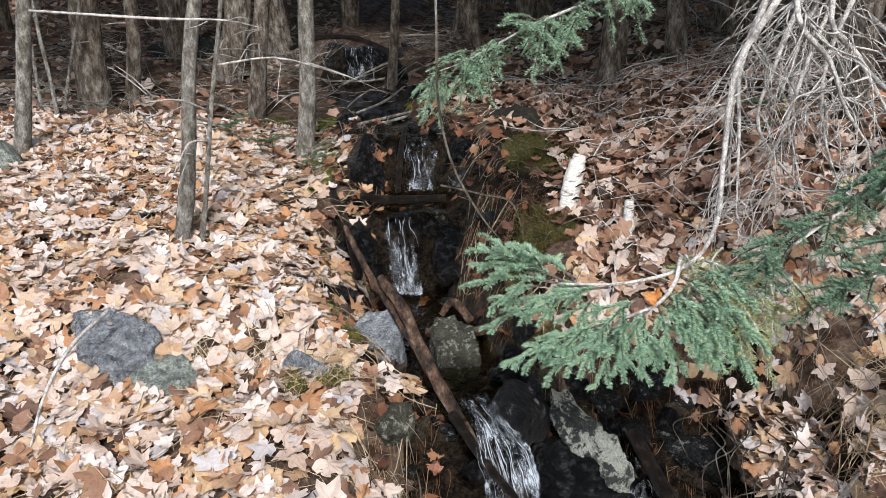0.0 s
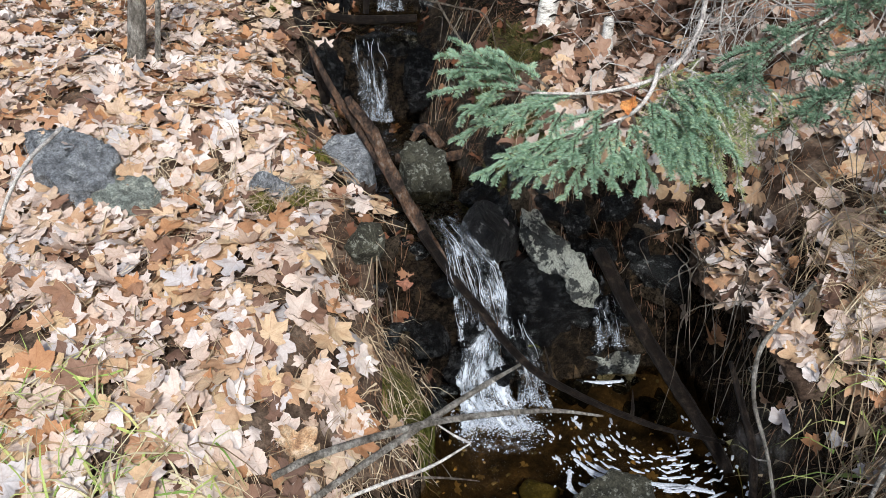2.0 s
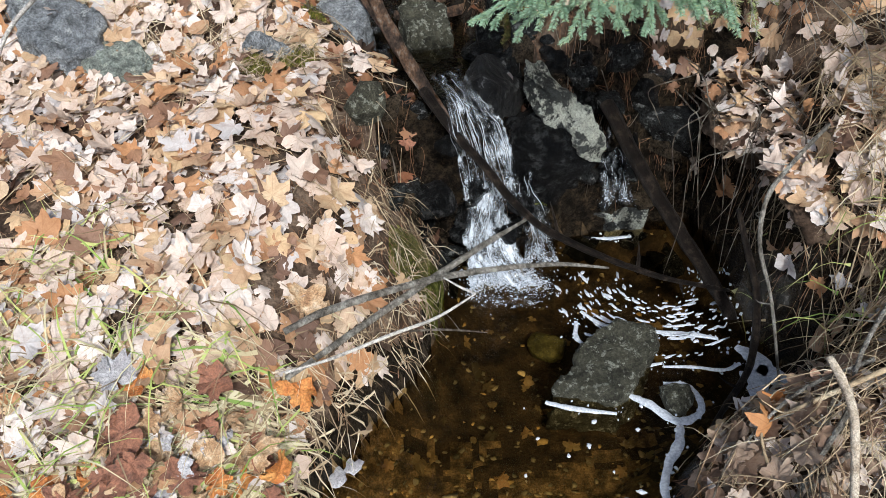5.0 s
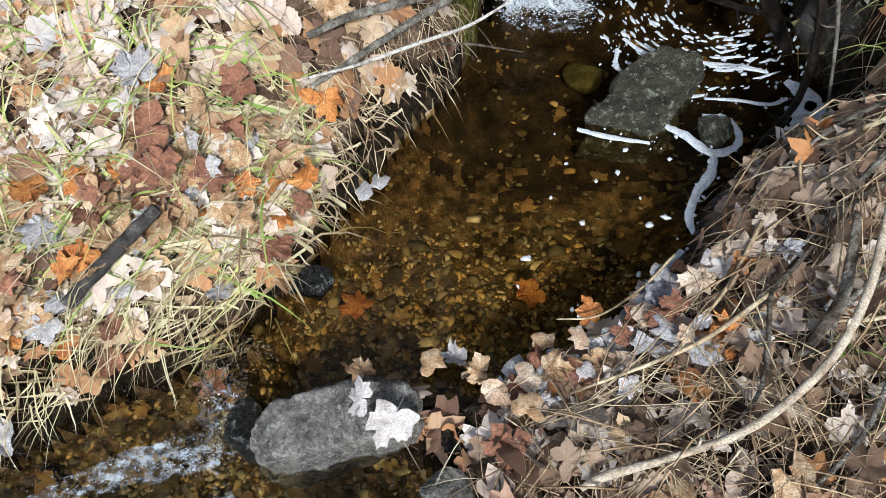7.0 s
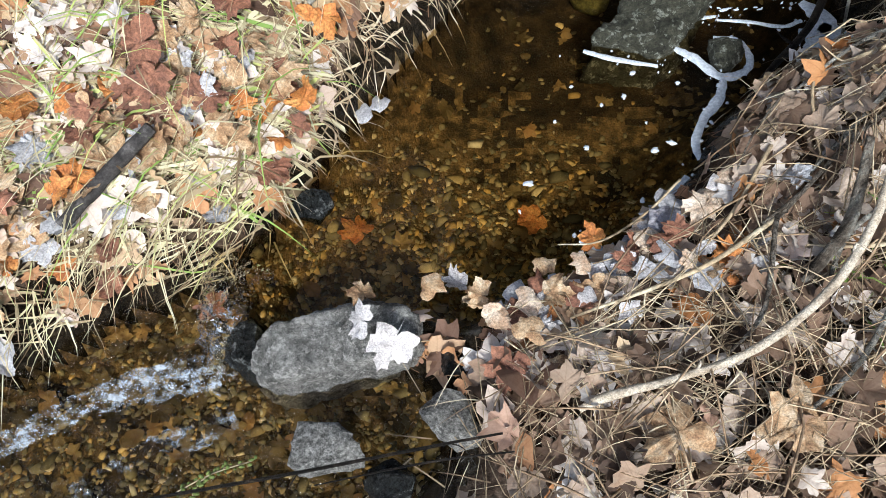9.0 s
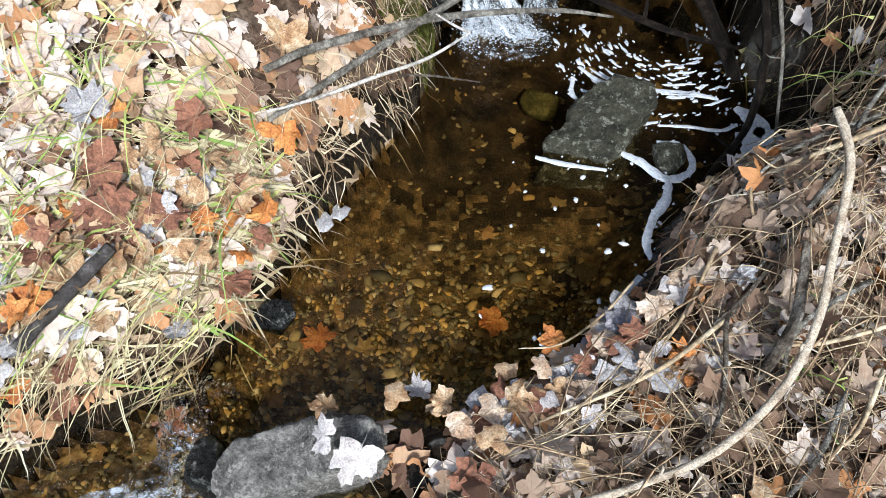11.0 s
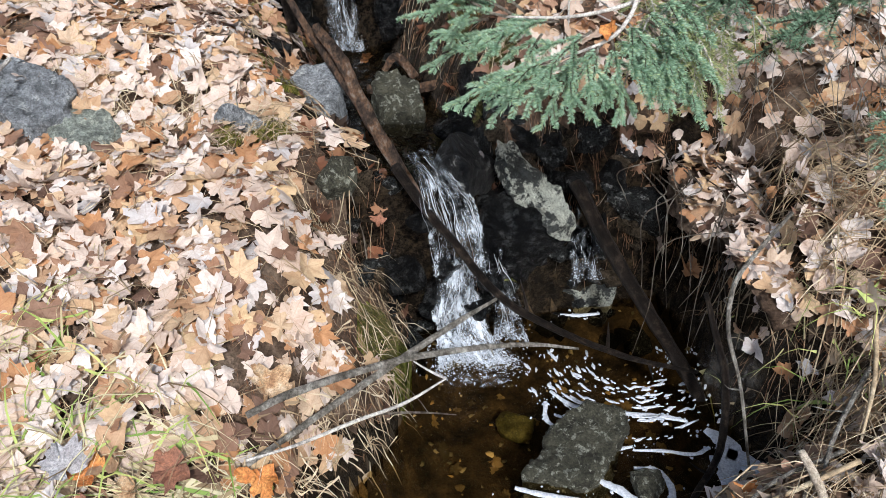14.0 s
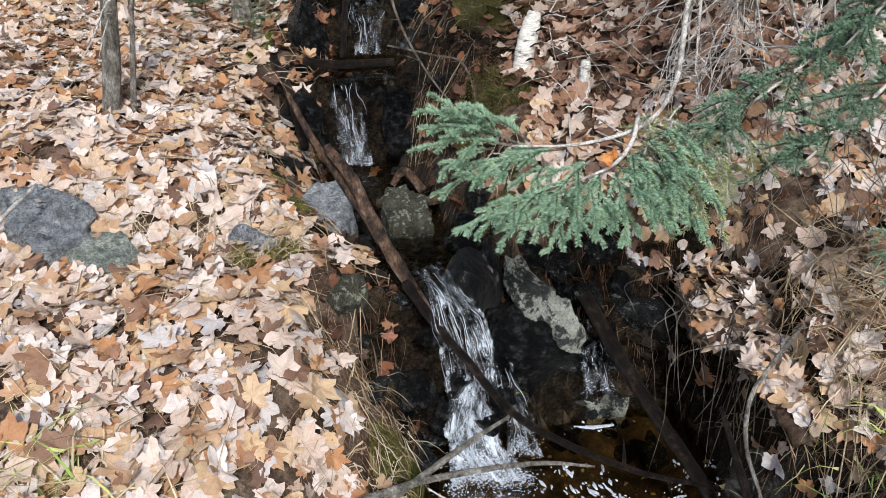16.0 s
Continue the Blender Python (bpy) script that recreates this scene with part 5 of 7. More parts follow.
stick("twig", "curved thin twig over the mossy bank", [(0.0, 2.4, 1.10), (0.14, 2.3, 1.089), (0.237, 2.25, 1.064), (0.282, 2.2, 0.9)], [0.003, 0.003, 0.003, 0.001], M_BARK, 6, seed=18)
stick("dead_branch", "pale bent stick leaning in the leafy bank", [(-1.127, 1.65, 0.54), (-1.112, 1.75, 0.67), (-1.099, 1.9, 0.75), (-1.05, 2.05, 0.80)], [0.003, 0.005, 0.006, 0.006], M_DEADWOOD, 6, seed=19)
stick("dead_branch", "pale twig stretching between the trees", [(-1.2, 2.2, 1.70), (-0.821, 2.2, 1.668), (-0.626, 2.2, 1.659), (-0.526, 2.25, 1.634)], [0.004, 0.005, 0.003, 0.001], M_DEADWOOD, 6, seed=20, side_twigs=(0.3, 0.6, 0.7))
stick("dead_branch", "dark stick leaning in the upper fall", [(-0.243, 3.46, 0.82), (-0.227, 3.5, 0.996), (-0.2, 3.56, 1.13)], [0.014, 0.016, 0.013], M_WETWOOD, 9, 0.16, seed=21)
stick("fallen_log", "dark log lying across the brook's ledge", [(-0.4, 3.24, 0.86), (-0.245, 3.22, 0.845), (0.0, 3.2, 0.855)], [0.018, 0.02, 0.016], M_WETWOOD, 10, seed=22)
stick("fallen_log", "black log arching over the far fall", [(-1.35, 6.25, 1.42), (-1.095, 6.2, 1.51), (-0.762, 6.2, 1.49), (-0.487, 6.2, 1.36), (-0.33, 6.0, 1.15)], [0.018, 0.022, 0.024, 0.02, 0.014], M_WETWOOD, 10, 0.18, seed=23)
stick("fallen_log", "orange-brown broken branch in the middle basin", [(0.10, 2.62, 0.49), (0.03, 2.68, 0.55), (-0.02, 2.66, 0.50)], [0.018, 0.017, 0.012], M_LOG, 8, seed=24)
stick("fallen_log", "wet brown log lying in the brook", [(-0.08, 2.55, 0.475), (0.08, 2.53, 0.48), (0.24, 2.56, 0.50)], [0.018, 0.02, 0.018], M_LOG, 8, seed=25)
stick("fallen_log", "old dark log rotting along the bank's edge", [(-0.56, 3.4, 0.84), (-0.45, 3.1, 0.75), (-0.36, 2.75, 0.64)], [0.02, 0.022, 0.02], M_WETWOOD, 10, seed=26)
stick("twig", "long thin black twig lying across the outlet", [(-0.62, 0.035, 0.10), (-0.455, 0.066, 0.12), (-0.227, 0.114, 0.12), (0.006, 0.167, 0.12), (0.12, 0.19, 0.13)], [0.002, 0.003, 0.0032, 0.003, 0.002], M_WETWOOD, 6, seed=27, side_twigs=(0.5, 0.8))
stick("twig", "thin black twig lying across the outlet", [(-0.2, 0.095, 0.11), (0.0, 0.14, 0.12), (0.14, 0.16, 0.13)], [0.0012, 0.002, 0.0015], M_WETWOOD, 6, seed=28)
stick("twig", "pale twig poking out over the pool's edge", [(0.235, 0.60, 0.03), (0.32, 0.60, 0.05), (0.41, 0.655, 0.07), (0.48, 0.72, 0.10)], [0.0014, 0.0026, 0.003, 0.003], M_STRAW, 6, seed=29, side_twigs=(0.6,))
rngs = np.random.default_rng(31)
for i in range(34):
    x, y = rngs.uniform(0.62, 1.15), rngs.uniform(0.42, 1.2)
    a, L = rngs.normal(-2.2, 0.45), rngs.uniform(0.15, 0.42)
    x2, y2 = x + math.cos(a) * L, y + math.sin(a) * L
    xm, ym = (x + x2) / 2 + rngs.normal(0, 0.03), (y + y2) / 2 + rngs.normal(0, 0.03)
    if min(float(water_side(np.array(q[0]), np.array(q[1]))[0]) for q in ((x, y), (xm, ym), (x2, y2))) < 0.06:
        continue
    za, zm, zb = (max(float(ground(*q)), 0.0) for q in ((x, y), (xm, ym), (x2, y2)))
    r = rngs.uniform(0.0022, 0.006)
    stick("dead_branch", "thin bent stick lying over the bank's leaves and straw", [(x, y, za + 0.07), (xm, ym, max(zm, (za + zb) / 2) + 0.06), (x2, y2, zb + 0.04)],
          [r, r * 0.9, r * 0.5], (M_BARK, M_BARK_GREY, M_STRAW)[rngs.integers(3)], 7, 0.12, 5, 700 + i, (0.3, 0.7))["group"] = "sticks on the pool's bank"
for i in range(46):
    left = i % 2
    y = rngs.uniform(4.2, 9)
    x = rngs.uniform(-4.5, -0.6) if left else rngs.uniform(-0.6, 4)
    a, L = rngs.normal(0, 0.5), rngs.uniform(0.4, 1.3)
    z = float(ground(x, y))
    x2, y2 = x + math.cos(a) * L, y + math.sin(a) * L
    stick("dead_branch", "bare dead branch lying on the woodland floor", [(x, y, z + 0.03), ((x + x2) / 2, (y + y2) / 2, float(ground((x + x2) / 2, (y + y2) / 2)) + 0.07), (x2, y2, float(ground(x2, y2)) + 0.03)],
          [0.008, 0.009, 0.003], M_BARK_GREY, 6, 0.1, 4, 500 + i, (0.3, 0.5, 0.8))["group"] = "dead branches on the floor"


# ---- broken birch ----
def birch():
    root = new("birch_stump")
    b = Bag()
    tube(b, [(0.465, 2.64, 0.86), (0.475, 2.64, 0.95), (0.492, 2.66, 1.03), (0.51, 2.68, 1.09), (0.524, 2.69, 1.14)], [0.030, 0.034, 0.036, 0.034, 0.022], 12, 0.07, 6, np.random.default_rng(3))
    trunk = part("trunk", b, M_BIRCH, root)
    for k in range(5):
        b = Bag()
        p = np.array((0.46 + 0.02 * k, 2.605 + 0.01 * k, 0.93 + 0.05 * k))
        tube(b, [p, p + (0.02, -0.006, 0.012), p + (0.045, 0.0, 0.008)], [0.002, 0.004, 0.001], 4, 0.2, 3)
        part("bark_scar", b, M_WETWOOD, trunk)
    return tagged(root, "broken white birch trunk with peeling bark", "tree stump")


birch()
stick("birch_branch", "fallen white birch branch lying in leaves", [(0.68, 2.52, 1.0), (0.665, 2.46, 0.92), (0.655, 2.4, 0.845)], [0.016, 0.022, 0.018], M_BIRCH, 10, 0.1, 5, 41)


# ---- spruce: trunk off to the right, dead limbs, and green sprays ----
def needles(bag, p0, p1, rng, length=0.013, per_m=3300, width=0.0009, full=1.0):
    """Needles all round a twig from p0 to p1."""
    p0, p1 = np.asarray(p0, float), np.asarray(p1, float)
    ax = p1 - p0
    L = np.linalg.norm(ax)
    if L < 1e-4:
        return
    ax /= L
    u = cr(ax, (0, 0, 1.0))
    u /= np.linalg.norm(u) + 1e-9
    w = cr(u, ax)
    n = max(4, int(L * per_m * full))
    s = np.sort(rng.uniform(0, 1, n))
    a = rng.uniform(0, 2 * np.pi, n)
    # most needles stand out sideways and up
    a = np.where(np.sin(a) < -0.6, -a, a)
    out = np.outer(np.cos(a), u) + np.outer(np.sin(a) * 0.8, w)
    d = ax * 0.6 + out
    d /= np.linalg.norm(d, axis=1, keepdims=True)
    ln = (length * rng.uniform(0.75, 1.15, n) * (1 - 0.25 * s))[:, None]
    b = p0 + np.outer(s * L, ax)
    sd = np.cross(d, rng.normal(0, 1, (n, 3)))
    sd = sd / (np.linalg.norm(sd, axis=1, keepdims=True) + 1e-9) * width
    v = np.stack([b, b + d * ln * 0.5 + sd, b + d * ln, b + d * ln * 0.5 - sd], 1).reshape(-1, 3)
    bag.add(v, [(4 * i, 4 * i + 1, 4 * i + 2, 4 * i + 3) for i in range(n)])


def spray(wood, green, a, b, rng, spread=0.09, droop=0.04, step=0.036, length=0.0145, full=1.0, bare=0.15):
    """A flat, drooping spruce branchlet from a to b: side twigs on both sides, all needled."""
    a, b = np.asarray(a, float), np.asarray(b, float)
    L = np.linalg.norm(b - a)
    ax = (b - a) / L
    side = np.cross(ax, (0, 0, 1.0))
    side /= np.linalg.norm(side)
    n = 7
    sag = [a + (b - a) * s + (0, 0, -droop * math.sin(s * 3.14) * -0.4) for s in np.linspace(0, 1, n)]
    tube(wood, sag, np.linspace(0.0035, 0.0012, n), 5, 0.1, 2, rng)
    for p, q in zip(sag[1:-1], sag[2:]):
        needles(green, p, q, rng, length, full=full)
    s, k = bare * L, 1
    while s < L:
        p = a + ax * s + (0, 0, droop * math.sin(s / L * 3.14) * 0.4)
        t = (1 - s / L) * spread + spread * 0.35
        t *= rng.uniform(0.7, 1.15)
        d = ax * 0.8 + side * k * rng.uniform(0.6, 1.0) + np.array((0, 0, rng.normal(-0.12, 0.18)))
        d /= np.linalg.norm(d)
        m, e = p + d * t * 0.55, p + d * t + (0, 0, -droop * t * 3)
        tube(wood, [p, m, e], [0.0018, 0.0014, 0.0008], 4, 0.1, 1, rng)
        needles(green, p, m, rng, length, full=full)
        needles(green, m, e, rng, length, full=full)
        if t > 0.06:
            for kk in (-1, 1):
                d2 = d * 0.8 + np.cross(d, (0, 0, 1)) * kk * 0.7 + rng.normal(0, 0.15, 3)
                d2 /= np.linalg.norm(d2)
                needles(green, m, m + d2 * t * rng.uniform(0.3, 0.5), rng, length, full=full)
        s += step * rng.uniform(0.7, 1.3)
        k = -k


def spruce():
    rng = np.random.default_rng(17)
    root = new("spruce_tree")
    x0, y0 = 1.62, 2.9
    b = Bag()
    z0 = float(ground(x0, y0)) - 0.1
    tube(b, [(x0, y0, z0), (x0, y0, z0 + 0.3), (x0 + 0.02, y0, z0 + 1.2), (x0 + 0.03, y0, z0 + 2.5), (x0 + 0.03, y0, z0 + 7.6)], [0.09, 0.07, 0.065, 0.06, 0.01], 14, 0.06, 6, rng)
    part("trunk", b, M_BARK, root)
    # crown above the view, added to shade the floor further back
    b = Bag()
    for _ in range(1500):
        h, a = rng.uniform(0, 1) ** 1.3, rng.uniform(0, 6.28)
        R = 1.9 * (1 - h) * rng.uniform(0.1, 1) ** 0.5
        p = np.array((x0 + math.cos(a) * R, y0 + math.sin(a) * R, 3.9 + 4.6 * h - R * 0.25))
        q = rng.uniform(0.12, 0.32)
        d, w = np.array((math.cos(a), math.sin(a), rng.normal(-0.25, 0.2))) * q, np.array((-math.sin(a), math.cos(a), rng.normal(0, 0.25))) * q * 0.45
        b.add([p - d, p + w, p + d, p - w, p - d * 0.2 + w * 1.6, p + d * 0.6 - w * 1.4], [(0, 1, 2, 3), (0, 4, 2), (0, 2, 5)])
    part("crown", b, M_NEEDLE_DARK, root, "unseen dark needled boughs added high up for shade")["kind"] = "stuff"
    limb = [(1.62, 2.9, 2.5), (1.15, 2.2, 2.2), (0.80, 1.62, 1.80), (0.715, 1.55, 1.668), (0.648, 1.55, 1.535), (0.639, 1.55, 1.344), (0.636, 1.55, 1.19), (0.575, 1.54, 1.10), (0.432, 1.54, 1.06), (0.281, 1.56, 1.055)]
    b = Bag()
    tube(b, limb, [0.013, 0.011, 0.009, 0.0078, 0.007, 0.006, 0.0055, 0.005, 0.004, 0.0025], 8, 0.1, 6, rng)
    tube(b, [(0.56, 1.54, 1.122), (0.539, 1.5, 1.076), (0.494, 1.48, 1.03), (0.392, 1.46, 0.998)], [0.005, 0.005, 0.0045, 0.003], 6, 0.1, 4, rng)
    part("main_limb", b, M_DEADWOOD, root, "pale bare limb")
    # green sprays at the limb's end
    wood, green = Bag(), Bag()
    for a, e, sp in [((0.30, 1.56, 1.06), (0.083, 1.58, 1.135), 0.085), ((0.29, 1.56, 1.055), (0.079, 1.53, 1.065), 0.09), ((0.36, 1.55, 1.05), (0.126, 1.54, 0.955), 0.10),
                     ((0.33, 1.57, 1.06), (0.17, 1.62, 1.13), 0.07), ((0.40, 1.54, 1.05), (0.22, 1.52, 1.0), 0.08),
                     ((0.40, 1.46, 1.0), (0.157, 1.48, 0.88), 0.09), ((0.42, 1.46, 1.0), (0.25, 1.44, 0.87), 0.10), ((0.44, 1.46, 1.01), (0.356, 1.42, 0.86), 0.09),
                     ((0.47, 1.47, 1.02), (0.45, 1.40, 0.89), 0.09), ((0.50, 1.48, 1.03), (0.531, 1.42, 0.865), 0.10), ((0.52, 1.49, 1.05), (0.694, 1.46, 0.88), 0.10),
                     ((0.50, 1.49, 1.04), (0.62, 1.44, 0.90), 0.10), ((0.53, 1.5, 1.06), (0.60, 1.43, 0.96), 0.09), ((0.46, 1.5, 1.04), (0.34, 1.43, 0.95), 0.09),
                     ((0.36, 1.52, 1.03), (0.30, 1.45, 0.93), 0.08), ((0.56, 1.52, 1.08), (0.70, 1.5, 0.98), 0.09), ((0.24, 1.57, 1.07), (0.10, 1.56, 1.10), 0.07), ((0.22, 1.56, 1.06), (0.12, 1.60, 1.16), 0.06), ((0.26, 1.57, 1.07), (0.2, 1.54, 1.15), 0.06),
                     ((0.25, 1.56, 1.05), (0.13, 1.52, 1.01), 0.07), ((0.33, 1.48, 0.96), (0.20, 1.45, 0.89), 0.07), ((0.58, 1.5, 1.06), (0.74, 1.45, 0.93), 0.09), ((0.48, 1.48, 1.02), (0.40, 1.41, 0.92), 0.08),
                     ((0.58, 1.5, 1.05), (0.71, 1.45, 0.875), 0.10), ((0.52, 1.48, 1.0), (0.68, 1.45, 0.90), 0.09), ((0.6, 1.53, 1.10), (0.72, 1.48, 1.01), 0.08)]:
        spray(wood, green, a, e, rng, sp, step=0.034, length=0.0135, full=1.25)
    part("needles", green, M_NEEDLE, part("green_spray", wood, M_BARK, root), "blue-green fresh needles")
    # sprays further right
    wood, green = Bag(), Bag()
    for a, e, n in [((1.5, 1.85, 1.36), (0.75, 1.56, 1.08), 24), ((1.5, 1.8, 1.24), (0.92, 1.5, 1.0), 16), ((1.55, 1.9, 1.52), (1.02, 1.6, 1.24), 14), ((1.5, 1.6, 1.05), (1.14, 1.42, 0.88), 10)]:
        b = Bag()
        m = (np.array(a) + e) / 2 + (0, 0, 0.05)
        tube(b, [(1.62, 2.9, a[2] + 0.4), a, m, e], [0.01, 0.008, 0.006, 0.003], 6, 0.1, 5, rng)
        part("side_limb", b, M_DEADWOOD, root)
        for _ in range(n):
            s = rng.uniform(0.25, 1.0)
            p = np.array(a) * (1 - s) + np.array(e) * s + (0, 0, 0.05 * math.sin(3.14 * s))
            q = p + (rng.uniform(-0.2, 0.02), rng.uniform(-0.14, 0.04), rng.uniform(-0.13, 0.0) - 0.12 * (a[2] < 1.1))
            spray(wood, green, p, q, rng, 0.075, 0.04, 0.042, full=0.6)
    part("needles", green, M_NEEDLE_MID, part("drooping_spray", wood, M_BARK, root), "green drooping needles")
    wood, green = Bag(), Bag()
    for _ in range(34):
        p = np.array((rng.uniform(0.60, 0.86), rng.uniform(1.50, 1.72), rng.uniform(0.96, 1.10)))
        q = p + (rng.uniform(-0.10, 0.12), rng.uniform(-0.12, 0.0), rng.uniform(-0.18, -0.04))
        spray(wood, green, p, q, rng, 0.07, 0.03, 0.05, full=0.35)
    part("needles", green, M_NEEDLE_YELLOW, part("wispy_spray", wood, M_DEADWOOD, root), "thin yellow-green needles")
    b = Bag()
    for _ in range(60):
        x, y = rng.uniform(0.9, 1.25), rng.uniform(1.5, 1.9)
        zt = rng.uniform(0.85, 1.15)
        zb = max(float(ground(x, y)) + 0.03, zt - rng.uniform(0.12, 0.35))
        dx, dy = rng.normal(0.1, 0.12), rng.normal(-0.04, 0.06)
        tube(b, [(x, y, zt), (x + dx * 0.3 + rng.normal(0, 0.03), y + dy * 0.3, zt * 0.7 + zb * 0.3), (x + dx * 0.6 + rng.normal(0, 0.03), y + dy * 0.6 + rng.normal(0, 0.02), zt * 0.35 + zb * 0.65), (x + dx, y + dy, zb)], [0.0014, 0.0012, 0.001, 0.0005], 4, 0.15, 4, rng)
    part("twig_curtain", b, M_BARK_GREY, root, "curtain of thin grey-brown dead twigs")["kind"] = "stuff"
    # dead hanging branches
    for k in range(8):
        b = Bag()
        if k == 0:
            line = [(1.3, 2.6, 2.1), (0.92, 1.92, 1.68), (1.019, 1.9, 1.516), (1.082, 1.9, 1.386), (1.207, 1.9, 1.233)]
        elif k == 1:
            line = [(1.5, 2.6, 2.1), (1.062, 2.02, 1.668), (1.143, 2.0, 1.522), (1.226, 1.98, 1.385), (1.33, 1.9, 1.2)]
        else:
            x, y = rng.uniform(0.75, 1.2), rng.uniform(2.1, 2.6)
            line = [(x + 0.35, y + 0.3, 2.0), (x + 0.12, y, 1.75), (x + 0.02, y - 0.05, 1.5), (x + rng.normal(0, 0.05), y - 0.08, 1.3), (x + rng.normal(0, 0.08), y - 0.1, rng.uniform(1.02, 1.2))]
        tube(b, line, [0.009, 0.008, 0.0065, 0.005, 0.002], 7, 0.12, 5, rng)
        P = np.array(line)
        for _ in range(20):
            s = rng.uniform(0.15, 0.98) * (len(P) - 1)
            i = int(s)
            p = P[i] + (P[min(i + 1, len(P) - 1)] - P[i]) * (s - i)
            a = rng.uniform(0, 6.28)
            L = rng.uniform(0.08, 0.34)
            d = np.array((math.cos(a), math.sin(a) * 0.8, -rng.uniform(0.1, 1.2)))
            d /= np.linalg.norm(d)
            e = p + d * L * 0.6 + rng.normal(0, 0.02, 3)
            f = p + d * L + (0, 0, -L * 0.3) + rng.normal(0, 0.02, 3)
            f[2] = max(f[2], float(ground(f[0], f[1])) + 0.02)
            tube(b, [p, p + d * L * 0.3 + rng.normal(0, 0.008, 3), e, f], [0.0028, 0.0024, 0.0018, 0.0008], 5, 0.15, 3, rng)
            for _ in range(3):
                g = p + (f - p) * rng.uniform(0.3, 0.9)
                dd = d + rng.normal(0, 0.6, 3)
                tube(b, [g, g + dd * L * 0.15, g + dd * L * 0.3 + (0, 0, -0.02)], [0.0014, 0.0012, 0.0006], 4, 0.1, 2, rng)
        part("dead_branch", b, M_DEADWOOD, root, "grey bare hanging branch")
    # loose sprays over the brook, from a limb higher up
    wood, green, b = Bag(), Bag(), Bag()
    tube(b, [(1.62, 2.9, 2.4), (1.1, 2.7, 1.95), (0.58, 2.5, 1.72), (0.31, 2.4, 1.62), (0.10, 2.35, 1.52), (-0.03, 2.3, 1.48)], [0.01, 0.008, 0.006, 0.005, 0.003, 0.001], 6, 0.1, 5, rng)
    for _ in range(36):
        s = rng.uniform(0.1, 1)
        p = np.array((0.75, 2.55, 1.80)) * (1 - s) + np.array((0.0, 2.32, 1.5)) * s
        q = p + (rng.uniform(-0.12, 0.08), rng.uniform(-0.15, 0.05), rng.uniform(-0.22, 0.02))
        spray(wood, green, p, q, rng, 0.08, 0.04, 0.034, full=0.5)
    part("high_limb", b, M_DEADWOOD, root)
    part("needles", green, M_NEEDLE, part("high_spray", wood, M_BARK, root), "soft green needles")
    return tagged(root, "spruce with pale dead limbs and blue-green sprays over the brook", "tree")


spruce()


def seedling(x, y, seed):
    rng = np.random.default_rng(seed)
    root = new("spruce_seedling")
    wood, green = Bag(), Bag()
    z = float(ground(x, y))
    tube(wood, [(x, y, z - 0.02), (x + 0.01, y, z + 0.1), (x, y, z + 0.2)], [0.004, 0.003, 0.001], 5, 0.1, 3, rng)
    for _ in range(9):
        h, a = rng.uniform(0.04, 0.17), rng.uniform(0, 6.28)
        p = np.array((x, y, z + h))
        spray(wood, green, p, p + np.array((math.cos(a), math.sin(a), 0.2)) * rng.uniform(0.08, 0.15), rng, 0.05, 0.02, 0.03, full=0.4)
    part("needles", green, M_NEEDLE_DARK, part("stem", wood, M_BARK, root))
    return tagged(root, "small green spruce seedling in the leaf litter", "seedling")


for i, (x, y) in enumerate([(-1.0, 4.0), (-0.72, 3.7), (-1.35, 4.4), (1.3, 2.9)]):
    seedling(x, y, 880 + i)


# ---- dead twigs and stalks on the banks ----
def stalks(name, label, count, seed, area, r, length, mat, flat=0.25, lift=0.03, keep=None):
    """Thin dry stalks strewn over the ground, each a bent stem."""
    rng = np.random.default_rng(seed)
    bag = Bag()
    x, y = rng.uniform(area[0], area[1], count), rng.uniform(area[2], area[3], count)
    dp, do, ds = water_side(x, y)
    ok = (dp > 0.0) & (do > 0.0) & (ds > 0.0)
    if keep is not None:
        ok &= keep(x, y, dp, do, ds)
    x, y = x[ok], y[ok]
    a = rng.uniform(0, 6.28, len(x))
    L = rng.uniform(*length, len(x))
    x2, y2 = x + np.cos(a) * L, y + np.sin(a) * L
    dq = water_side(x2, y2)
    ok = (dq[0] > 0.02) & (dq[1] > 0.02) & (dq[2] > 0.0)
    x, y, x2, y2 = x[ok], y[ok], x2[ok], y2[ok]
    xm, ym = (x + x2) / 2 + rng.normal(0, 0.015, len(x)), (y + y2) / 2 + rng.normal(0, 0.015, len(x))
    z, zm, z2 = ground(x, y), ground(xm, ym), ground(x2, y2)
    for i in range(len(x)):
        q = rng.uniform(*r)
        h = rng.uniform(0.004, lift, 3)
        za, zc = max(z[i], -0.01), max(z2[i], -0.01)
        zb = max(zm[i], (za + zc) / 2 - 0.05)
        tube(bag, [(x[i], y[i], za + h[0]), (xm[i], ym[i], zb + h[1] + 0.01), (x2[i], y2[i], zc + h[2])], [q, q, q * 0.4], 4, 0.15, 2, rng)
    return tagged(part(name, bag, mat), label, "twigs", kind="stuff")


stalks("dry_stalks", "tangled dry stalks and grass stems on the bank by the pool", 2100, 61, (0.05, 1.5, 0.02, 1.7), (0.0005, 0.0016), (0.08, 0.4), M_STRAW, lift=0.07)
stalks("dry_twigs", "fine brown twigs matted on the bank by the pool", 800, 62, (0.1, 1.5, 0.0, 1.8), (0.0006, 0.0024), (0.08, 0.34), M_STEM, lift=0.09)
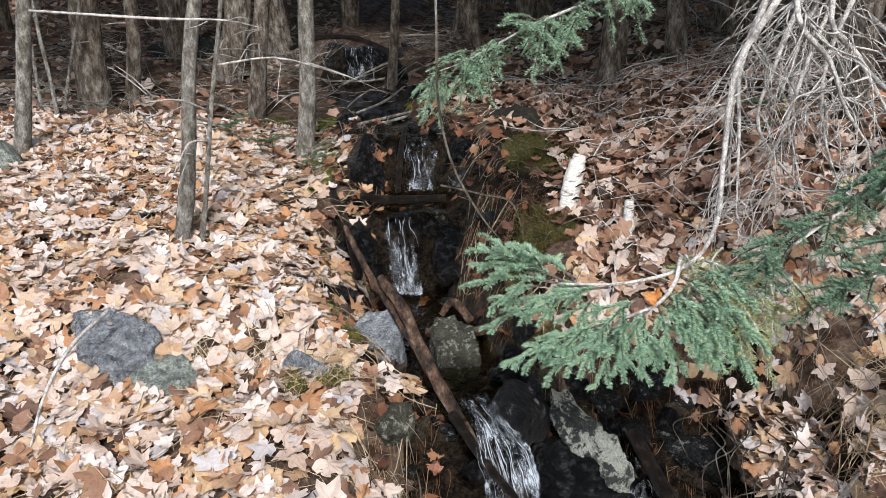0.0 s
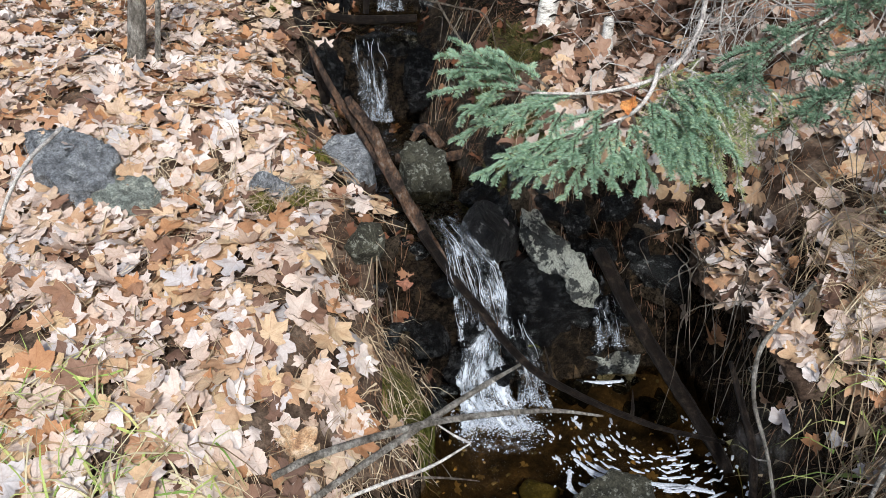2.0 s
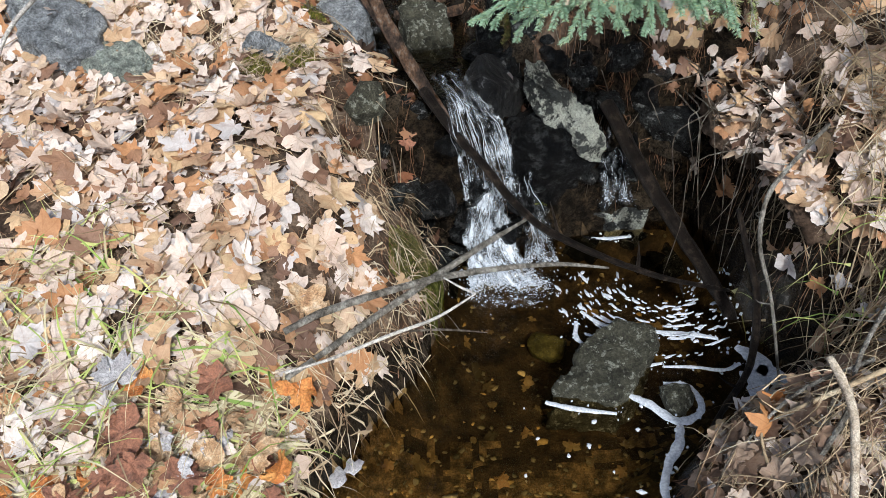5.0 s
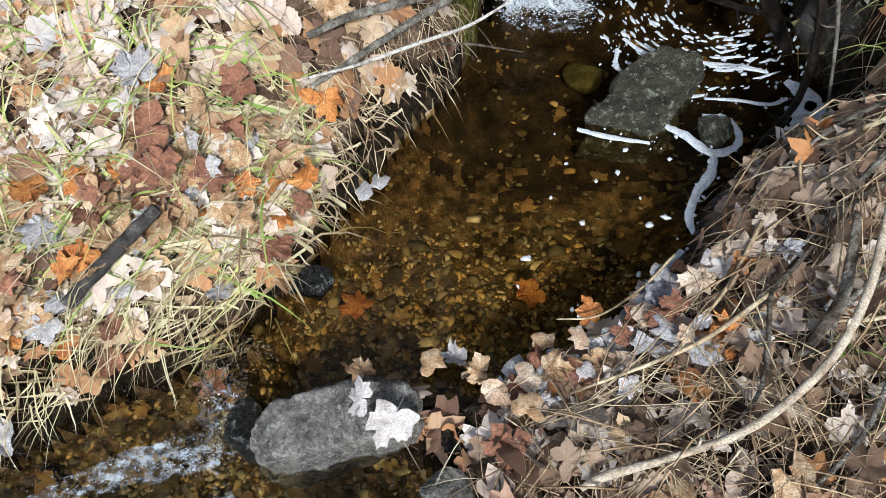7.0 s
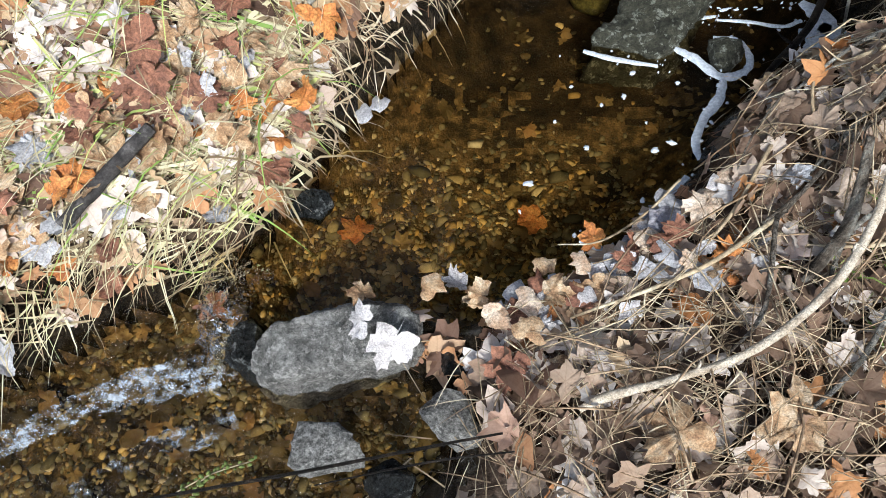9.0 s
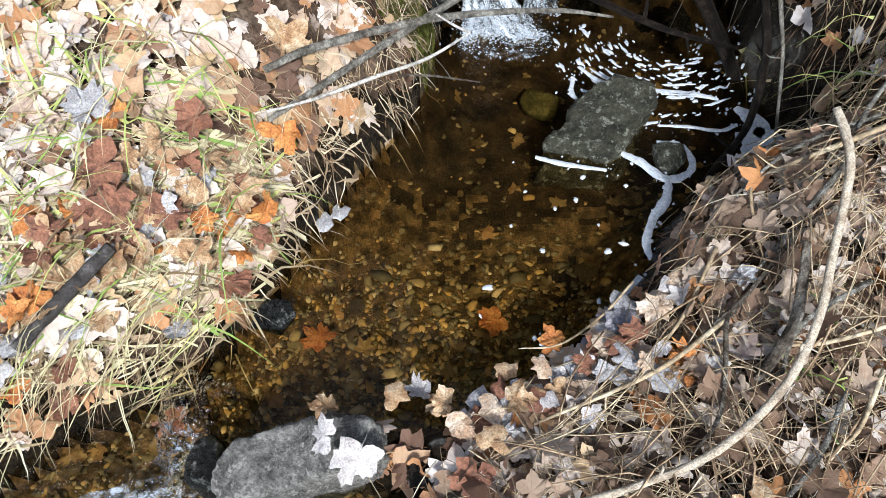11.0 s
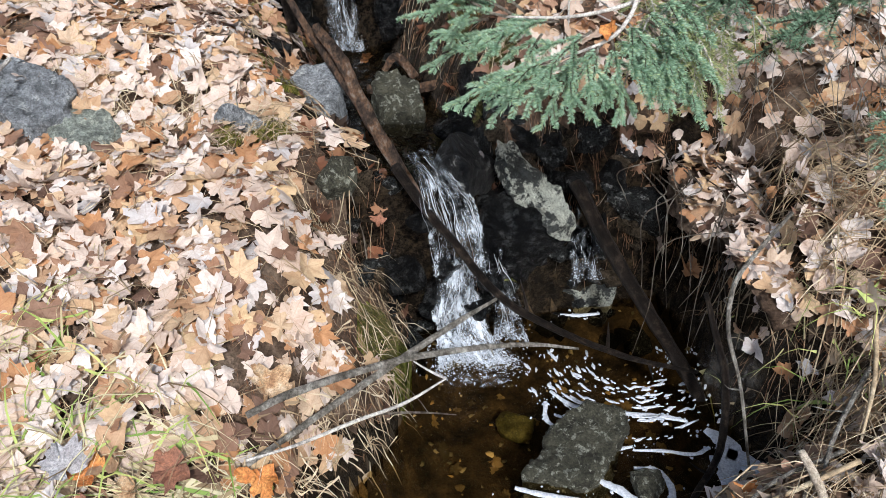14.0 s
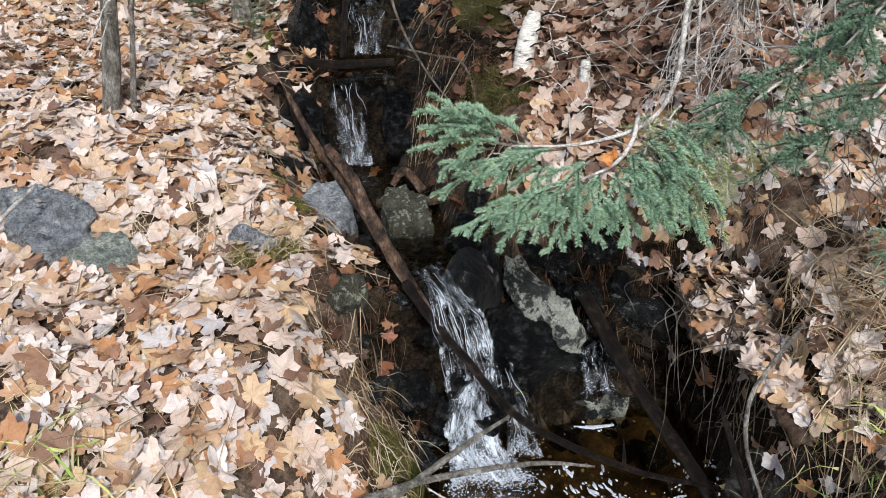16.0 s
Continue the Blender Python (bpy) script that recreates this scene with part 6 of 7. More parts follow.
stalks("dry_twigs", "grey dead twigs strewn under the spruce", 420, 63, (0.55, 2.8, 2.2, 4.6), (0.0012, 0.0035), (0.15, 0.5), M_DEADWOOD, lift=0.14)
stalks("dry_twigs", "thin dry stems lying in the leaf litter", 2200, 64, (-2.4, 0.2, 0.4, 4.4), (0.0006, 0.0018), (0.06, 0.26), M_STRAW, lift=0.05)
stalks("dry_twigs", "brown roots and twigs along the brook's bank", 700, 65, (-0.8, 0.7, 1.4, 4.4), (0.0006, 0.0022), (0.04, 0.16), M_BARK, lift=0.04, keep=lambda x, y, dp, do, ds: (ds < 0.4))
stalks("needle_litter", "brown fallen spruce needles on the bank's bare soil", 14000, 66, (-1.3, 1.4, 0.2, 3.0), (0.0004, 0.0008), (0.012, 0.03), M_NEEDLE_BED, lift=0.012)
stalks("dry_twigs", "dead twigs covering the woodland floor", 1500, 67, (-5, 5, 4.3, 10), (0.0015, 0.005), (0.2, 0.7), M_BARK_GREY, lift=0.15)


rngl2 = np.random.default_rng(12)
wx, wy, wn = scatter(2600, -0.9, 1.2, 1.75, 4.6, rngl2, lambda x, y, dp, do, ds, n: (ds < 0.28) & (dp > 0.03) & (rngl2.random(len(x)) < np.where(ds < 0, 0.12, 0.55)))
_lit = litter("wet_leaf_litter", "dark wet leaves caught along the brook", wx, wy, wn, rngl2, (0.02, 0.045), tilt=0.5, stack=0.03)
_lit.data.materials[0] = green_material("wet_leaves", [(0.0, (0.03, 0.018, 0.012)), (0.5, (0.10, 0.045, 0.028)), (0.8, (0.22, 0.09, 0.045)), (1.0, (0.36, 0.22, 0.13))])


stalks("dry_stalks", "pale straw and bracken stems tangled over the steep bank", 420, 68, (0.72, 1.5, 0.5, 1.75), (0.0008, 0.0022), (0.1, 0.36), M_STRAW, lift=0.13)
rngb = np.random.default_rng(15)
bx, by, bn = scatter(900, 0.55, 1.6, 0.40, 1.25, rngb, lambda x, y, dp, do, ds, n: (dp > 0.05) & (y < np.interp(x, [0.8, 1.1], [1.2, 0.8])))
litter("leaf_litter", "curled brown leaves caught on the steep bank", bx, by, bn, rngb, (0.026, 0.052), tilt=0.5, stack=0.06, mat=M_LEAF_DAMP)


gx_, gy_, gn_ = scatter(300, 0.0, 1.1, 0.02, 0.75, rngb, lambda x, y, dp, do, ds, n: (dp > 0.10) & (do > 0.05))
litter("leaf_litter", "curled tan and grey leaves lying over the matted straw", gx_, gy_, gn_, rngb, (0.028, 0.055), tilt=0.45, stack=0.06, mat=M_LEAF_DAMP)


def bank_lip(at, size, turn, tilt, seed, count):
    """A soil lip that overhangs the pool's dark corner, with leaves on it."""
    rng = np.random.default_rng(seed)
    lip = rock("bank_overhang", at, size, M_SOIL, seed + 3, "overhanging lip of rooty soil with leaves on top", turn, tilt, cuts=2, detail=5)
    lip["category"] = "bank"
    bpy.context.view_layer.update()
    bag, flat = Bag(), []
    for _ in range(count):
        x, y = at[0] + rng.uniform(-0.55, 0.55) * size[0], at[1] + rng.uniform(-0.55, 0.55) * size[1]
        hit, place, nrm, _i = lip.ray_cast(lip.matrix_world.inverted() @ Vector((x, y, 2)), lip.matrix_world.inverted().to_3x3() @ Vector((0, 0, -1)))
        if not hit:
            continue
        p = np.array(lip.matrix_world @ place)
        if p[2] < float(ground(x, y)) - 0.01:
            continue
        v, f = leaf_shape(rng)
        M = frame_on(np.array(nrm[:]), rng.uniform(0, 6.28), 0.35, rng)
        bag.add(v * rng.uniform(0.024, 0.05) @ M.T + p + (0, 0, 0.006 + rng.uniform(0, 0.02)), f)
        flat.append(v[:, :2])
    leaves = part("leaf_litter", bag, M_LEAF_STUFF)
    set_leaf_uv(leaves.data, np.concatenate(flat))
    tagged(leaves, "tan leaves lying on the overhanging bank", "leaves", kind="stuff")


bank_lip((1.10, 1.80, 0.45), (0.58, 0.50, 0.20), 18, (6, -8), 54, 420)
bank_lip((1.12, 1.50, 0.43), (0.44, 0.44, 0.17), 4, (8, -10), 64, 330)


def roots():
    rng = np.random.default_rng(71)
    for i in range(20):
        x = rng.uniform(0.76, 1.08)
        y = np.interp(x, [0.7, 0.85, 1.1], [1.86, 1.70, 1.56]) + rng.normal(0, 0.03)
        zt = rng.uniform(0.42, 0.58)
        b = Bag()
        q = (x + rng.normal(0, 0.07) - 0.05, y - rng.uniform(0.03, 0.12), zt + rng.uniform(-0.06, 0.03))
        e = (q[0] + rng.normal(0, 0.04), q[1] - rng.uniform(0.0, 0.08), max(0.02, zt - rng.uniform(0.12, 0.42)))
        tube(b, [(x, y + 0.12, zt), (x, y - 0.02, zt + 0.02), q, ((q[0] + e[0]) / 2 + rng.normal(0, 0.015), (q[1] + e[1]) / 2 - 0.01, (q[2] + e[2]) / 2), e], [0.002, 0.002, 0.0016, 0.0012, 0.0005], 5, 0.15, 5, rng)
        tagged(part("hanging_root", b, M_BARK), "thin pale-brown root hanging from the undercut bank", "root", "roots under the bank")


roots()


# ---- grass ----
def grass(name, label, clumps, blades, mat, seed, length=(0.12, 0.3), width=0.0026, lean=(0.3, -0.2), spread=0.05, fan=0.55):
    rng = np.random.default_rng(seed)
    bag = Bag()
    for cx, cy in clumps:
        for _ in range(blades):
            x, y = cx + rng.normal(0, spread), cy + rng.normal(0, spread)
            if float(water_side(np.array(x), np.array(y))[0]) < -0.01:
                continue
            z = float(ground(x, y))
            L = rng.uniform(*length)
            a = rng.uniform(0, 6.28)
            d = np.array((math.cos(a) * fan + lean[0], math.sin(a) * fan + lean[1]))
            up = rng.uniform(0.1, 0.75) if width < 0.003 else rng.uniform(0.0, 0.35)
            w = width * rng.uniform(0.6, 1.4)
            sd = np.array((-d[1], d[0], 0.0)) / (np.linalg.norm(d) + 1e-6) * w
            v, p, vz = [], np.array((x, y, z)), up
            for k in range(6):
                ww = sd * (1 - k / 5.0) if k else sd * 0.8
                v += [p - ww, p + ww]
                step = np.array((d[0] * (0.4 + 0.16 * k), d[1] * (0.4 + 0.16 * k), vz))
                step /= np.linalg.norm(step)
                p = p + step * L / 5
                vz -= 0.34
            bag.add(v, [(2 * k, 2 * k + 1, 2 * k + 3, 2 * k + 2) for k in range(5)])
    # blades lie on the ground where they would sink into it
    V = np.concatenate(bag.v)
    V[:, 2] = np.maximum(V[:, 2], np.maximum(ground(V[:, 0], V[:, 1]), -0.08) + 0.012 + 0.03 * rng.random(len(V) // 12).repeat(12))
    bag.v = [V]
    return tagged(part(name, bag, mat), label, "grass", kind="stuff")


BANK = [(-0.40, 0.72), (-0.34, 0.82), (-0.30, 0.92), (-0.26, 1.0), (-0.2, 1.07), (-0.14, 1.16), (-0.09, 1.23), (-0.04, 1.31), (-0.02, 1.4), (-0.36, 0.95), (-0.3, 1.08)]
COMBED = [(-0.33, 0.92), (-0.35, 0.86), (-0.38, 0.84), (-0.42, 0.78), (-0.46, 0.76), (-0.50, 0.72), (-0.36, 0.94), (-0.40, 0.98), (-0.46, 0.88), (-0.52, 0.82), (-0.58, 0.78), (-0.66, 0.72), (-0.74, 0.70), (-0.82, 0.68), (-0.92, 0.64), (-0.31, 1.0), (-0.34, 0.79), (-0.60, 0.70)]
LEAFY = [(-0.79, 1.33), (-0.75, 1.28), (-0.9, 1.0), (-0.6, 0.95), (-0.42, 0.66), (-0.8, 0.65), (-0.95, 1.05), (-1.05, 1.0), (-0.85, 1.1), (-0.75, 1.0), (-0.9, 0.85), (-1.05, 0.85), (-0.7, 0.9), (-0.62, 0.8), (-0.85, 0.8), (-0.95, 0.92), (-0.75, 0.72), (-0.55, 0.7),
         (-0.66, 1.05), (-0.4, 0.8), (-0.32, 0.9), (-1.0, 1.2), (-0.9, 1.25), (-0.7, 1.18), (-0.58, 1.12), (-0.48, 1.02), (-1.1, 1.12), (-0.45, 1.14)]
grass("dry_grass", "pale dry grass arching over the pool from the bank", BANK, 50, M_GRASS_DRY, 81, (0.05, 0.14), width=0.0016, lean=(0.15, -0.4))
grass("dry_grass", "long straw-coloured grass combed down along the bank", COMBED, 20, M_GRASS_PALE, 87, (0.14, 0.36), width=0.0032, lean=(-1.1, -0.55), spread=0.045)
grass("dry_grass", "fine pale grass stems combed down along the bank", COMBED, 30, M_GRASS_PALE, 88, (0.10, 0.32), width=0.0015, lean=(-0.9, -0.45), spread=0.06, fan=0.7)
grass("dry_grass", "straw-coloured grass among leaves on the bank", LEAFY, 13, M_GRASS_PALE, 82, (0.1, 0.32), lean=(-0.3, -0.2), spread=0.07, fan=0.9)
grass("green_grass", "fresh green grass tufts on the bank", LEAFY, 6, M_GRASS_GREEN, 83, (0.14, 0.3), width=0.0029, lean=(-0.1, -0.25), fan=0.8)
grass("green_grass", "yellow-green grass combed down along the bank", COMBED, 6, M_GRASS_GREEN, 89, (0.14, 0.34), width=0.003, lean=(-1.0, -0.5), spread=0.05)
grass("dry_grass", "short straw hanging over the outlet's edge", [(-1.02, 0.36), (-0.95, 0.41), (-0.88, 0.43), (-0.82, 0.48), (-0.75, 0.53), (-0.68, 0.56), (-0.60, 0.58), (-0.53, 0.61)], 40, M_GRASS_PALE, 90, (0.06, 0.2), width=0.0018, lean=(-0.5, -0.9), spread=0.035, fan=0.8)
grass("green_grass", "fresh green grass on the bank among twigs", [(1.05, 1.2), (1.1, 1.25), (0.77, 0.5), (0.8, 0.56)], 12, M_GRASS_GREEN, 84, (0.1, 0.22), lean=(-0.2, -0.2), spread=0.03)
grass("dry_grass", "dry grass and fern litter hanging over the bank", [(0.93, 1.12), (0.95, 1.1), (0.9, 0.95), (0.85, 0.8), (1.05, 1.35), (1.1, 1.5), (0.8, 0.65), (0.7, 0.45), (0.55, 0.3), (1.15, 1.0), (0.4, 0.15), (0.2, 0.12), (0.6, 0.12), (0.75, 0.9), (0.82, 1.0), (0.95, 0.85), (0.7, 0.7), (0.85, 0.55), (0.3, 0.25), (0.5, 0.2), (0.75, 0.3), (0.1, 0.2)], 16, M_GRASS_DRY, 85, (0.08, 0.22), width=0.0015, lean=(-0.3, -0.15), spread=0.07)
grass("dry_grass", "pale straw draped over the steep bank to the foam", [(1.0, 1.30), (0.98, 1.38), (0.98, 1.46), (0.99, 1.54), (1.02, 1.22), (1.04, 1.14), (1.0, 1.62), (1.05, 1.40), (1.06, 1.28), (1.02, 1.05), (0.95, 1.0)], 10, M_GRASS, 91, (0.06, 0.18), width=0.0014, lean=(-0.6, -0.25), spread=0.05, fan=0.9)
grass("dry_grass", "wiry dry grass hanging from the bank beside the fall", [(-0.06, 1.5), (-0.1, 1.6), (-0.02, 1.62), (-0.3, 2.02), (-0.2, 1.75), (-0.5, 1.98), (-0.75, 2.1), (-0.62, 2.15), (-0.46, 2.05), (-0.35, 2.08), (-0.9, 2.16), (-0.82, 2.12), (-1.0, 2.22), (-0.4, 2.06), (0.3, 2.3), (0.42, 2.28)], 34, M_GRASS_DRY, 86, (0.06, 0.19), width=0.0014, lean=(0.2, -0.4), spread=0.04)


# ---- moss ----
def moss(x0, y0, rx, ry, seed, mat):
    """A low uneven carpet of moss fronds."""
    rng = np.random.default_rng(seed)
    bag = Bag()
    n = int(1.1e6 * rx * ry) + 500
    a, r = rng.uniform(0, 6.28, n), np.sqrt(rng.uniform(0, 1, n))
    edge = 0.65 + 0.7 * value_noise(np.cos(a) * 1.2 + seed, np.sin(a) * 1.2, 1.0, seed)
    x, y = x0 + np.cos(a) * r * rx * edge, y0 + np.sin(a) * r * ry * edge
    z = ground(x, y) + 0.03 * (1 - r ** 2) * value_noise(x, y, 40, seed)
    nrm = slope_normal(x, y)
    for k in range(n):
        p = np.array((x[k], y[k], z[k]))
        q = p + (nrm[k] + rng.normal(0, 0.45, 3)) * rng.uniform(0.004, 0.012)
        s = rng.normal(0, 0.0011, 3)
        bag.add([p - s, p + s, q], [(0, 1, 2)])
    return tagged(part("moss", bag, mat), "low uneven carpet of yellow-green moss", "moss", kind="stuff")


M_MOSS_DARK = green_material("dark_moss_fronds", [(0.0, (0.03, 0.03, 0.010)), (0.5, (0.075, 0.075, 0.022)), (0.85, (0.15, 0.145, 0.04)), (1.0, (0.18, 0.12, 0.06))])
M_MOSS_FROND = green_material("moss_fronds", [(0.0, (0.05, 0.052, 0.012)), (0.5, (0.16, 0.165, 0.03)), (0.85, (0.31, 0.31, 0.06)), (1.0, (0.28, 0.20, 0.09))])
for i, m in enumerate([(-0.456, 2.86, 0.10, 0.10), (-0.475, 2.03, 0.06, 0.09), (-0.345, 2.04, 0.06, 0.10), (-0.35, 2.28, 0.07, 0.06), (0.30, 2.22, 0.16, 0.12), (0.40, 2.55, 0.16, 0.14), (-0.02, 1.50, 0.05, 0.08),
                       (-1.18, 4.85, 0.12, 0.12), (-2.3, 4.9, 0.16, 0.14), (0.42, 3.2, 0.16, 0.2)]):
    moss(*m, 600 + i, M_MOSS_DARK if m[0] > 0.1 or m[1] > 4 or m[1] < 1.6 else M_MOSS_FROND)


# ---- foam on the pool ----
def blob(bag, x, y, a, b, turn, rng, z=0.0035, n=12, dome=0.15):
    t = np.linspace(0, 2 * np.pi, n, endpoint=False)
    r = 1 + rng.normal(0, 0.2, n)
    ex, ey = np.cos(t) * r * a, np.sin(t) * r * b
    c, s = math.cos(turn), math.sin(turn)
    X, Y = ex * c - ey * s + x, ex * s + ey * c + y
    h = min(a, b) * dome
    v = [(x, y, z + h)] + [(px * 0.7 + x * 0.3, py * 0.7 + y * 0.3, z + h * 0.8) for px, py in zip(X, Y)] + [(px, py, z - 0.003) for px, py in zip(X, Y)]
    f = [(0, 1 + i, 1 + (i + 1) % n) for i in range(n)] + [(1 + i, 1 + n + i, 1 + n + (i + 1) % n, 1 + (i + 1) % n) for i in range(n)]
    bag.add(v, f)


def strip(bag, pts, widths, rng, z=0.004):
    """A flat band of foam along a line, thick in the middle."""
    pts = np.array(pts, float)
    p = np.vstack([2 * pts[0] - pts[1], pts, 2 * pts[-1] - pts[-2]])
    P, W = [], []
    for i in range(1, len(p) - 2):
        for s in np.arange(6) / 6:
            a, b, c, d = p[i - 1], p[i], p[i + 1], p[i + 2]
            P.append(0.5 * (2 * b + (c - a) * s + (2 * a - 5 * b + 4 * c - d) * s * s + (3 * b - a - 3 * c + d) * s ** 3))
            W.append(widths[i - 1] * (1 - s) + widths[i] * s)
    P.append(pts[-1])
    W.append(widths[-1])
    P = np.array(P)
    W = np.array(W) * rng.uniform(0.78, 1.0, len(W))
    T = np.gradient(P, axis=0)
    N = np.stack([-T[:, 1], T[:, 0]], -1)
    N /= np.linalg.norm(N, axis=1, keepdims=True) + 1e-9
    v, f = [], []
    for k, (q, nrm, w) in enumerate(zip(P, N, W)):
        wl, wr = w * rng.uniform(0.85, 1.15), w * rng.uniform(0.85, 1.15)
        for j, u in enumerate((-1, -0.6, 0, 0.6, 1)):
            v.append((*(q + nrm * (wl if u < 0 else wr) * u), z + (-0.0025 if abs(u) == 1 else 0.0004)))
        if k:
            f += [(5 * (k - 1) + j, 5 * (k - 1) + j + 1, 5 * k + j + 1, 5 * k + j) for j in range(4)]
    bag.add(v, f)


def foam():
    rng = np.random.default_rng(95)
    bag = Bag()
    cx, cy = 0.72, 1.60
    for _ in range(400):
        r, a = 0.36 * rng.uniform(0.1, 1) ** 0.6, rng.uniform(-3.3, 0.3)
        x, y = cx + r * math.cos(a) * 1.0, cy + r * math.sin(a) * 0.92
        if not bool(inside(np.array(x), np.array(y), POOL)) or float(value_noise(x, y, 26, 33)) < 0.3:
            continue
        s = min(float(rng.lognormal(0, 0.55)), 2.6)
        blob(bag, x, y, 0.005 * s * rng.uniform(0.7, 1.7), 0.0022 * s, a + 1.57 + rng.normal(0, 0.3), rng, n=11, dome=0.02)
    for _ in range(24):
        r, a0 = rng.uniform(0.12, 0.35), rng.uniform(-2.9, -0.5)
        arc = [(cx + r * math.cos(a), cy + r * math.sin(a) * 0.92 + rng.normal(0, 0.003)) for a in np.linspace(a0, a0 + rng.uniform(0.15, 0.4), 5)]
        if all(bool(inside(np.array(p[0]), np.array(p[1]), POOL)) for p in arc):
            strip(bag, arc, [0.001, 0.004, 0.005, 0.003, 0.001], rng)
    for _ in range(170):
        r, a = abs(rng.normal(0, 0.075)), rng.uniform(0, 6.28)
        blob(bag, 0.235 + r * math.cos(a) * 1.1, 1.61 + r * math.sin(a) * 0.9, rng.uniform(0.001, 0.005), rng.uniform(0.001, 0.003), rng.uniform(0, 3), rng, n=8, dome=0.05)
    part_a = tagged(part("foam_flecks", bag, M_FOAM), "white foam flecks turning slowly on the dark pool", "foam", kind="stuff")
    for pts, w in [([(0.46, 1.46), (0.52, 1.40), (0.64, 1.37), (0.76, 1.35), (0.82, 1.33)], [0.006, 0.009, 0.008, 0.010, 0.005]),
                   ([(0.646, 1.24), (0.72, 1.235), (0.80, 1.22), (0.85, 1.24)], [0.003, 0.006, 0.007, 0.006]),
                   ([(0.55, 1.208), (0.588, 1.241), (0.644, 1.252)], [0.006, 0.008, 0.004]),
                   ([(0.60, 1.325), (0.645, 1.345)], [0.006, 0.006]),
                   ([(0.315, 1.14), (0.39, 1.115), (0.49, 1.095)], [0.006, 0.009, 0.005]),
                   ([(0.53, 1.153), (0.578, 1.12), (0.634, 1.066), (0.69, 1.08), (0.71, 1.12), (0.69, 1.175), (0.63, 1.185)], [0.008, 0.014, 0.014, 0.010, 0.010, 0.008, 0.005]),
                   ([(0.64, 1.055), (0.622, 1.0), (0.582, 0.945), (0.555, 0.878), (0.56, 0.83)], [0.008, 0.014, 0.012, 0.011, 0.007]),
                   ([(0.53, 0.785), (0.466, 0.714), (0.41, 0.665)], [0.010, 0.013, 0.008]), ([(0.66, 0.75), (0.59, 0.70), (0.60, 0.65), (0.555, 0.63)], [0.012, 0.016, 0.014, 0.01]),
                   ([(0.29, 0.63), (0.33, 0.60), (0.37, 0.60)], [0.012, 0.015, 0.01]), ([(0.31, 0.59), (0.33, 0.55), (0.36, 0.51)], [0.009, 0.011, 0.005]),
                   ([(0.42, 0.60), (0.47, 0.585), (0.52, 0.60), (0.56, 0.625)], [0.012, 0.016, 0.018, 0.01]), ([(0.18, 0.5), (0.22, 0.485), (0.28, 0.52)], [0.010, 0.014, 0.012]),
                   ([(0.55, 1.79), (0.61, 1.785), (0.68, 1.79)], [0.004, 0.009, 0.005]), ([(0.44, 1.42), (0.43, 1.36), (0.45, 1.33)], [0.006, 0.008, 0.004]),
                   ([(0.86, 1.30), (0.90, 1.24), (0.87, 1.16), (0.84, 1.09)], [0.012, 0.035, 0.03, 0.008]), ([(0.89, 1.22), (0.94, 1.18), (1.0, 1.15)], [0.03, 0.03, 0.008])]:
        b = Bag()
        strip(b, pts, [1.05 * u for u in w], rng)
        for _ in range(14):
            i = int(rng.integers(len(pts)))
            r = rng.uniform(0.15, 0.45) * w[i]
            blob(b, pts[i][0] + rng.normal(0, 0.018), pts[i][1] + rng.normal(0, 0.014), r * 1.4, r, rng.uniform(0, 3), rng, n=8)
        tagged(part("foam_band", b, M_FOAM), "white foam band clinging to stones and the pool's edge", "foam", "foam bands on the pool")
    for x, y in [(0.462, 0.856), (0.502, 0.877), (0.179, 0.764), (0.159, 0.692), (0.403, 1.005), (0.533, 1.046), (0.428, 1.074), (0.521, 0.66), (0.567, 0.691), (0.282, 1.032), (0.35, 0.98), (0.31, 0.86), (0.24, 0.93), (0.45, 0.93)]:
        b = Bag()
        r = rng.uniform(0.003, 0.008)
        blob(b, x, y, r * rng.uniform(1, 1.6), r, rng.uniform(0, 3), rng, dome=0.15)
        tagged(part("foam_bubble", b, M_FOAM), "small white bubble cluster floating on the pool", "foam", "foam bubbles on the pool")


foam()


def ribbon(name, label, line, wide, mat, layers, lift, crown=0.0, seed=90):
    """Water running along a line: a rippled band with a raised middle."""
    line = np.array(line)
    for layer in range(layers):
        bag, n, m = Bag(), 60, 14
        s = np.linspace(0, len(line) - 1, n)
        P = np.stack([np.interp(s, np.arange(len(line)), line[:, k]) for k in range(3)], -1)
        W = np.interp(s, np.arange(len(line)), wide)
        T = np.gradient(P, axis=0)
        N = np.stack([-T[:, 1], T[:, 0], 0 * T[:, 0]], -1)
        N /= np.linalg.norm(N, axis=1, keepdims=True)
        verts = []
        for j in range(n):
            for i in range(m):
                u = i / (m - 1) * 2 - 1
                p = P[j] + N[j] * W[j] * u * (1 + 0.5 * (float(value_noise(j * 0.35, u, 1.0, seed)) - 0.5))
                verts.append(p + (0, 0, 0.004 * layer + crown * (1 - u * u) + lift * (float(value_noise(p[0], p[1], 38, seed + layer)) - 0.3)))
        bag.add(verts, [(j * m + i, j * m + i + 1, (j + 1) * m + i + 1, (j + 1) * m + i) for j in range(n - 1) for i in range(m - 1)])
        ob = part(name, bag, mat)
        uv = ob.data.uv_layers.new(name="UVMap")
        for loop in ob.data.loops:
            i, j = loop.vertex_index % m, loop.vertex_index // m
            uv.data[loop.index].uv = (i / m * 0.9 + 5 * layer + 31, j / n * 5)
        tagged(ob, label, "water", kind="stuff")


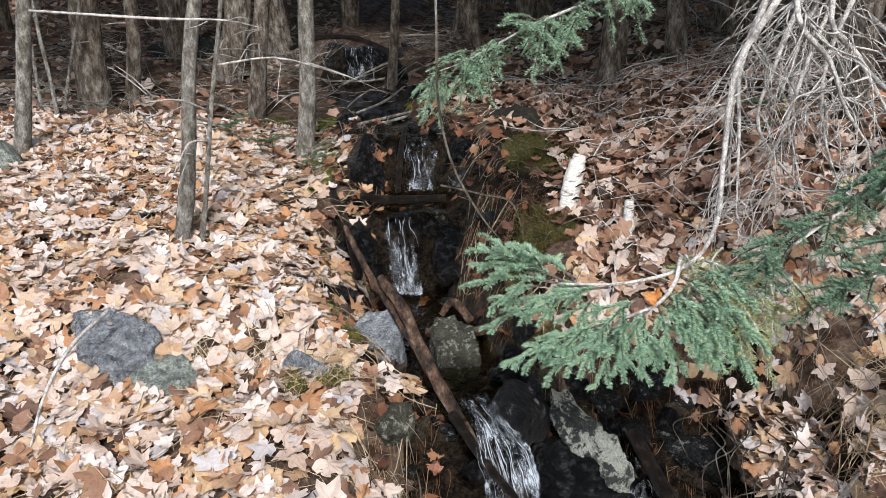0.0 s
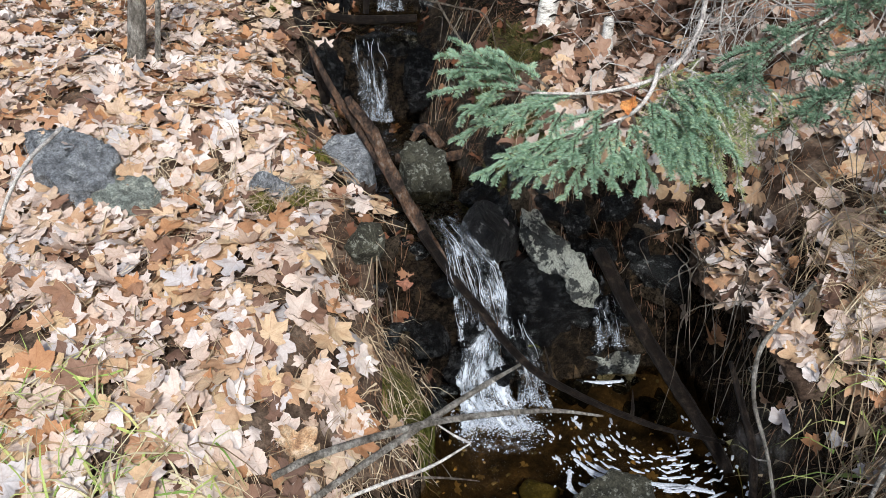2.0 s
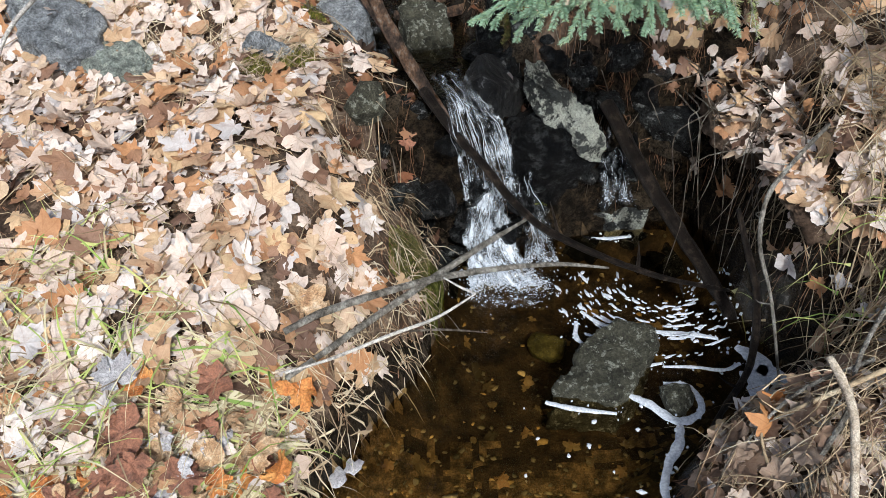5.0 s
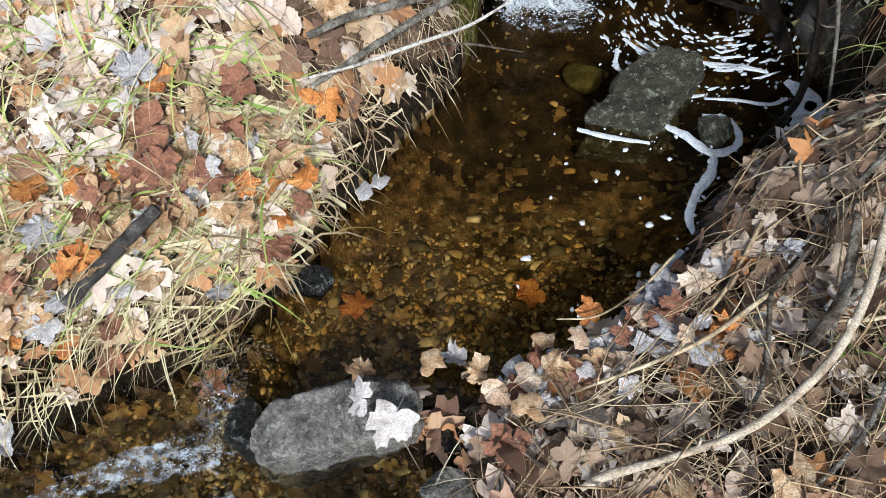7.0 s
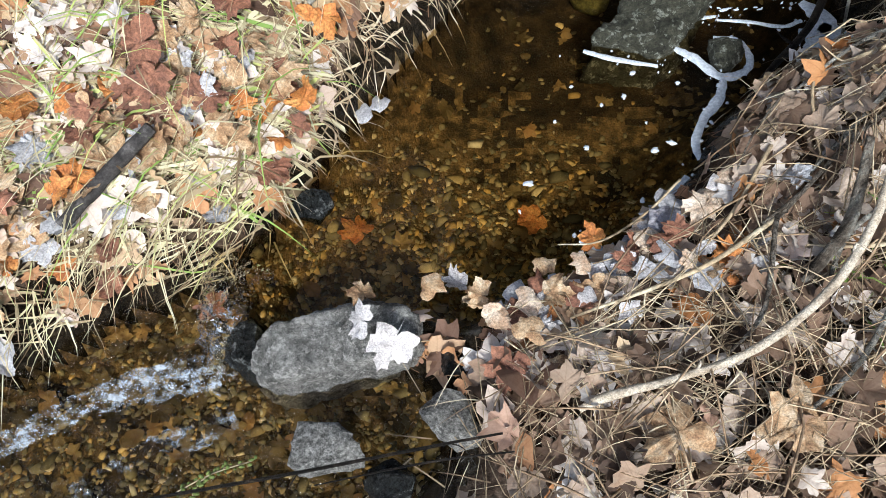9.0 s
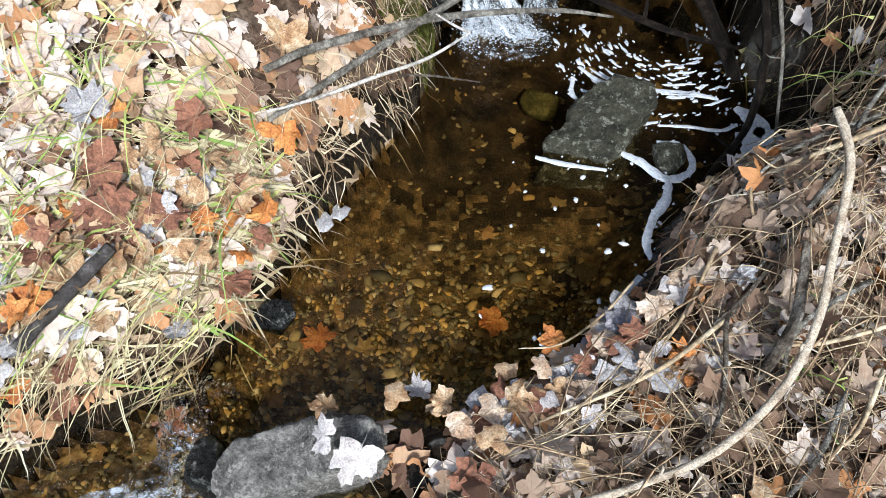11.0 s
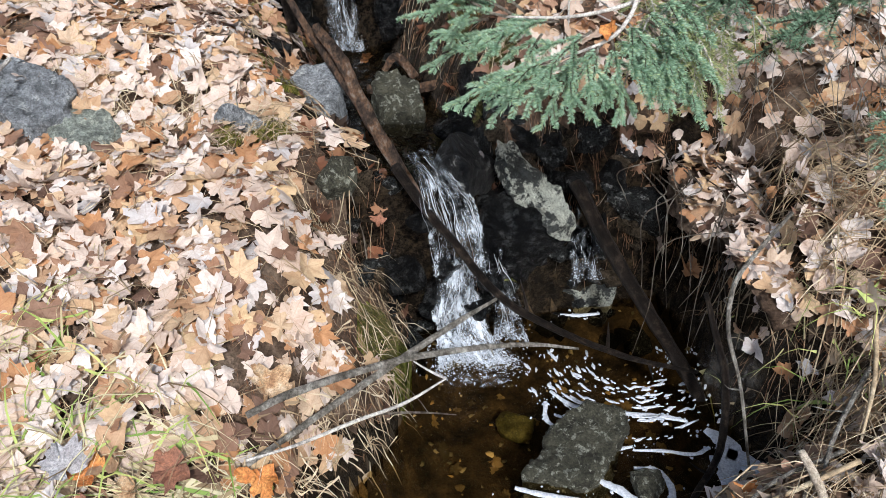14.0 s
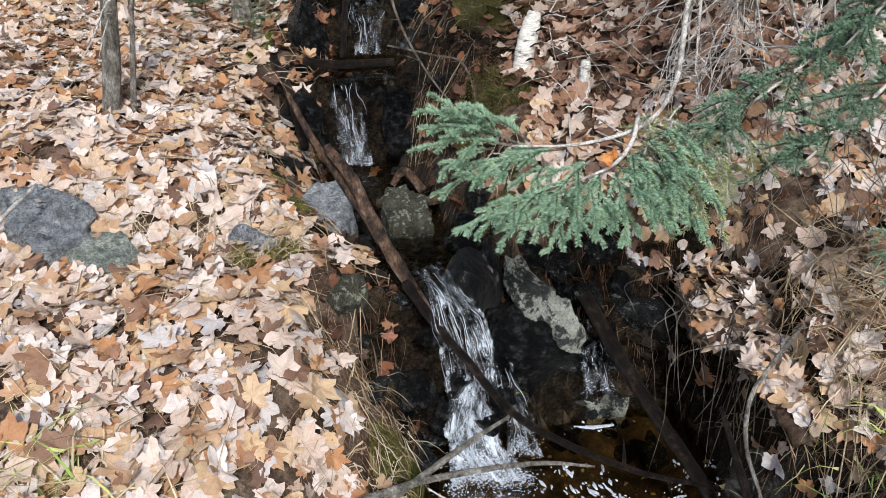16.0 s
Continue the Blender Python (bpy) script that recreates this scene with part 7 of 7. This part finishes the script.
def riffle():
    """Water spilling out of the pool past the grey stone: a glassy chute, then a streak of fine bubbles."""
    rng = np.random.default_rng(98)
    chute = [(-0.43, 0.56, 0.0), (-0.45, 0.50, -0.002), (-0.465, 0.455, -0.012), (-0.475, 0.41, -0.04), (-0.475, 0.37, -0.072), (-0.48, 0.33, -0.082)]
    ribbon("water_chute", "glassy tongue of water sliding out of the pool", chute, [0.07, 0.06, 0.05, 0.042, 0.045, 0.055], M_WATER_FAST, 1, 0.012, 0.014, 91)
    ribbon("water_chute", "white streaks on the water leaving the pool", [(x, y, z + 0.006) for x, y, z in chute[2:]], [0.03, 0.035, 0.04, 0.05], M_RIFFLE, 1, 0.012, 0.014, 93)
    streak = [(-0.46, 0.335, -0.074), (-0.54, 0.325, -0.074), (-0.64, 0.30, -0.074), (-0.747, 0.255, -0.074), (-0.835, 0.203, -0.075), (-0.92, 0.15, -0.076), (-1.1, 0.04, -0.078)]
    ribbon("white_riffle", "streak of pale bubbly water in the outlet", streak, [0.045, 0.045, 0.04, 0.03, 0.025, 0.025, 0.03], M_RIFFLE, 2, 0.014, 0.0, 95)
    ribbon("white_riffle", "pale ripples on the outlet's dark water", [(-0.42, 0.25, -0.074), (-0.50, 0.20, -0.075), (-0.60, 0.16, -0.075), (-0.72, 0.08, -0.076)], [0.03, 0.03, 0.025, 0.02], M_RIFFLE, 1, 0.014, 0.0, 97)
    L, bag = np.array(streak), Bag()
    for _ in range(500):
        k = rng.uniform(0, 1) ** 1.3 * (len(L) - 1.001)
        i = int(k)
        p = L[i] + (L[i + 1] - L[i]) * (k - i) + rng.normal(0, 1, 3) * (0.022, 0.018, 0)
        r = rng.uniform(0.0003, 0.0009)
        blob(bag, p[0], p[1], r * rng.uniform(1, 1.8), r, rng.uniform(0, 3), rng, z=p[2] + 0.006, n=7, dome=0.4)
    tagged(part("outlet_foam", bag, M_FOAM), "fine bubbles drifting in a streak on the outlet", "foam", kind="stuff")


riffle()


M_SPRIG = simple("small_green_leaf", [(0.3, (0.07, 0.10, 0.025)), (0.7, (0.17, 0.22, 0.06))], 60, 0.6)


def sprig(pts, seed):
    """A creeping stem with pairs of small oval leaves."""
    rng = np.random.default_rng(seed)
    root = new("water_plant")
    b = Bag()
    P = np.array(pts, float)
    tube(b, P, [0.0012] * len(P), 5, 0.1, 4, rng)
    part("stem", b, M_GRASS_DRY, root)
    for s in np.linspace(0.05, 1, 11):
        i = min(int(s * (len(P) - 1)), len(P) - 2)
        p = P[i] + (P[i + 1] - P[i]) * (s * (len(P) - 1) - i)
        for side in (-1, 1):
            b = Bag()
            r = rng.uniform(0.002, 0.0045)
            blob(b, p[0] + side * 0.004 + rng.normal(0, 0.003), p[1] + side * 0.007, r * 1.5, r, rng.uniform(0, 3), rng, z=p[2] + rng.uniform(0.002, 0.008), n=8, dome=0.3)
            part("leaf", b, M_SPRIG, root)
    return tagged(root, "small green creeping plant with oval leaves at the outlet", "plant")


sprig([(-0.50, 0.09, -0.045), (-0.43, 0.125, -0.03), (-0.36, 0.153, -0.04)], 1)
sprig([(-0.47, 0.07, -0.045), (-0.45, 0.11, -0.03), (-0.41, 0.14, -0.04)], 2)


# ---- leaves that stand out ----
def special(name, label, at, size, normal, spin, mat, seed):
    rng = np.random.default_rng(seed)
    v, f = leaf_shape(rng, fine=True)
    v[:, 2] += 0.22 * np.sin(v[:, 0] * rng.uniform(2, 4) + rng.uniform(0, 6)) * np.hypot(v[:, 0], v[:, 1]) + rng.normal(0, 0.04, len(v))
    b = Bag()
    M = frame_on(np.array(normal, float), spin, 0.02, rng)
    b.add((v * size) @ M.T + np.array(at), f)
    return tagged(part(name, b, mat), label, "leaf")


M_L_WHITE = simple("whitish_leaf", [(0.3, (0.40, 0.37, 0.38)), (0.5, (0.54, 0.51, 0.52)), (0.7, (0.62, 0.59, 0.61))], 40, 0.6)
M_L_ORANGE = simple("orange_leaf", [(0.3, (0.32, 0.10, 0.03)), (0.55, (0.52, 0.20, 0.06)), (0.8, (0.60, 0.30, 0.10))], 25, 0.5)
M_L_RED = simple("red_brown_leaf", [(0.3, (0.12, 0.055, 0.04)), (0.7, (0.30, 0.135, 0.085))], 24, 0.5)
M_L_TAN = simple("tan_leaf", [(0.3, (0.24, 0.13, 0.07)), (0.5, (0.40, 0.25, 0.14)), (0.65, (0.50, 0.36, 0.23)), (0.8, (0.58, 0.46, 0.34))], 34, 0.6)
M_L_PEACH = simple("peach_leaf", [(0.3, (0.46, 0.30, 0.20)), (0.55, (0.60, 0.46, 0.35)), (0.8, (0.68, 0.58, 0.49))], 30, 0.6)
M_L_GREY = simple("grey_leaf", [(0.3, (0.30, 0.29, 0.31)), (0.7, (0.46, 0.46, 0.49))], 30, 0.5)
special("fallen_leaf", "whitish maple leaf stuck to the outlet stone", (-0.085, 0.365, 0.085), 0.062, (0.2, -0.6, 0.75), 2.6, M_L_WHITE, 1)
special("fallen_leaf", "pale maple leaf folded over the outlet stone", (-0.15, 0.40, 0.095), 0.046, (-0.5, -0.4, 0.7), 1.2, M_L_WHITE, 2)
special("fallen_leaf", "pinkish curled leaf at the outlet stone's edge", (-0.155, 0.46, 0.075), 0.04, (0.2, 0.3, 0.7), 0.5, M_L_TAN, 3)
special("fallen_leaf", "bright orange maple leaf on the pool's edge", (0.55, 0.511, 0.13), 0.066, (0, -0.2, 1), 0.4, M_L_ORANGE, 4)
special("fallen_leaf", "red-brown wet leaf on the pool's edge", (0.135, 0.322, 0.10), 0.058, (0, -0.3, 1), 2.9, M_L_RED, 5)
special("fallen_leaf", "large tan maple leaf on the matted grass", (0.424, 0.205, 0.13), 0.088, (0, 0, 1), 2.2, M_L_TAN, 6)
special("fallen_leaf", "large tan maple leaf on the matted grass", (0.62, 0.22, 0.15), 0.08, (0.1, 0, 1), 0.9, M_L_TAN, 7)
special("fallen_leaf", "orange leaf lying on the pool's floor", (0.20, 0.737, -0.12), 0.05, (0, 0, 1), 2.0, M_L_ORANGE, 8)
special("fallen_leaf", "brown leaf lying on the pool's floor", (-0.21, 0.69, -0.10), 0.05, (0, 0, 1), 1.0, M_L_ORANGE, 9)
special("fallen_leaf", "red-brown leaf under running water", (-0.51, 0.49, -0.09), 0.05, (0, 0, 1), 1.6, M_L_RED, 10)
special("fallen_leaf", "big orange-tan leaf standing on the bank's brow", (-0.265, 1.2, 0.33), 0.07, (-0.2, -0.7, 0.6), 0.3, M_L_TAN, 11)
special("fallen_leaf", "orange dead leaf caught on the spruce limb", (0.50, 1.49, 1.04), 0.036, (0.5, -0.7, 0.3), 0.2, M_L_ORANGE, 33)
special("fallen_leaf", "red-brown leaf cluster on the bank", (-0.58, 0.86, 0.34), 0.07, (0, -0.5, 0.8), 1.9, M_L_RED, 13)
special("fallen_leaf", "red-brown leaf cluster on the bank", (-0.55, 0.80, 0.32), 0.06, (0.2, -0.6, 0.7), 2.6, M_L_RED, 14)
special("fallen_leaf", "grey underside of a maple leaf on the bank", (-0.42, 0.92, 0.25), 0.05, (0, -0.2, 1), 2.6, M_L_GREY, 15)
special("fallen_leaf", "orange leaf hanging in the overhanging grass", (-0.30, 0.86, 0.17), 0.05, (0.5, -0.8, 0.2), 1.6, M_L_ORANGE, 16)
special("fallen_leaf", "red wet leaf at the fall's bank", (-0.02, 1.72, 0.44), 0.034, (0.5, -0.4, 0.8), 0.9, M_L_RED, 17)
special("fallen_leaf", "white leaf hanging on the bank's edge", (0.69, 1.84, 0.60), 0.036, (0.6, -0.4, 0.7), 2.8, M_L_WHITE, 18)
special("fallen_leaf", "grey wet leaf floating at the pool's edge", (0.44, 0.635, 0.012), 0.045, (0, 0, 1), 1.1, M_L_GREY, 19)
special("fallen_leaf", "orange wet leaf in foam at the pool's edge", (0.315, 0.62, 0.02), 0.04, (0, 0, 1), 1.4, M_L_ORANGE, 20)


def round_leaf(x, y, z, r, mat, label, seed):
    b = Bag()
    rng = np.random.default_rng(seed)
    blob(b, x, y, r, r * 0.8, rng.uniform(0, 3), rng, z=z, n=14, dome=0.08)
    return tagged(part("fallen_leaf", b, mat), label, "leaf")


round_leaf(-0.207, 0.947, 0.005, 0.027, M_L_GREY, "round grey-brown leaf afloat near the bank", 1)
round_leaf(-0.169, 0.975, 0.006, 0.025, M_L_GREY, "round grey-brown leaf afloat near the bank", 2)
rngw = np.random.default_rng(44)
for i in range(46):
    t = rngw.uniform(0, 1)
    x, y = 0.02 + 0.62 * t + rngw.normal(0, 0.05), 0.38 + 0.24 * t + rngw.normal(0, 0.045)
    z = max(float(ground(x, y)), 0.0) + rngw.uniform(0.03, 0.065)
    m = (M_L_GREY, M_L_WHITE, M_L_PEACH, M_L_RED, M_L_TAN)[rngw.integers(5)]
    if i % 2:
        round_leaf(x, y, z, rngw.uniform(0.022, 0.034), m, "round wet fallen leaf on the pool's edge", 20 + i)["group"] = "wet leaves damming the pool"
    else:
        special("fallen_leaf", "curled wet maple leaf on the pool's edge", (x, y, z), rngw.uniform(0.03, 0.045), (rngw.normal(0, 0.3), rngw.normal(0, 0.3), 1), rngw.uniform(0, 6), m, 60 + i)["group"] = "wet leaves damming the pool"
for i in range(105):
    t = rngw.uniform(0, 1)
    x, y = -0.95 + 0.62 * t + rngw.normal(0, 0.07), 0.50 + 0.40 * t + rngw.normal(0, 0.10)
    if min(float(d) for d in water_side(np.array(x), np.array(y))[:2]) < 0.01:
        continue
    z = float(ground(x, y)) + rngw.uniform(0.03, 0.075)
    m = (M_L_ORANGE, M_L_RED, M_L_RED, M_L_TAN, M_L_TAN, M_L_TAN, M_L_TAN, M_L_GREY)[rngw.integers(8)]
    special("fallen_leaf", "curled damp leaf caught in the bank's grass", (x, y, z), rngw.uniform(0.032, 0.062), (rngw.normal(0.1, 0.35), rngw.normal(-0.3, 0.35), 1), rngw.uniform(0, 6), m, 160 + i)["group"] = "damp leaves in the bank's grass"
EDGE = np.array([(0.15, 0.455), (0.24, 0.485), (0.33, 0.525), (0.40, 0.615), (0.43, 0.65), (0.52, 0.66), (0.61, 0.72)])
M_L_MAUVE = simple("mauve_wet_leaf", [(0.3, (0.20, 0.19, 0.22)), (0.6, (0.33, 0.32, 0.37)), (0.8, (0.44, 0.41, 0.44))], 30, 0.35)
for i in range(28):
    s = rngw.uniform(0, len(EDGE) - 1.001)
    p = EDGE[int(s)] + (EDGE[int(s) + 1] - EDGE[int(s)]) * (s % 1) + rngw.normal(0, 0.018, 2)
    z = max(float(ground(p[0], p[1])), 0.004) + rngw.uniform(0.012, 0.05)
    round_leaf(p[0], p[1], z, rngw.uniform(0.020, 0.031), (M_L_MAUVE, M_L_WHITE, M_L_GREY, M_L_PEACH)[rngw.integers(4)], "round wet fallen leaf on the pool's edge", 320 + i)["group"] = "wet leaves damming the pool"
rngf = np.random.default_rng(19)
ox, oy, on = scatter(13000, -6.5, 6.5, -4.5, 4.7, rngf, lambda x, y, dp, do, ds, n: (dp > 0.05) & (do > 0.05) & ((x < -2.8) | (x > 3.3) | (y < np.where(x < 0.2, 0.32, 0.04))))
litter("leaf_litter", "thin carpet of fallen leaves across the woodland floor", ox, oy, on, rngf, (0.05, 0.085), simple_=True, tilt=0.3)
sx, sy, sn = scatter(240, -1.3, 0.0, -0.1, 0.5, rngf, lambda x, y, dp, do, ds, n: (do < -0.02) & (dp > 0.0))
litter("sunken_leaf_litter", "olive and brown leaves lying under the outlet's water", sx, sy, sn, rngf, (0.018, 0.04), tilt=0.15, stack=0.02, mat=M_LEAF_SUNK)
sx, sy, sn = scatter(150, -0.4, 0.9, 0.5, 1.6, rngf, lambda x, y, dp, do, ds, n: (dp < -0.06))
litter("sunken_leaf_litter", "brown and amber leaves lying on the pool's floor", sx, sy, sn, rngf, (0.016, 0.034), tilt=0.12, stack=0.02, mat=M_LEAF_SUNK)
